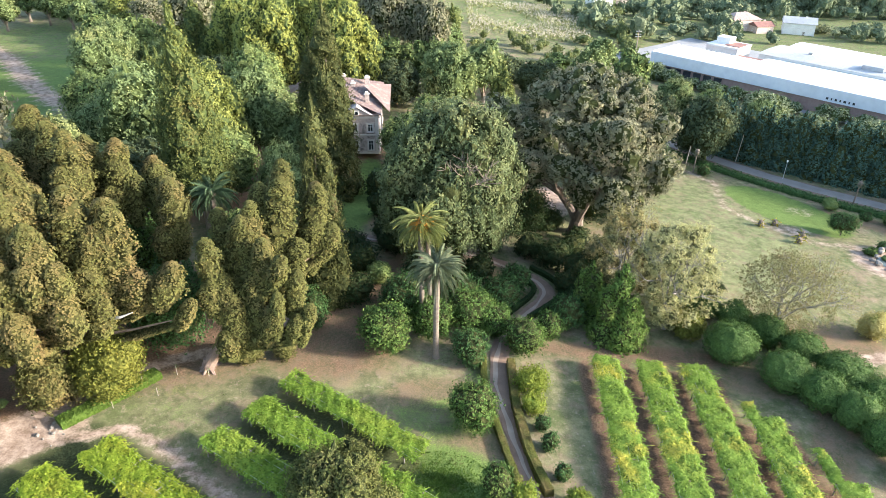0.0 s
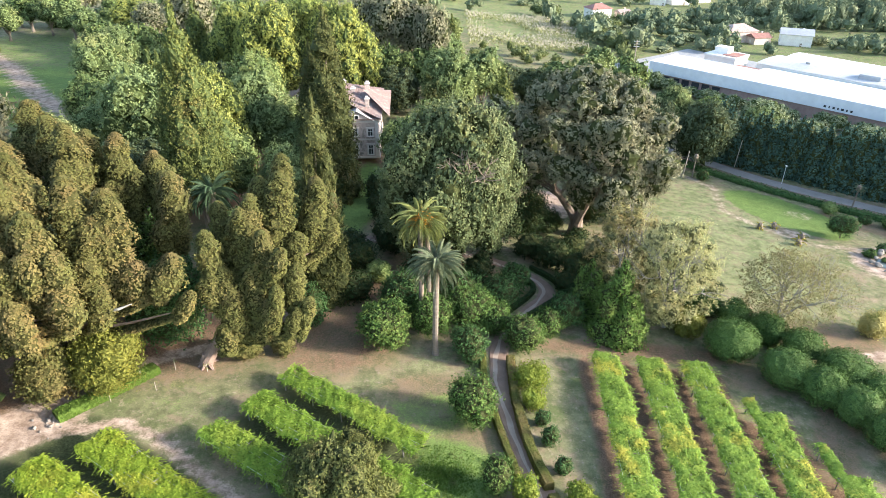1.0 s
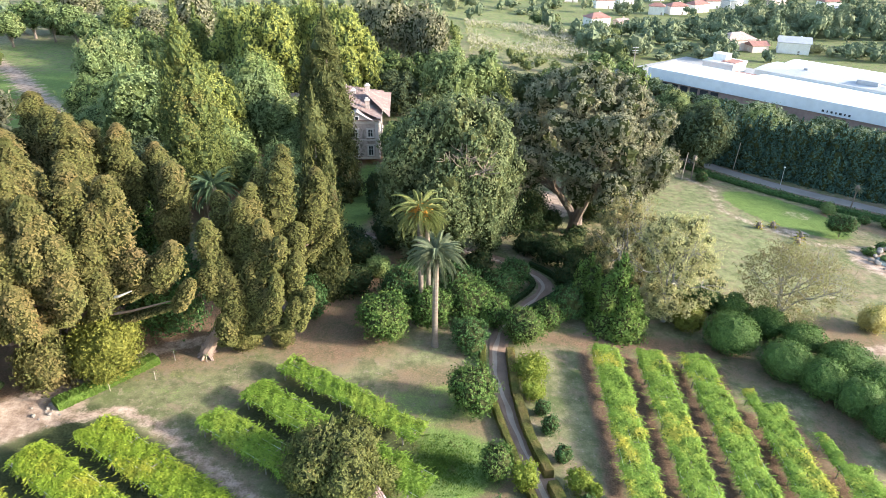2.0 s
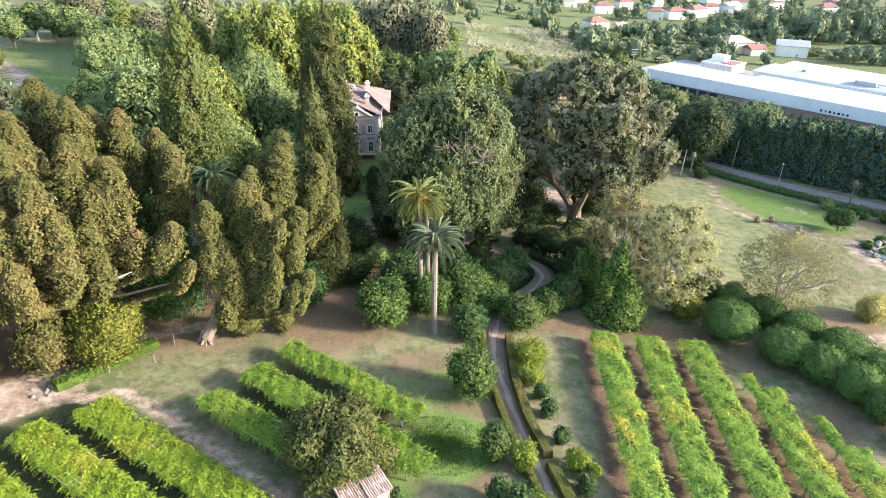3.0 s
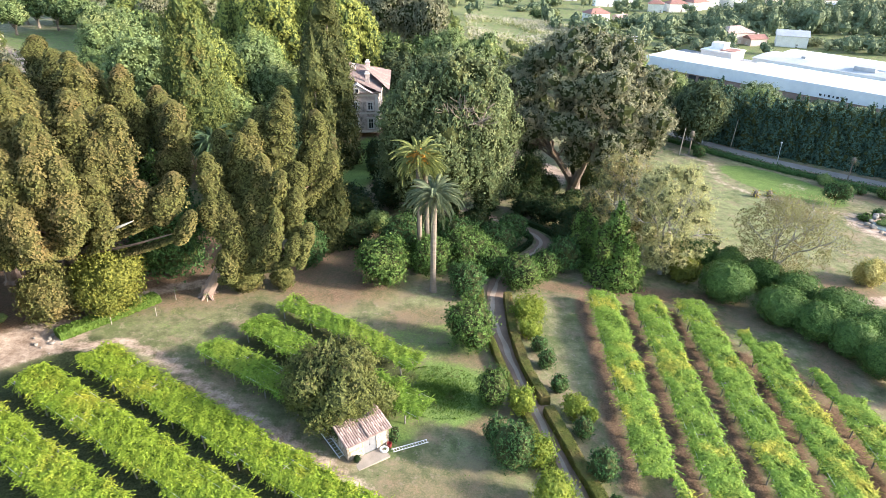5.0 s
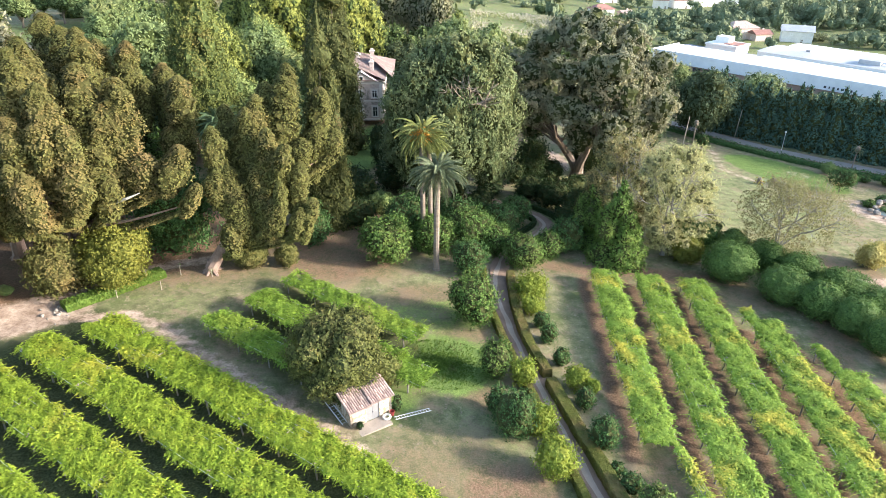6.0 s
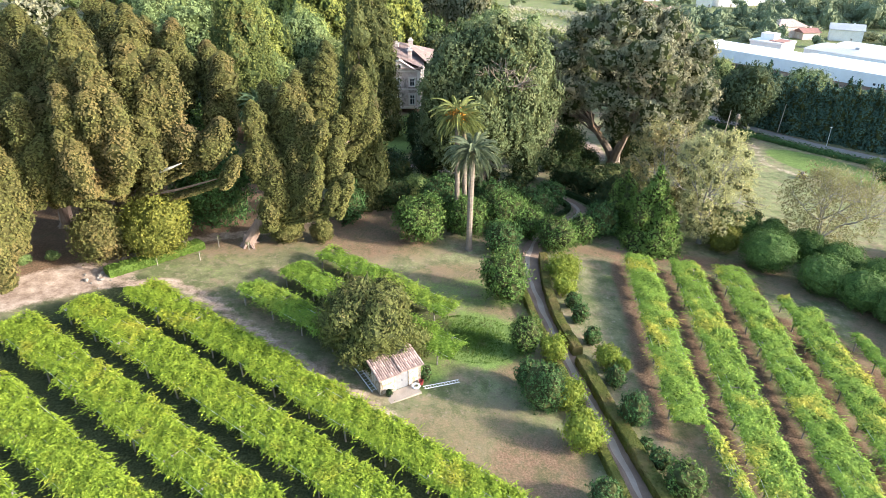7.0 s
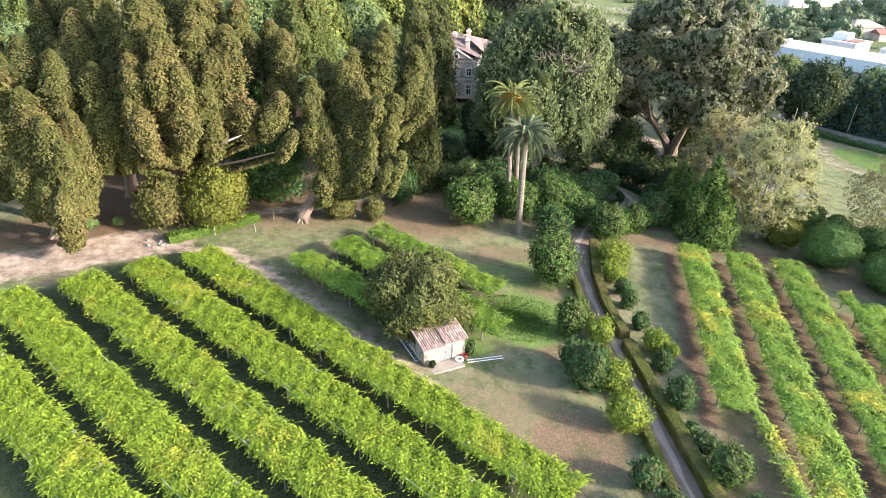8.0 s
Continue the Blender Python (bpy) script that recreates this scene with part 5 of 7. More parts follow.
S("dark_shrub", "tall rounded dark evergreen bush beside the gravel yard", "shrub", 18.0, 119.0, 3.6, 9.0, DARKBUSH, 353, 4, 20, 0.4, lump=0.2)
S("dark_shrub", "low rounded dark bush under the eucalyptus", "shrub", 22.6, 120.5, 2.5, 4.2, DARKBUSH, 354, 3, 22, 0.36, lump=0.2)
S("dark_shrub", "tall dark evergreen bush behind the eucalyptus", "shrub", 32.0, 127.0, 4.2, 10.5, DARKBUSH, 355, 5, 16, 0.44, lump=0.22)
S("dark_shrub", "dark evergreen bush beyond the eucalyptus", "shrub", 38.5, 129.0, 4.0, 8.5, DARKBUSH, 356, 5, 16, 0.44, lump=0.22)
S("hut_shrub", "small olive shrub behind the hut", "shrub", -5.4, 47.4, 1.5, 3.6, FIG, 352, 4, 26, 0.32, lump=0.25)


# ---- palms ----
def palm(seed, height, frond, mat, label, count=64, fruit=False, trunk_r=0.4, lean=0.3, rise=0.55):
    """A date palm: ringed trunk, a crown of long arching feathered fronds."""
    r = np.random.default_rng(seed)
    root = thing("palm_tree", label, "palm")
    t = Geo()
    zz = np.linspace(-0.2, height, 26)
    t.tube(np.c_[lean * (zz / height) ** 2, 0 * zz, zz], trunk_r * (1 + 0.5 * np.exp(-np.clip(zz, 0, 99) / 0.7) + 0.05 * (np.arange(26) % 2)), 10)
    part("trunk", t, PALM_T, root, "slender grey ringed trunk")
    top = np.array((lean, 0, height))
    c = Geo()
    c.blob(top + np.array((0, 0, 0.1)), (0.62, 0.62, 0.9), lumps(r, 0.1))
    part("crownshaft", c, BARK, root, "brown stubs of cut leaf bases")
    fmesh = []
    for k in range(4):
        g = Geo()
        L = frond * (0.9 + 0.07 * k)
        s = np.linspace(0, 1, 14)
        x, z = L * (s - 0.14 * s ** 3), L * (0.34 * s - (0.46 + 0.12 * k) * s ** 2.2)
        mid = np.c_[x, 0 * s, z]
        g.tube(mid, 0.055 * (1 - 0.85 * s), 4)
        for j in range(26):
            f = 0.12 + 0.87 * j / 25
            q = np.array((np.interp(f, s, x), 0, np.interp(f, s, z)))
            ll = L * 0.13 * (0.35 + math.sin(math.pi * min(1, 0.15 + 0.85 * f)) ** 0.7)
            for sd in (-1, 1):
                d = np.array((0.75, sd * 0.6, -0.3 - 0.4 * f))
                d /= np.linalg.norm(d)
                w = np.array((0.05, 0, 0.045))
                g.add([q, q + d * ll * 0.5 + w, q + d * ll + np.array((0, 0, -0.14 * ll)), q + d * ll * 0.5 - w], [(0, 1, 2, 3)])
        fmesh.append(g.mesh("frond", [mat]))
    for k in range(count):
        f = k / count
        elev = 68 - 110 * f ** 0.85 * (0.8 + rise * 0.3)
        part("frond", fmesh[k % 4], mat, root, m=Matrix.Translation(top + np.array((0, 0, 0.3 - 0.6 * f))) @ pose(0, 0, 0, 0, -elev * 0.8 + r.normal() * 5, k * 137.5 + r.normal() * 8))
    if fruit:
        for k in range(13):
            a = k * 2.4
            g = Geo()
            p = r.normal(size=(160, 3)) * np.array((0.3, 0.3, 0.4))
            g.leaves(p, sphere_dirs(r, 160), 0.18, 0.12, r)
            g.tube([(-0.9 * math.cos(a), -0.9 * math.sin(a), 0.7), (0, 0, 0.3)], (0.05, 0.04), 4)
            part("fruit_cluster", g, FRUIT, root, "orange hanging date cluster", m=Matrix.Translation(top + np.array((1.25 * math.cos(a), 1.25 * math.sin(a), 0.75 - 0.09 * k))))
    return root


put(palm(401, 14.6, 3.9, PALM_L, "tall date palm with a slender bare trunk and grey-green fronds", 84, lean=0.2), -0.6, 74.0, 30)
put(palm(402, 17.4, 3.9, PALM_G, "tall date palm with drooping fronds and orange fruit", 80, True, 0.36), -2.7, 81.0, 120)
put(palm(403, 16.2, 3.4, PALM_G, "tall date palm partly hidden behind its neighbour", 48, False, 0.34), -1.6, 82.4, 200)
put(palm(404, 11.0, 4.6, leaf_mat("dark_palm_leaf", (0.06, 0.105, 0.055), (0.11, 0.16, 0.085), None, rough=0.42), "low broad palm with long dark fronds among the cypresses", 56, False, 0.5), -38.0, 99, 0)
put(palm(405, 5.5, 1.3, PALM_L, "thin young palm at the lawn's far edge", 22, False, 0.14, 0.1), 67.0, 163, 0)
put(palm(406, 5.2, 1.6, PALM_L, "small palm with a thin trunk beside the lane", 24, False, 0.16, 0.2), 100.5, 145.6, 0)
for k, (x, y, q) in enumerate([(70.6, 129.5, 1.4), (74.2, 130.4, 1.3), (75.4, 121.6, 1.6), (77.4, 124.4, 1.8)]):
    put(palm(410 + k, 0.5, q, FERN if k != 3 else PALM_G, "low tree fern with yellowed arching fronds on the lawn", 14, False, 0.2, 0.0), x, y, 50 * k)


# ---- woods behind the garden ----
W1 = put(broadleaf(501, 17, 6.5, BROAD, "rounded mid-green broad-leaved tree in the wood", "woodland_tree", 15, 0.38, 9.5, 0.5), -45, 163, 0, 1.05, 1.1)
W2 = put(broadleaf(502, 20, 6.5, leaf_mat("fresh_leaf", (0.125, 0.18, 0.07), (0.265, 0.325, 0.14), (0.29, 0.31, 0.125), 0.1, (0.5, 0.65), even=0.45), "leafy green broad-leaved tree in the wood", "woodland_tree", 16, 0.36, 9.5, 0.5, tall=1.2), -58, 146, 0)
W3 = put(broadleaf(503, 28, 10.5, BROAD_Y, "large yellow-green plane tree", "plane_tree", 40, 0.21, 8.0, 0.6, 0.1, tall=1.1), -28, 194, 0, 1.0, 1.15)
W4 = put(conical(504, 22, 4.6, CONIFER, "dark olive conifer in the wood", "conifer", 7, 6.5, leaf=0.66), -66, 150, 0)
W5 = put(broadleaf(505, 24, 7.0, EUCA, "tall thin-crowned gum tree with bare trunk", "gum_tree", 14, 0.32, 4.5, 0.8, 0.42, 0.3, 0.6, 1.0, BARK_PALE, 0.7), -17, 232, 0, 1.15, 1.35)
W7 = put(broadleaf(507, 15, 6.5, leaf_mat("grey_willow_leaf", (0.15, 0.19, 0.105), (0.29, 0.33, 0.2), None), "soft grey-green tree behind the conifer screen", "roadside_tree", 18, 0.34, 5, 0.6, 0.1, 0.3), 97, 193, 10, 1.3, 1.05)
W8 = broadleaf(508, 7, 4.6, bpy.data.materials["grey_willow_leaf"], "low grey-green bushy tree along the factory's brick wall", "bushy_tree", 8, 0.42, 3, 0.75, 0.02)
put(W8, 86, 268)
W6 = put(broadleaf(506, 13, 6.8, leaf_mat("grey_evergreen_leaf", (0.045, 0.07, 0.036), (0.12, 0.15, 0.08), None), "dense dark green rounded tree", "evergreen_tree", 18, 0.34, 10, 0.55, 0.05), 72.0, 173, 0, 1.25, 1.4)
for x, y, rz, s, sz, o in [(-49, 192, 40, 1.0, 1.12, W3), (-39, 200, 120, 0.95, 1.15, W3), (-62, 204, 220, 0.85, 1.0, W3), (-8, 233, 30, 1.2, 1.3, W5), (-26, 240, 80, 1.1, 1.25, W5), (-3, 224, 200, 0.95, 1.25, W5), (-9, 146, 10, 0.95, 0.82, W1), (2, 150, 60, 1.0, 0.9, W2), (11, 144, 130, 1.0, 0.95, W1), (-3, 166, 200, 0.9, 0.8, W1), (16, 160, 20, 0.9, 0.85, W2), (22, 238, 0, 1.0, 0.9, W6), (40, 146, 70, 1.0, 1.1, W6), (50, 152, 30, 0.9, 1.0, W6), (62, 184, 90, 0.9, 1.2, W6), (58, 172, 20, 0.7, 1.2, W6), (108, 186, 70, 1.1, 0.8, W7), (120, 178, 130, 1.1, 0.85, W7), (132, 170, 200, 1.1, 0.8, W7), (84, 200, 260, 1.0, 0.8, W1), (74, 206, 200, 0.9, 0.75, W2), (145, 160, 30, 1.2, 0.85, W7), (160, 150, 90, 1.2, 0.85, W7), (64, 214, 60, 0.8, 0.9, W6), (92, 184, 40, 0.8, 0.75, W2), (-30, 148, 50, 0.7, 0.8, W4), (-29, 112, 50, 0.7, 0.8, W2), (-28, 99, 80, 0.62, 0.65, W1), (-30, 135, 10, 0.8, 0.7, W2), (-62, 97, 0, 1.0, 0.8, W2), (-74, 90, 50, 1.0, 0.85, W1), (-84, 100, 90, 1.1, 0.8, W2), (-72, 108, 200, 1.0, 0.8, W1), (-90, 88, 60, 1.0, 0.8, W1), (-80, 76, 20, 1.0, 0.8, W2), (-60, 109, 250, 0.9, 0.7, W2), (-33, 93, 30, 0.7, 0.62, W1), (-27, 106, 160, 0.75, 0.7, W2), (-58, 90, 70, 0.8, 0.7, W6), (-98, 104, 70, 1.0, 0.8, W2)]:
    again(o, x, y, rz, s, sz)
for k, (x, y) in enumerate([(-76, 160), (-89, 174), (-73, 180), (-66, 134), (-56, 139), (-93, 192), (-72, 143), (-35, 141), (-40, 148)]):
    again((W1, W2)[k % 2], x, y, 77 * k, 1.15 + 0.1 * math.sin(k * 2.3), 1.0 + 0.12 * math.sin(k * 1.7))
W1F = put(broadleaf(521, 17, 6.5, BROAD, "rounded mid-green broad-leaved tree far in the wood", "woodland_tree", 10, 0.44, 1.9, 0.95), -70, 262)
W2F = put(broadleaf(522, 20, 6.5, bpy.data.materials["fresh_leaf"], "leafy green broad-leaved tree far in the wood", "woodland_tree", 11, 0.42, 1.9, 0.95, tall=1.2), -55, 270)
wr = np.random.default_rng(71)
placed = []
kinds = [W1, W2, W1, W2, W4, W5, W6, W3]
odds = np.array([0.24, 0.25, 0.13, 0.13, 0.14, 0.05, 0.03, 0.03])
for _ in range(6000):
    x, y = wr.uniform(-190, 66), wr.uniform(112, 335)
    if x > -6 and y < 180 or x > 20 and y < 215 or x > -40 and x < 0 and y < 192 or -62 < x < -20 and 172 < y < 212 or x < -0.8 * y - 28 or x < -84 and y < 160:
        continue
    if poly_dist(x, y, [(-155, 235), (-114, 182), (-112, 160)]) < 13 or math.hypot(x + 50, y - 120) < 8 or abs(x + 46 + 0.1 * (y - 112)) < 4 and y < 121:
        continue
    if x > 5 and (y > 250 or y > 200 and wr.random() < 0.6):
        continue
    gap = 9.2 + 0.016 * y
    if any((x - a) ** 2 + (y - b) ** 2 < gap * gap for a, b in placed):
        continue
    placed.append((x, y))
    o = kinds[wr.choice(8, p=odds / odds.sum())]
    if y > 205:
        o = W1F if o is W1 else W2F if o is W2 else o
    s = wr.uniform(0.95, 1.3) * (0.8 if o is W3 else 1)
    turn, tall = wr.uniform(0, 360), s * wr.uniform(0.78, 1.08) * (0.75 if y > 230 else 0.95)
    if poly_dist(x, y, [(-160, 262), (-122, 200), (-99, 170)]) < 15 or math.hypot(x + 83, y - 128) < 6:   # the open field and its track
        continue
    again(o, x, y, turn, s, tall)

LEY = conical(511, 14, 2.6, LEYLAND, "dark blue-green conifer in a tall screen along the lane", "leyland_cypress", 8, 9, 0.2, 0.1, 0.3, 0.55)
tagged(LEY, group="tall conifer screen")
put(LEY, 79.5, 180.5, 0, 1.0, 1.25)
for k in range(1, 40):
    x, y = 79.5 + 1.95 * k, 180.5 - 1.64 * k + (0.8 if k % 2 else -0.3)
    again(LEY, x, y, 67 * k, 1.05 + 0.12 * math.sin(k * 2.1), 1.02 + 0.08 * math.sin(k * 1.7) + 0.01 * k)


def far_tree_points(n, r, box, keep):
    out = []
    while len(out) < n:
        x, y = r.uniform(box[0], box[1]), r.uniform(box[2], box[3])
        if keep(x, y):
            out.append((x, y))
    return out


HOUSES = [(101, 450, 14, 11, 20, 0), (118, 452, 8, 7, 20, 1), (167, 386, 17, 13, 12, 2), (176, 378, 10, 8, 12, 3), (196, 377, 16, 11, -22, 4), (176, 522, 14, 10, 10, 0), (160, 518, 11, 9, -15, 0), (232, 560, 14, 11, 25, 4), (214, 556, 12, 9, 5, 0), (290, 512, 14, 10, -20, 4), (126, 545, 15, 10, 8, 0), (196, 535, 16, 10, 30, 0), (150, 575, 12, 10, 12, 0), (250, 590, 14, 10, -8, 0), (275, 575, 12, 9, 18, 1), (104, 575, 13, 10, 0, 0), (205, 585, 12, 9, 40, 1), (310, 560, 14, 10, 10, 0), (330, 590, 13, 10, 30, 0), (182, 600, 13, 10, 20, 0), (300, 620, 14, 10, 0, 1), (240, 625, 14, 11, 15, 0), (120, 610, 12, 9, 25, 1), (350, 530, 13, 10, -10, 4), (43, 252, 9, 7, 25, 3)]
r = np.random.default_rng(72)
g = Geo()


def clump(g, r, x, y, h, rad, k, leaf, n):
    z = gz(x, y)
    lobes = [((x + r.normal() * rad * 0.5, y + r.normal() * rad * 0.5, z + h * r.uniform(0.35, 0.72)), (rad * r.uniform(0.5, 0.8),) * 2 + (h * r.uniform(0.28, 0.42),)) for _ in range(k)]
    foliage(g, lobes, r, n * 1.1, leaf * 0.9, leaf * 0.56, 0.25, 5.0, 0.7, 0.1, 0.84, grid=(7, 5))


def far_ok(x, y):
    if any(math.hypot(x - a, y - b) < 11 or abs(x - a) < 9 and 0 < b - y < 24 for a, b, *_ in HOUSES):
        return False
    if 10 < x < 96 and 255 < y < 428 and not (x + 0.2 * (y - 300) > 88):
        return False
    if ((x - 235) / 45) ** 2 + ((y - 395) / 22) ** 2 < 1 or ((x - 60) / 60) ** 2 + ((y - 455) / 12) ** 2 < 1 or 84 < x < 215 and 205 < y < 345 or ((x - 140) / 40) ** 2 + ((y - 480) / 14) ** 2 < 1:
        return False
    return True


for x, y in far_tree_points(360, r, (-330, 420, 330, 640), far_ok):
    clump(g, r, x, y, r.uniform(6, 13), r.uniform(3.5, 6.5), 2, 1.9, 0.4)
for x, y in far_tree_points(170, r, (92, 330, 345, 470), far_ok):
    clump(g, r, x, y, r.uniform(4, 9), r.uniform(2.5, 4.5), 3, 1.4, 0.6)
for x, y in far_tree_points(110, r, (205, 420, 405, 480), far_ok):
    clump(g, r, x, y, r.uniform(11, 17), r.uniform(4, 6), 3, 1.8, 0.4)
for x, y in far_tree_points(110, r, (-500, 600, 640, 900), far_ok):
    clump(g, r, x, y, r.uniform(9, 18), r.uniform(8, 13), 2, 3.2, 0.12)
tagged(part("far_woods", g, FAR_LEAF), "distant belts of green trees between the houses", "woods", kind="stuff")
g = Geo()
for k in range(46):
    x, y = 84 + 0.42 * k + r.normal() * 0.8, 296 + 2.7 * k
    clump(g, r, x, y, r.uniform(4, 6), r.uniform(2, 3), 2, 0.9, 2.0)
for x, y in far_tree_points(26, r, (14, 92, 258, 330), lambda x, y: True):
    clump(g, r, x, y, r.uniform(2, 7), r.uniform(2, 4), 2, 0.9, 1.6)
for x, y in ((84, 372), (90, 350), (62, 440), (70, 428), (79, 395), (100, 405), (108, 420)):
    clump(g, r, x, y, 7, 4.5, 4, 0.9, 1.8)
tagged(part("field_hedgerow", g, leaf_mat("olive_hedgerow", (0.11, 0.14, 0.05), (0.18, 0.20, 0.08), (0.06, 0.09, 0.035), 0.06, (0.5, 0.6))), "olive-green hedgerow and scrub along the far field", "hedge", kind="stuff")
n = 4600
px, py = r.uniform(14, 84, n), r.uniform(330, 424, n)
k = (np.sin(px * 0.11 + 1) + np.sin(py * 0.09 + px * 0.05) + r.normal(size=n) * 0.6 > 0.0) & (px < 74 + 0.16 * (py - 340))
px, py = px[k], py[k]
p = np.c_[px, py, ground_z(px, py) + r.uniform(1.6, 3.0, len(px))]
g = Geo()
g.leaves(p, np.tile([[0.2, -1, 0.3]], (len(p), 1)), 1.2, 0.4, r, 0.5, -1.0)
tagged(part("pampas_plumes", g, PLUME), "white feathery plumes of pampas grass on the field", "pampas grass", kind="stuff")
p2 = p + r.normal(size=p.shape) * np.array((0.5, 0.5, 0.2))
p2[:, 2] -= 1.4
g = Geo()
g.leaves(p2, np.tile([[0.2, -1, 0.5]], (len(p2), 1)), 1.9, 0.9, r, 0.6, -1.0)
tagged(part("pampas_leaves", g, leaf_mat("pampas_blade", (0.20, 0.22, 0.09), (0.30, 0.30, 0.14), None)), "grey-green tufts of pampas grass on the field", "pampas grass", kind="stuff")


# ---- buildings ----
def prism(g, cx, cy, z, w, d, h, over=0.4, mi=0, hip=0.0, thick=0.18):
    """A pitched roof of two or four slopes with its ridge along x."""
    x, y, q = w / 2 + over, d / 2 + over, w / 2 + over - hip
    v = [(-x, -y, 0), (x, -y, 0), (x, y, 0), (-x, y, 0), (-q, 0, h), (q, 0, h)]
    v = np.array(v + [(a, b, c - thick) for a, b, c in v[:4]]) + np.array((cx, cy, z))
    g.add(v, [(0, 1, 5, 4), (2, 3, 4, 5), (0, 6, 7, 1), (1, 7, 8, 2), (2, 8, 9, 3), (3, 9, 6, 0), (9, 8, 7, 6)], mi)
    g.add(v, [(1, 2, 5), (3, 0, 4)], mi)
    return g


def window(parent, x, y, z, w, h, rz=0.0, frame_mat=PAINT_W, bars=0):
    """A window in a wall: reveal, frame, glazing bars, panes and sill."""
    m = pose(x, y, z, 0, 0, rz)
    g = Geo()
    f = 0.12 * max(w, 0.9)
    o = np.array([(-w / 2, 0), (w / 2, 0), (w / 2, h), (-w / 2, h)])
    i = np.array([(-w / 2 + f, f), (w / 2 - f, f), (w / 2 - f, h - f), (-w / 2 + f, h - f)])
    for yy in (-0.08, 0.03):
        g.v.append(np.array([(x, yy, z) for x, z in np.vstack([o, i])]))
    g.n = 16
    k = np.arange(4)
    n = (k + 1) % 4
    g.f.append(np.vstack([np.stack([k, n, n + 4, k + 4], 1), np.stack([k + 12, n + 12, n + 8, k + 8], 1), np.stack([k + 4, n + 4, n + 12, k + 12], 1), np.stack([n, k, k + 8, n + 8], 1)]))
    g.m.append(np.zeros(16, int))
    win = part("window", g, frame_mat, parent, "white-framed window", m=m)
    part("pane", Geo().box((0, 0.015, f), (w - 2 * f, 0.02, h - 2 * f)), GLASS, win)
    for k in range(bars):
        part("glazing_bar", Geo().box((w * ((k + 1) / (bars + 1) - 0.5), -0.02, f), (f * 0.7, 0.06, h - 2 * f)), frame_mat, win)
    if bars:
        part("transom", Geo().box((0, -0.025, h * 0.62), (w - 2 * f, 0.06, f * 0.6)), frame_mat, win)
    part("sill", Geo().box((0, -0.10, -0.12), (w + 0.3, 0.24, 0.12)), STONE_L, win)
    return win


def house(x, y, w, d, rz, style, seed):
    """A two-storey village house with roof, windows, door and chimney."""
    r = np.random.default_rng(seed)
    wall, roof, lab = [(PLASTER, TILE_R, "white village house with a red tiled roof"), (PLASTER_P, TILE, "pinkish village house with a faded tile roof"), (PLASTER_P, TILE, "large pale pink house with a faded hipped roof"), (PLASTER_P, TILE_R, "low house with a dark red tiled roof"), (PLASTER, ROOF_G, "white house with a grey gabled roof")][style]
    root = thing("house", lab, "house", pose(x, y, gz(x, y) - 0.3, 0, 0, rz), "village houses")
    h = 6.2 if style in (0, 2, 4) else 4.0
    part("wall", Geo().box((0, 0, 0), (w, d, h)), wall, root)
    g = prism(Geo(), 0, 0, h + 0.15, w, d, d * 0.24, 0.6, 0, d * 0.45 if style in (0, 2) else 0.0)
    if style in (1, 3, 4):
        gb = Geo()
        for sx in (-1, 1):
            gb.add([(sx * w / 2, -d / 2, h), (sx * w / 2, d / 2, h), (sx * (w / 2 - 0.02), 0, h + d * 0.23)], [(0, 1, 2)])
        part("gable", gb, wall, root)
    rf = part("roof", g, roof, root)
    part("chimney", Geo().box((w * 0.2, d * 0.12, h + d * 0.08), (0.8, 0.8, 1.8)).box((w * 0.2, d * 0.12, h + d * 0.08 + 1.8), (1.0, 1.0, 0.15)), wall, rf)
    for z in ((1.0, 3.9) if h > 5 else (1.2,)):
        for k in range(int(w / 3.2)):
            window(root, (k - (int(w / 3.2) - 1) / 2) * 3.0, -d / 2, z, 1.2, 1.3, 0)
    for z in ((1.0, 3.9) if h > 5 else (1.2,)):
        window(root, w / 2, 0, z, 1.2, 1.3, 90)
        window(root, -w / 2, 0, z, 1.2, 1.3, -90)
    part("door", Geo().box((w * 0.08 + 1.5 if w > 12 else w * 0.33, -d / 2 - 0.02, 0.2), (1.1, 0.1, 2.1)), WOOD, root)
    return root


for k, (x, y, w, d, rz, st) in enumerate(HOUSES):
    house(x, y, w, d, rz, st, 600 + k)


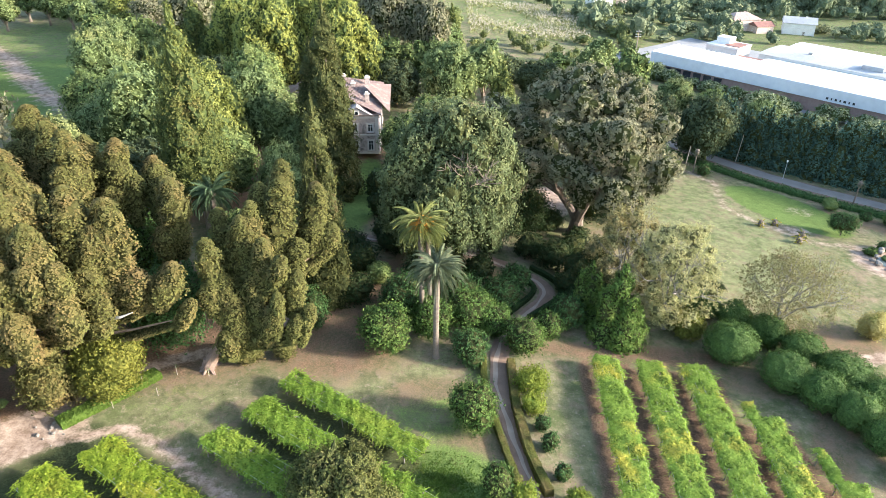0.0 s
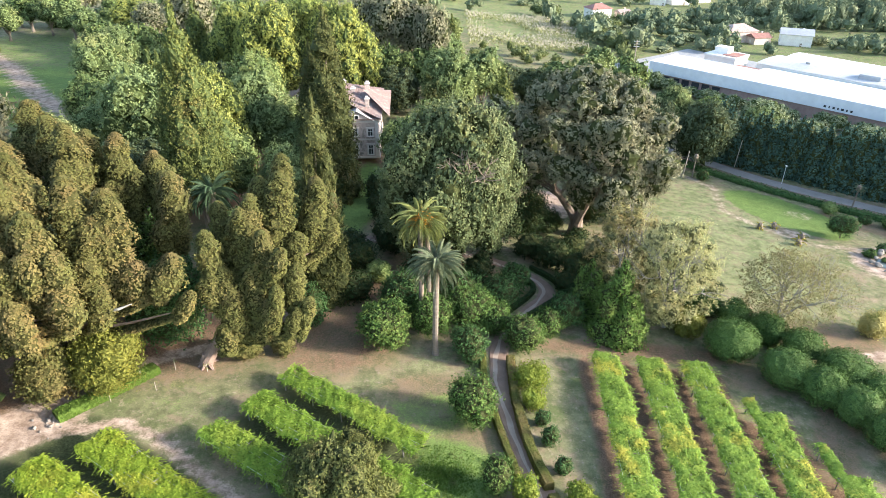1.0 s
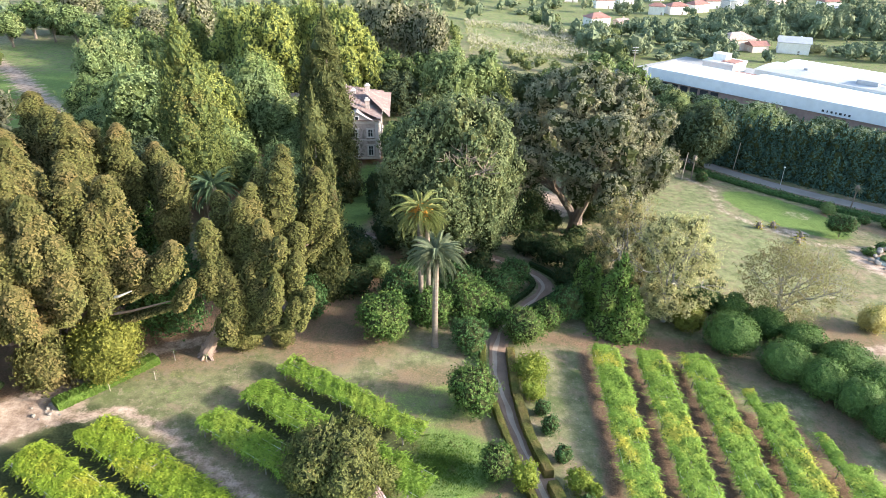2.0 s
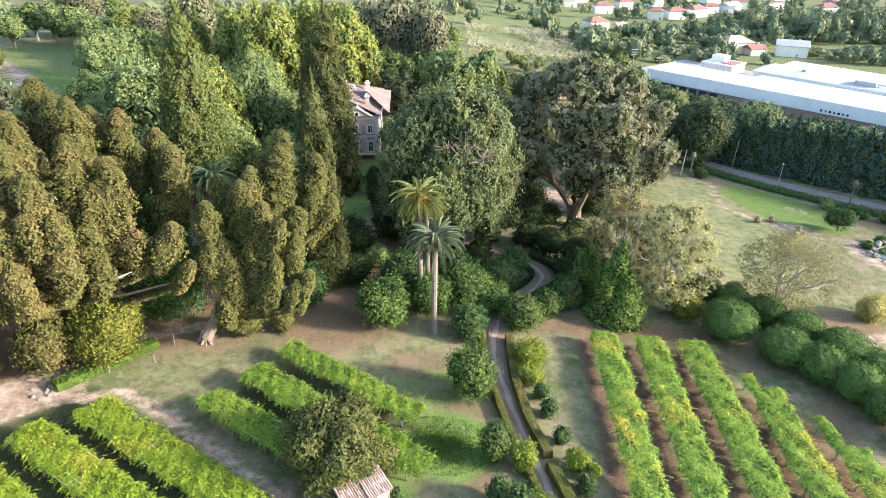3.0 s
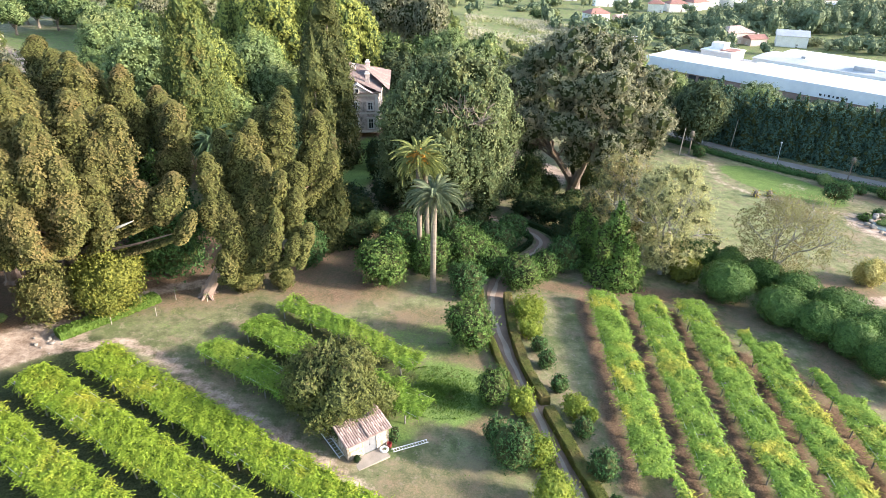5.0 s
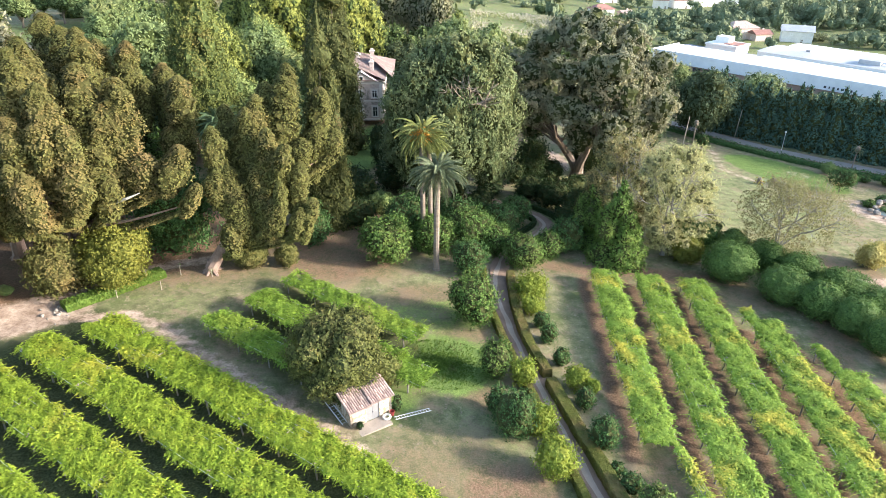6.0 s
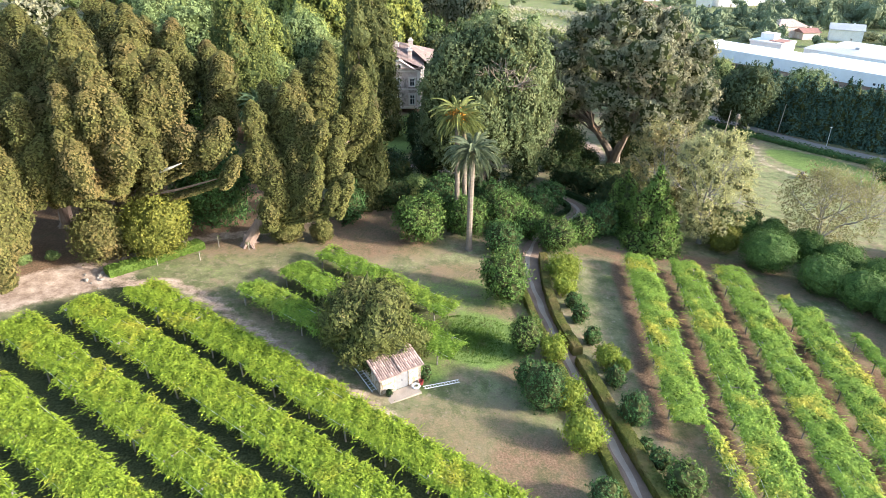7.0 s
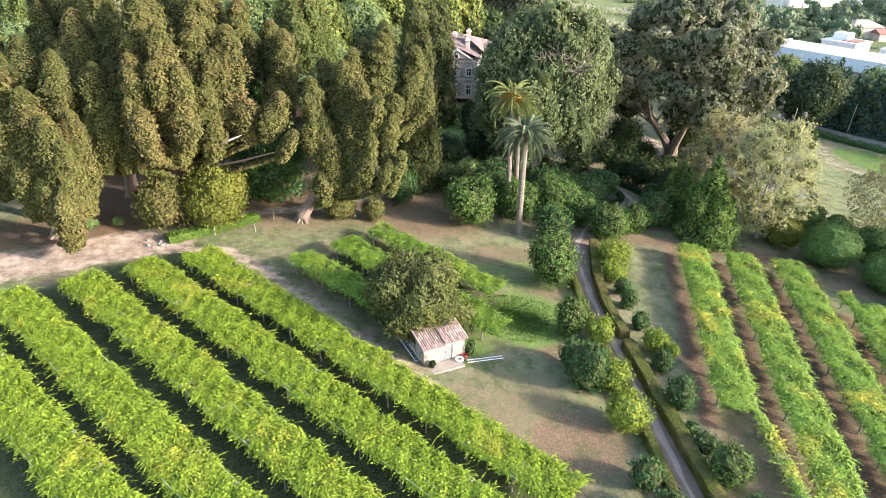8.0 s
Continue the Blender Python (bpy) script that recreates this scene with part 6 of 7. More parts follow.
def mansion():
    """The granite manor: two storeys, string courses, pediment with a round opening, hipped tile roof and chimneys."""
    z0 = -1.6
    root = thing("mansion", "granite manor house with white windows and a faded tile roof", "mansion", pose(-26.2, 153.2, z0, 0, 0, 3))
    w, d, h = 22.0, 26.0, 9.6
    part("wall", Geo().box((0, d / 2, 0), (w, d, h)), STONE, root)
    for z, e in ((0, 0.22), (4.7, 0.16), (9.1, 0.34)):
        part("string_course", Geo().box((0, d / 2, z), (w + 2 * e, d + 2 * e, 0.5 if z != 4.7 else 0.3)), STONE_L, root)
    for x in (-10.6, -3.5, 3.4, 10.6):
        part("pilaster", Geo().box((x, -0.08, 0.5), (0.8, 0.36, 8.6)), STONE_L, root)
    for z, wh in ((0.9, 2.6), (5.6, 2.0)):
        for x in (-9.0, -5.3, -1.7, 1.7, 5.3, 9.0):
            win = window(root, x, -0.06, z, 1.35, wh, 0, bars=1)
            part("lintel", Geo().box((0, 0.0, wh), (2.1, 0.24, 0.32)), STONE_L, win)
            for sx in (-0.85, 0.85):
                part("jamb", Geo().box((sx, 0.0, -0.1), (0.28, 0.2, wh + 0.1)), STONE_L, win)
        for y in (4, 9, 14, 19):
            window(root, w / 2 + 0.05, y, z, 1.3, wh, 90, bars=1)
    ped = Geo()
    a, b, zt = 2.2, 9.6, 9.6
    ped.add([(a, -0.5, zt), (b, -0.5, zt), ((a + b) / 2, -0.5, zt + 2.3), (a, 4.5, zt), (b, 4.5, zt), ((a + b) / 2, 4.5, zt + 2.3)], [(0, 1, 4, 3), (1, 2, 5, 4), (2, 0, 3, 5)])
    ped.add([(a, -0.5, zt), (b, -0.5, zt), ((a + b) / 2, -0.5, zt + 2.3)], [(0, 1, 2)])
    part("pediment", ped, STONE, root)
    rim = Geo()
    for s in (-1, 1):
        m0 = np.array(((a + b) / 2, -0.55, zt + 2.5))
        e0 = np.array(((a + b) / 2 + s * (b - a) * 0.55, -0.55, zt + 0.1))
        rim.tube([m0, e0], (0.22, 0.22), 4)
    part("pediment_moulding", rim, STONE_L, root)
    window(root, (a + b) / 2, -0.56, zt + 0.35, 1.0, 1.1, 0, bars=0)
    g = prism(Geo(), 0, d / 2, h + 0.55, d, w, 3.6, 0.8, 0, 7.0)
    v = g.v[0] - np.array((0, d / 2, 0))
    g.v[0] = np.c_[-v[:, 1], v[:, 0], v[:, 2]] + np.array((0, d / 2, 0))
    roof = part("roof", g, MANOR_T, root)
    for k in range(28):
        y = -0.2 + k * 0.98
        for s in (-1, 1):
            inset = max(0, 7 - min(y + 0.8, d + 0.8 - y)) / 7
            top = 0.35 + (11.2 * inset if inset > 0 else 0)
            p0, p1 = np.array((s * 11.2, y, h + 0.62)), np.array((s * min(top, 10.8), y, h + 0.62 + 3.6 * (1 - min(top, 10.8) / 11.3)))
            part("tile_rib", Geo().tube([p0, p1], (0.14, 0.14), 5), MANOR_T, roof)
    for x, y, s in ((-3.5, 8, 1.2), (4.2, 15, 1.0), (7.6, 20, 1.1), (8.2, 5.6, 1.0), (1.2, 22, 1.2), (-6, 18, 1.2)):
        ch = part("chimney", Geo().box((x, y, h + 1.0), (s, s, 2.6)), STONE, roof)
        part("chimney_cap", Geo().box((x, y, h + 3.6), (s + 0.35, s + 0.35, 0.22)).box((x, y, h + 3.82), (s * 0.7, s * 0.7, 0.5)), STONE_L, ch)
    return root


mansion()
wing = thing("stone_wing", "low granite wing with a grey tile roof beside the manor", "building", pose(-42, 172, -3.4, 0, 0, 3))
part("wall", Geo().box((0, 0, 0), (12, 9, 6.4)), STONE, wing)
part("roof", prism(Geo(), 0, 0, 6.5, 12, 9, 2.2, 0.5, 0, 3.0), ROOF_G, wing)
part("chimney", Geo().box((3, 0, 7.5), (0.9, 0.9, 2.4)), STONE_L, wing)

pav = thing("garden_pavilion", "small round stone garden tower with a pink tile cap", "pavilion", pose(-51.4, 118.4, gz(-51.4, 118.4)) @ Matrix.Scale(1.15, 4))
a8 = np.linspace(0, 2 * np.pi, 9)[:8] + 0.39
ring = lambda rad, z: np.c_[rad * np.cos(a8), rad * np.sin(a8), np.full(8, z)]


def rings(levels):
    g = Geo()
    for (r0, z0), (r1, z1) in zip(levels[:-1], levels[1:]):
        i = np.arange(8)
        g.add(np.vstack([ring(r0, z0), ring(r1, z1)]), np.stack([i, (i + 1) % 8, (i + 1) % 8 + 8, i + 8], 1))
    return g


part("wall", rings([(1.7, 0), (1.6, 3.6), (1.75, 3.6), (1.75, 3.9)]), STONE, pav)
part("roof", rings([(2.1, 3.9), (1.9, 4.15), (1.0, 4.9), (0.12, 5.6)]), surf_mat("pink_tile", (0.55, 0.22, 0.18), (0.66, 0.32, 0.27), 1.5, 0.8, 0.4), pav)
part("finial", Geo().tube([(0, 0, 5.5), (0, 0, 6.0)], (0.12, 0.05), 6), STONE_L, pav)
part("doorway", Geo().box((0.5, -1.58, 0), (0.9, 0.16, 2.0)), DARK, pav)


# factory halls beyond the lane
def hall(name, label, x0, y0, rz, w, d, h, wall, roof, barrel=0.0, fascia=0.0, bays=0, vents=0):
    """A long industrial hall; its front left corner is at (x0, y0)."""
    root = thing(name, label, "factory", pose(x0, y0, -15.6, 0, 0, rz), "factory halls")
    part("wall", Geo().box((w / 2, d / 2, 0), (w, d, h)), wall, root)
    g = Geo()
    n = 12
    yy = np.linspace(-0.4, d + 0.4, n)
    zz = h + 0.1 + barrel * np.sin(np.linspace(0, np.pi, n))
    v = np.vstack([np.c_[np.full(n, -0.4), yy, zz], np.c_[np.full(n, w + 0.4), yy, zz]])
    i = np.arange(n - 1)
    g.add(v, np.stack([i, i + n, i + n + 1, i + 1], 1))
    g.add(v[:n], np.stack([np.zeros(n - 2, int), np.arange(1, n - 1), np.arange(2, n)], 1))
    g.add(v[n:], np.stack([np.zeros(n - 2, int), np.arange(1, n - 1), np.arange(2, n)], 1))
    rf = part("roof", g, roof, root)
    if fascia:
        part("fascia", Geo().box((w / 2, -0.5, h - fascia + 0.6), (w + 1.4, 0.6, fascia)).box((-0.5, d / 2, h - fascia + 0.6), (0.4, d + 1, fascia)), ROOF_W, root, "white sheet fascia")
    for k in range(bays):
        part("bay_opening", Geo().box((3 + k * 4.4, -0.06, 0.2), (3.2, 0.2, h - fascia - 0.2)), DARK, root)
    for k in range(max(0, int(w / 7) if barrel or fascia else 0)):
        part("roof_seam", Geo().tube(np.c_[np.full(n, 4 + k * 7.0), yy, zz + 0.05], np.full(n, 0.05), 4), roof, rf)
    for k in range(vents):
        part("roof_vent", Geo().box(((k + 0.6) * w / (vents + 0.5), d * 0.55, h), (1.6, 1.2, 1.4)), ROOF_G, root)
    return root


ang = math.degrees(math.atan2(213.4 - 278.6, 146.7 - 87.9))
ux, uy = math.cos(radians(ang)), math.sin(radians(ang))
vx, vy = -uy, ux
HX, HY = 87.9, 278.6


def hpos(u, v):
    return HX + u * ux + v * vx, HY + u * uy + v * vy


hall("factory_hall", "long low factory hall with white sheet roof and fascia over brick", *hpos(0, 0), ang, 170, 20, 9.4, BRICK, ROOF_W, 0.6, 4.5, 7)
hall("factory_hall", "factory hall with a white curved sheet roof", *hpos(34, 20.6), ang, 82, 14, 7.4, PLASTER, ROOF_W, 0.9)
hall("factory_hall", "low factory hall with grey fibre-cement roof", *hpos(28, 35.4), ang, 120, 22, 8.6, PLASTER, ROOF_G, 0.5, 0, 0, 4)
hall("factory_hall", "long factory hall with a pale curved roof", *hpos(30, 58.8), ang, 100, 16, 7.6, PLASTER, ROOF_W, 0.6)
off = thing("factory_office", "small white flat-roofed factory office", "building", pose(*hpos(14, 36), -15.6, 0, 0, ang), "factory halls")
part("wall", Geo().box((0, 0, 0), (14, 12, 9.4)), PLASTER, off)
part("parapet", Geo().box((0, 0, 9.4), (14.6, 12.6, 0.7)), PAINT_W, off)
for k in range(4):
    window(off, -5 + 3.4 * k, -6.02, 6.2, 2.2, 1.4)
part("penthouse", Geo().box((-2, 1, 10.1), (6, 5, 2.6)), PLASTER, off)
shed = thing("roof_terrace", "red flat roof beside the factory office", "building", pose(*hpos(27, 26), -15.6, 0, 0, ang), "factory halls")
part("wall", Geo().box((0, 0, 0), (10, 10, 7.2)), PLASTER, shed)
part("roof", Geo().box((0, 0, 7.2), (10.4, 10.4, 0.3)), TILE_R, shed)
sw = np.random.default_rng(95)
for k in range(17):
    again(W8, *hpos(1 + k * 7 + sw.normal(), -8 + sw.normal()), sw.uniform(0, 360), sw.uniform(0.75, 1.15), sw.uniform(0.6, 0.95))
for k, (u, v, a, b, c) in enumerate(((70, 42, 8, 5, 1.6), (96, 46, 5, 5, 2.4), (104, 40, 4, 6, 2.0), (88, 52, 10, 4, 1.2))):
    un = thing("roof_unit", "grey metal air handling unit on the factory roof", "roof unit", pose(*hpos(u, v), -15.6 + 9.0, 0, 0, ang), "roof units")
    part("casing", Geo().box((0, 0, 0), (a, b, c), taper=0.94), ALU if k % 2 else ROOF_G, un)
    part("duct", Geo().tube([(a * 0.5, 0, c * 0.5), (a * 0.5 + 3, 0, c * 0.5), (a * 0.5 + 3.4, 0, 0)], (0.35, 0.35, 0.35), 6), ALU, un)
part("balcony", Geo().box((0, -7.2, 5.4), (13, 2.4, 0.25)).box((0, -8.3, 5.65), (13, 0.12, 1.0)), PLASTER, off, "white balcony with a parapet")
part("awning", Geo().box((3.4, 0, 10.1), (6.6, 8, 0.2)), TILE_R, off, "reddish roof awning")
for k in range(4):
    part("column", Geo().box((-6 + 4 * k, -8.2, 0), (0.4, 0.4, 5.4)), PAINT_W, off)
sign = thing("factory_sign", "dark unreadable lettering as bars on the white fascia", "sign", pose(*hpos(70, 0), -15.6, 0, 0, ang))
for k, wd in enumerate((1.0, 0.5, 0.9, 0.6, 1.1, 0.6, 0.9)):
    part("bar", Geo().box((k * 1.45, -0.84, 6.2), (wd * 0.8, 0.06, 0.75)), DARK, sign)
for k in range(9):
    u = 4 + k * 3.1
    cx, cy = hpos(-7 - 2.0 * (k % 3), 4 + 3.2 * (k // 3))
    car = thing("car", ("white", "dark blue", "silver")[k % 3] + " car parked at the factory's end", "car", pose(cx, cy, gz(cx, cy), 0, 0, ang + 90), "parked cars")
    cm = (PAINT_W, DARK, ALU)[k % 3]
    part("body", Geo().box((0, 0, 0.35), (1.75, 4.2, 0.55), taper=0.96), cm, car)
    part("cabin", Geo().box((0, 0.2, 0.9), (1.6, 2.3, 0.55), taper=0.8), GLASS, car)
    for sx in (-0.8, 0.8):
        for sy in (-1.3, 1.3):
            part("wheel", Geo().tube([(sx - 0.1, sy, 0.32), (sx + 0.1, sy, 0.32)], (0.32, 0.32), 10), DARK, car)


yard = Geo()
us, vs = np.linspace(-30, 172, 60), np.linspace(-5, 84, 30)
U, Vv = np.meshgrid(us, vs)
YX, YY = HX + U * ux + Vv * vx, HY + U * uy + Vv * vy
i, j = np.meshgrid(np.arange(29), np.arange(59), indexing="ij")
i, j = i.ravel(), j.ravel()
yard.add(np.stack([YX, YY, ground_z(YX, YY) + 0.12], -1).reshape(-1, 3), np.stack([i * 60 + j, i * 60 + j + 1, (i + 1) * 60 + j + 1, (i + 1) * 60 + j], 1))
tagged(part("factory_yard", yard, surf_mat("yard_asphalt", (0.24, 0.24, 0.24), (0.33, 0.33, 0.33), 0.1, 0.9, 0.1), smooth=True), "grey paved yard round the factory halls", "pavement", kind="structure")


# ---- hut with its ladders ----
HUT = pose(-8.4, 40.3, gz(-6.5, 41.6) - 0.05, 0, 0, math.degrees(math.atan2(2.7, 3.8)))
HUTSTONE = surf_mat("rubble_hut_wall", (0.50, 0.43, 0.34), (0.68, 0.62, 0.53), 1.4, 0.9, 0.8, 3.0, cc=(0.33, 0.26, 0.17), patch=2.2, at=(0.48, 0.56))
hut = thing("stone_hut", "small whitewashed stone hut with faded clay tiles and grey door", "hut", HUT)
hw, hd, hh = 4.66, 4.4, 2.25
wall = Geo()
wall.box((0.9, 0.15, 0), (1.8, 0.3, hh)).box((3.95, 0.15, 0), (1.42, 0.3, hh)).box((2.52, 0.15, 1.95), (1.45, 0.3, hh - 1.95))
wall.box((0.15, hd / 2, 0), (0.3, hd, hh)).box((hw - 0.15, hd / 2, 0), (0.3, hd, hh)).box((hw / 2, hd - 0.15, 0), (hw, 0.3, hh))
part("wall", wall, HUTSTONE, hut, "patchy whitewashed rubble wall")
gb = Geo()
for x in (0.0, 0.3, hw - 0.3, hw):
    gb.add([(x, 0, hh), (x, hd, hh), (x, hd * 0.55, hh + 0.62)], [(0, 1, 2)])
part("gable", gb, HUTSTONE, hut)
dr = part("door", Geo().box((2.16, 0.12, 0.02), (0.7, 0.07, 1.9)).box((2.88, 0.12, 0.02), (0.7, 0.07, 1.9)), DOORGREY, hut, "pale grey double door")
part("lock", Geo().box((2.5, 0.06, 0.95), (0.08, 0.06, 0.14)), DARK, dr)
hr = np.random.default_rng(81)
for k, (xa, xb, dz) in enumerate(((-0.25, 2.25, 0.0), (2.2, hw + 0.22, 0.16))):
    slab = Geo()
    y0, y1, y2, z0, z1 = -0.35, hd * 0.55, hd + 0.3, hh - 0.06 + dz, hh + 0.66 + dz
    slab.add([(xa, y0, z0), (xb, y0, z0), (xb, y1, z1), (xa, y1, z1), (xb, y2, z0), (xa, y2, z0), (xa, y0, z0 - 0.09), (xb, y0, z0 - 0.09), (xb, y1, z1 - 0.09), (xa, y1, z1 - 0.09)], [(0, 1, 2, 3), (3, 2, 4, 5), (0, 6, 7, 1), (1, 7, 8, 2), (0, 3, 9, 6)])
    roof = part("roof", slab, TILE, hut, "faded pink clay tile roof")
    tm = None
    for i in range(int((xb - xa) / 0.24)):
        for j in range(6):
            f0, f1 = j / 6, (j + 1.08) / 6
            p0 = np.array((0, y0 - 0.03 + (y1 - y0) * f0, z0 + 0.02 + (z1 - z0) * f0))
            if tm is None:
                L = np.array((0, (y1 - y0) * (f1 - f0), (z1 - z0) * (f1 - f0)))
                th = np.linspace(0, np.pi, 5)
                tv = np.vstack([np.c_[0.115 * np.cos(th), 0 * th, 0.075 * np.sin(th) + 0.03], np.c_[0.095 * np.cos(th), 0 * th, 0.065 * np.sin(th)] + L])
                q = np.arange(4)
                tm = Geo().add(tv, np.stack([q, q + 1, q + 6, q + 5], 1)).mesh("roof_tile", [TILE])
            part("roof_tile", tm, TILE, roof, m=Matrix.Translation((xa + 0.12 + i * 0.24 + hr.normal() * 0.01, p0[1], p0[2] + hr.normal() * 0.008)) @ pose(0, 0, 0, 0, 0, hr.normal() * 2))
slabm = thing("concrete_slab", "pale worn concrete apron in front of the hut", "slab", HUT)
part("slab", Geo().box((2.1, -0.8, -0.4), (3.6, 1.6, 0.5), taper=0.96), CONCRETE, slabm)


def ladder(label, a, b, rungs, width, mat):
    """A plain ladder from a to b."""
    a, b = np.array(a, float), np.array(b, float)
    d = (b - a) / np.linalg.norm(b - a)
    s = np.cross(d, (0, 0, 1.0))
    s = s / np.linalg.norm(s) * width / 2
    root = thing("ladder", label, "ladder", Matrix.Translation(a))
    for k in (-1, 1):
        part("rail", Geo().tube([k * s, b - a + k * s], (0.045, 0.045), 4), mat, root)
    for k in range(rungs):
        f = (k + 0.5) / rungs
        part("rung", Geo().tube([(b - a) * f - s, (b - a) * f + s], (0.028, 0.028), 4), mat, root)


ladder("white metal ladder lying on the grass beside the hut", (-4.2, 42.0, gz(-4.2, 42) + 0.16), (-0.7, 43.8, gz(-0.7, 43.8) + 0.12), 13, 0.42, PAINT_W)
ladder("grey ladder leaning towards the hut's side wall", (-9.0, 40.7, gz(-9, 40.7) + 0.1), (-11.7, 44.0, gz(-11.7, 44) + 0.7), 11, 0.55, ALU)
ty = thing("tyre", "white painted tyre lying before the hut", "tyre", HUT @ Matrix.Translation((3.75, -0.55, 0.08)))
th = np.linspace(0, 2 * np.pi, 17)
part("ring", Geo().tube(np.c_[0.36 * np.cos(th), 0.36 * np.sin(th), 0.10 + 0 * th], np.full(17, 0.12), 7), PAINT_W, ty)
bk = thing("red_bucket", "dark red bucket beside the hut wall", "bucket", HUT @ Matrix.Translation((4.45, -0.42, 0.0)))
part("body", rings([(0.02, 0), (0.2, 0.0), (0.27, 0.5), (0.25, 0.5), (0.19, 0.06)]), REDBOX, bk)
pl = thing("potted_plant", "dark leafy potted plant before the hut", "plant", HUT @ Matrix.Translation((0.75, -0.5, 0.05)))
part("pot", rings([(0.02, 0), (0.18, 0.0), (0.25, 0.35), (0.2, 0.35)]), DARK, pl)
gp = Geo()
foliage(gp, [((0, 0, 0.55), (0.38, 0.38, 0.35))], hr, 90, 0.18, 0.08, 0.25)
part("leaves", gp, DARKBUSH, pl)
S("low_shrub", "small climbing shrub at the hut's corner", "shrub", -4.1, 43.6, 0.7, 1.7, CAMELLIA, 353, 3, 40, 0.22, lump=0.25)

# ---- poles, lamps, pond, stones, stakes ----
LAMP = thing("street_lamp", "slim grey lamp post beside the lane", "street lamp", pose(90.6, 161.6, gz(90.6, 161.6)), "lamps along the lane")
part("pole", Geo().tube([(0, 0, 0), (0, 0, 5.0)], (0.08, 0.05), 6), ALU, LAMP)
part("lantern", Geo().box((0, 0, 5.0), (0.45, 0.45, 0.25), taper=0.6), PAINT_W, LAMP)
for x, y in ((112, 145), (75.5, 176.5)):
    copy_thing(LAMP, pose(x, y, gz(x, y)))
for x, y, h in ((64, 161.8, 7.5), (82.6, 173.5, 8.0)):
    p = thing("wooden_pole", "pale slender wooden pole beside the lawn", "pole", pose(x, y, gz(x, y), 0, 4, 0))
    part("pole", Geo().tube([(0, 0, -0.2), (0, 0, h)], (0.12, 0.08), 6), BARK_PALE, p)
pp = thing("power_pole", "concrete power pole with cross-arms beyond the hedge", "pole", pose(83, 288, gz(83, 288)))
part("pole", Geo().tube([(0, 0, -0.2), (0, 0, 15.5)], (0.3, 0.18), 6), CONCRETE, pp)
for z in (14.8, 13.6, 12.6):
    part("crossarm", Geo().box((0, 0, z), (2.6, 0.18, 0.18)), ALU, pp)

gw = Geo()
a = np.linspace(0, 2 * np.pi, 40, endpoint=False)
q = np.c_[97 + (9 + 1.4 * np.sin(3 * a)) * np.cos(a), 112 + (6 + np.sin(2 * a + 1)) * np.sin(a)]
zw = gz(90, 112) + 0.25
gw.add(np.vstack([np.c_[q, np.full(40, zw)], [[97, 112, zw]]]), np.stack([np.arange(40), (np.arange(40) + 1) % 40, np.full(40, 40)], 1))
tagged(part("pond_water", gw, WATER), "small grey pond with a stony bank", "water", kind="structure")


def stone_mesh(seed, mat):
    r = np.random.default_rng(seed)
    return Geo().blob((0, 0, 0.25), (0.5, 0.4, 0.32), lumps(r, 0.16, 2.0), nu=8, nv=6).mesh("stone", [mat])


STONES = [stone_mesh(k, ROCK) for k in range(3)]
sr = np.random.default_rng(91)
for k in range(18):
    x, y = -45.2 + sr.normal() * 1.3, 55.6 + sr.normal() * 1.0
    s = sr.uniform(0.15, 0.4) if k > 3 else sr.uniform(0.5, 0.8)
    tagged(part("rock", STONES[k % 3], ROCK, m=pose(x, y, gz(x, y) - 0.05, 0, 0, sr.uniform(0, 360)) @ Matrix.Scale(s, 4)), "pale fieldstone lying beside the dirt track", "rock", "loose stones")
for k in range(34):
    an = k / 34 * 6.283
    x, y = 97 + 10.2 * math.cos(an) + sr.normal() * 0.4, 112 + 7.2 * math.sin(an) + sr.normal() * 0.4
    tagged(part("rock", STONES[k % 3], ROCK, m=pose(x, y, max(gz(x, y), zw) - 0.1, 0, 0, sr.uniform(0, 360)) @ Matrix.Scale(sr.uniform(0.8, 1.8), 4)), "grey stone on the pond's bank", "rock", "stones round the pond")
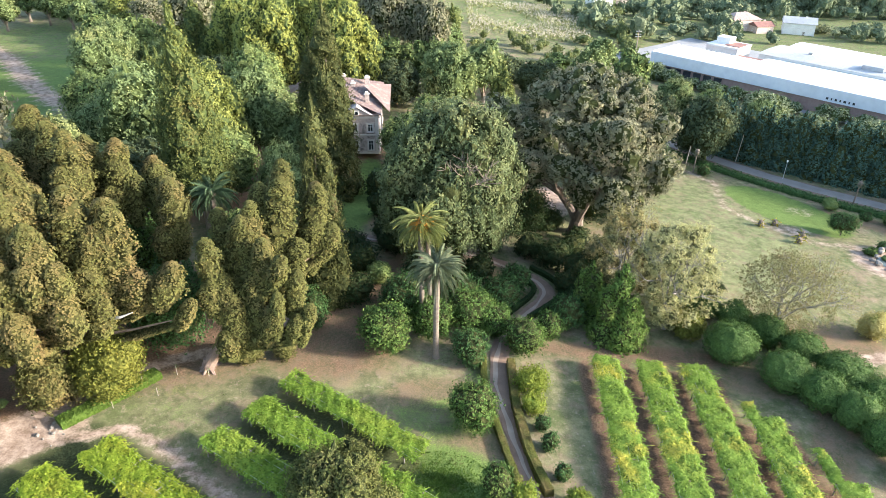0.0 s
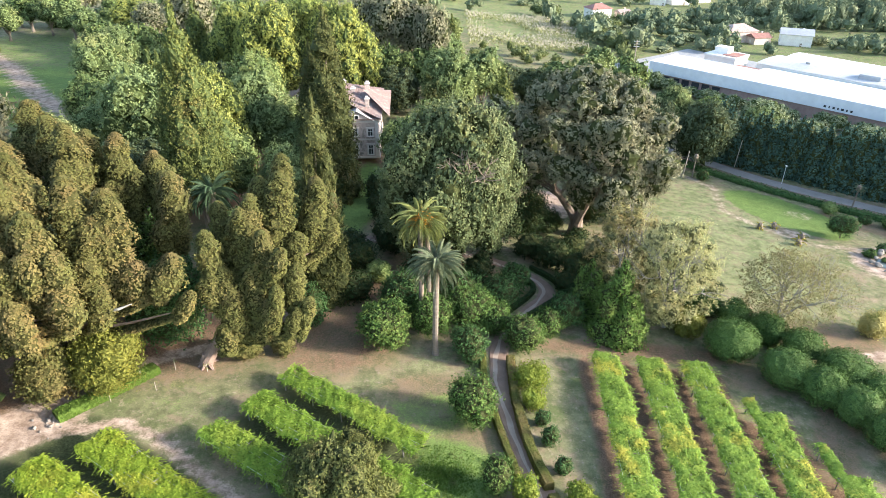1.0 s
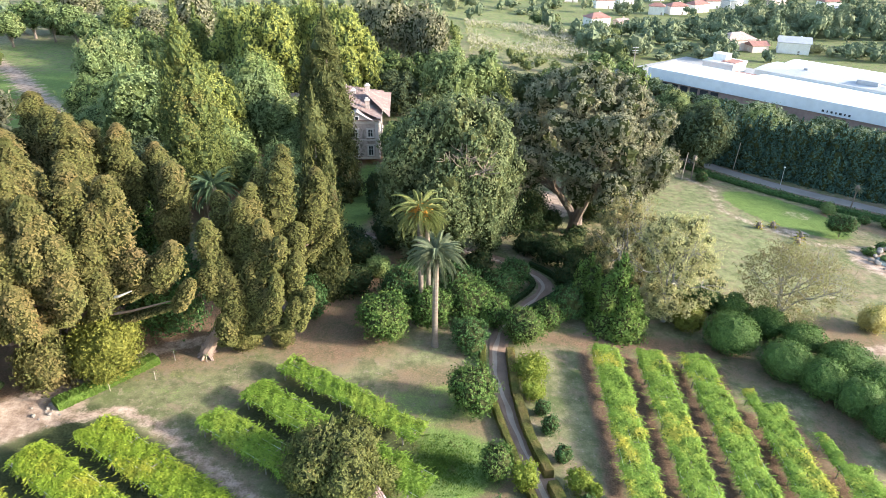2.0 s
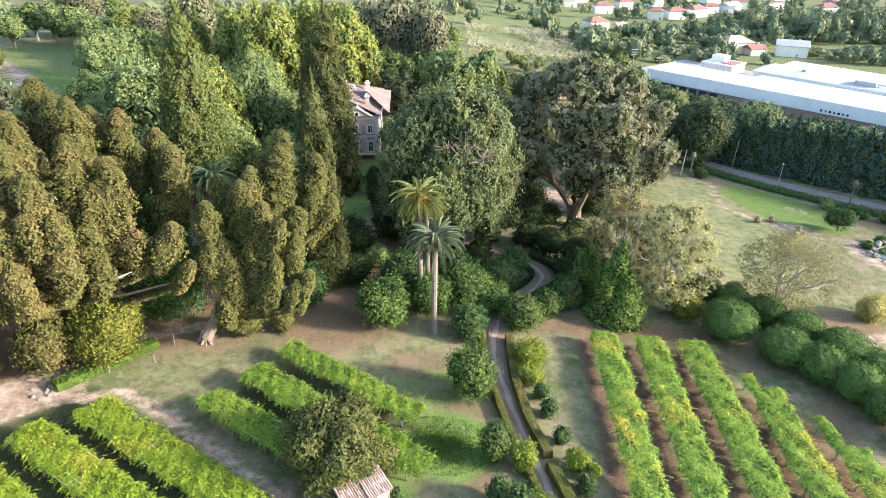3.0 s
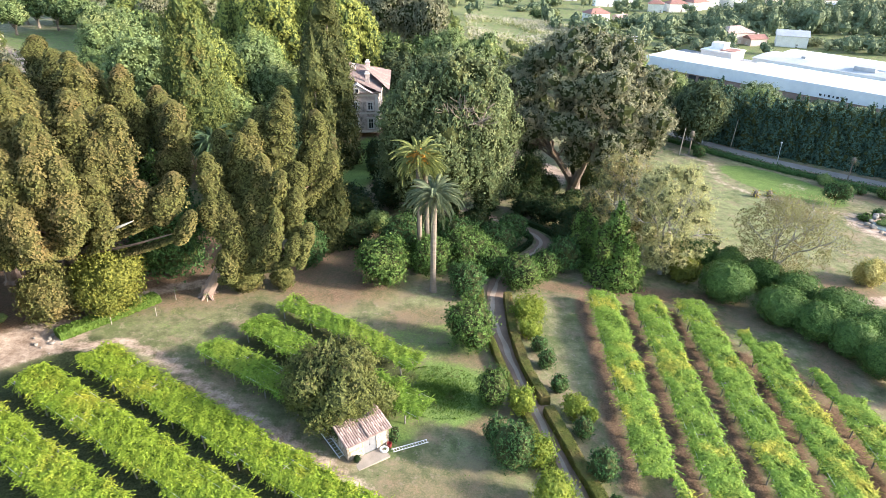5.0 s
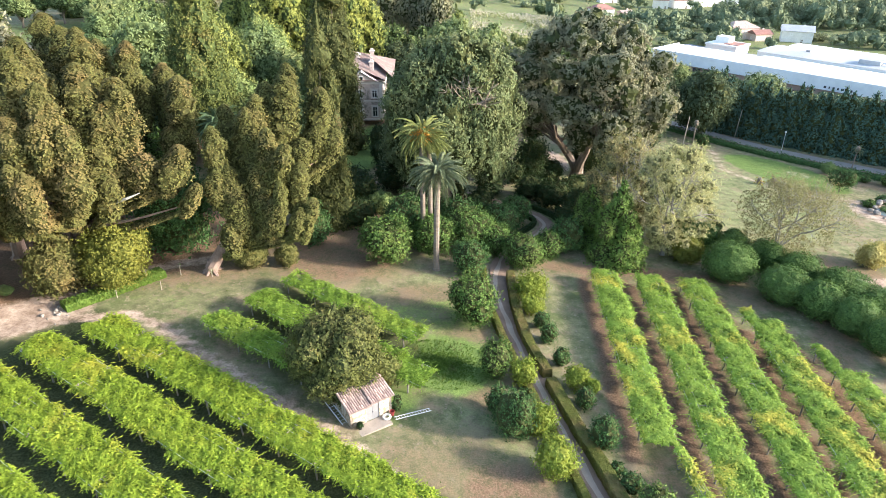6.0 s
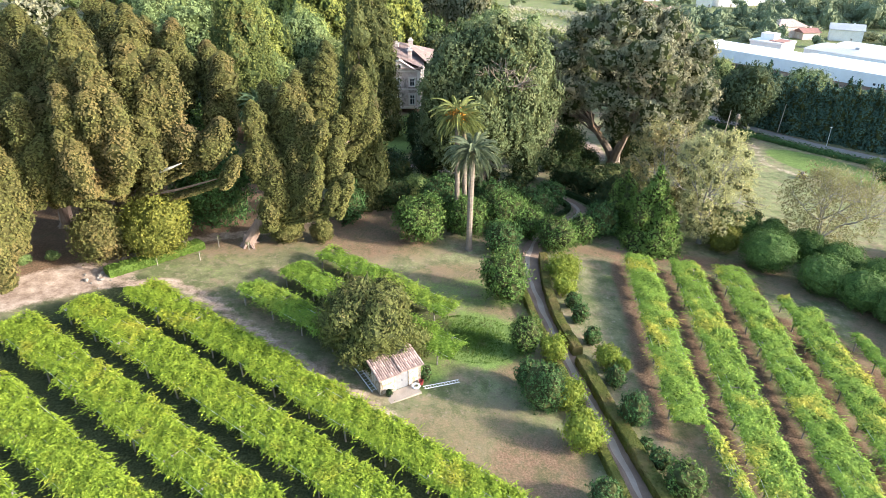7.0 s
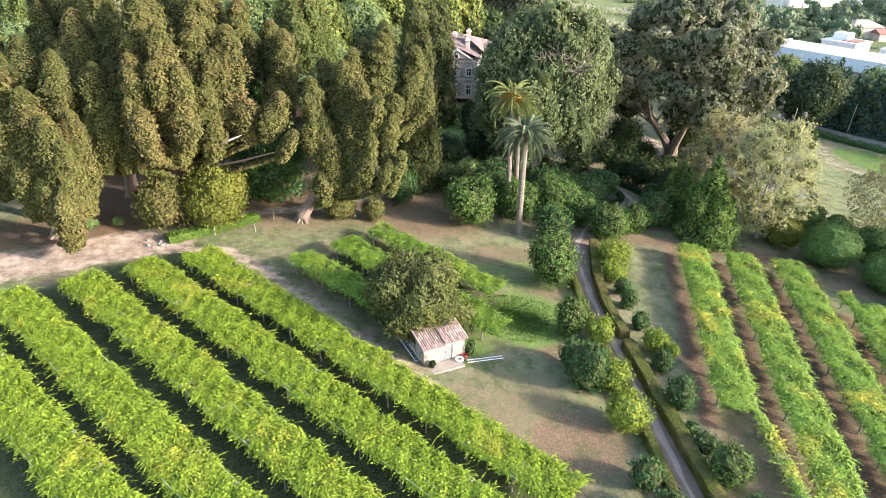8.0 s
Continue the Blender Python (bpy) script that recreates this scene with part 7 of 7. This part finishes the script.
for x, y, h in ((-37.6, 64.2, 1.5), (-35.2, 62.6, 1.3), (-34.2, 66.6, 1.7), (-39.6, 60.0, 1.2), (-30.2, 66.8, 1.2)):
    st = thing("sapling_stake", "thin young sapling tied to a stake", "sapling", pose(x, y, gz(x, y)), "young saplings")
    part("stake", Geo().tube([(0, 0, -0.1), (0.03, 0, h)], (0.05, 0.04), 5), BARK_PALE, st)
    gl = Geo()
    gl.leaves(sr.normal(size=(26, 3)) * np.array((0.22, 0.22, 0.3)) + np.array((0, 0, h * 0.8)), sphere_dirs(sr, 26), 0.2, 0.1, sr)
    part("leaves", gl, BROAD, st)
inv = CY1.matrix_basis.inverted()
part("dead_bough", Geo().tube([inv @ Vector(q) for q in ((-41, 63.4, 14.5), (-38.5, 61.8, 14.6), (-36.2, 61, 15.6), (-34.6, 61, 16.3))], (0.24, 0.2, 0.16, 0.05), 6), STONE_L, CY1, "bleached bare broken bough")

# ---- tufts of grass ----
n = 2600
gx, gy = sr.uniform(-50, 70, n), sr.uniform(16, 100, n)
k = (np.sin(gx * 0.31 + 2) + np.sin(gy * 0.37 + gx * 0.11) + sr.normal(size=n) * 0.7 > 0.3) & (poly_dist(gx, gy, DRIVE) > 2.0) & (poly_dist(gx, gy, TRACK_FARM) > 1.6) & (poly_dist(gx, gy, TRACK_WIDE) > 3.5)
gx, gy = gx[k], gy[k]
g = Geo()
g.leaves(np.c_[gx, gy, ground_z(gx, gy) + 0.06], np.tile([[0, -0.7, 0.7]], (len(gx), 1)), 0.2, 0.08, sr, 0.6, -0.8)
n = 3800
la, lr = sr.uniform(0, 6.283, n), np.minimum(np.abs(sr.normal(size=n)), 1.9)
lx, ly = 0.5 + 2.9 * lr * np.cos(la), 51.8 + 2.4 * lr * np.sin(la)
g.leaves(np.c_[lx, ly, ground_z(lx, ly) + 0.1], np.tile([[0, -0.7, 0.7]], (n, 1)), 0.34, 0.10, sr, 0.6, -0.9)
tagged(part("grass_tufts", g, GRASS_L), "scattered tufts of green and dry grass", "grass", kind="stuff")
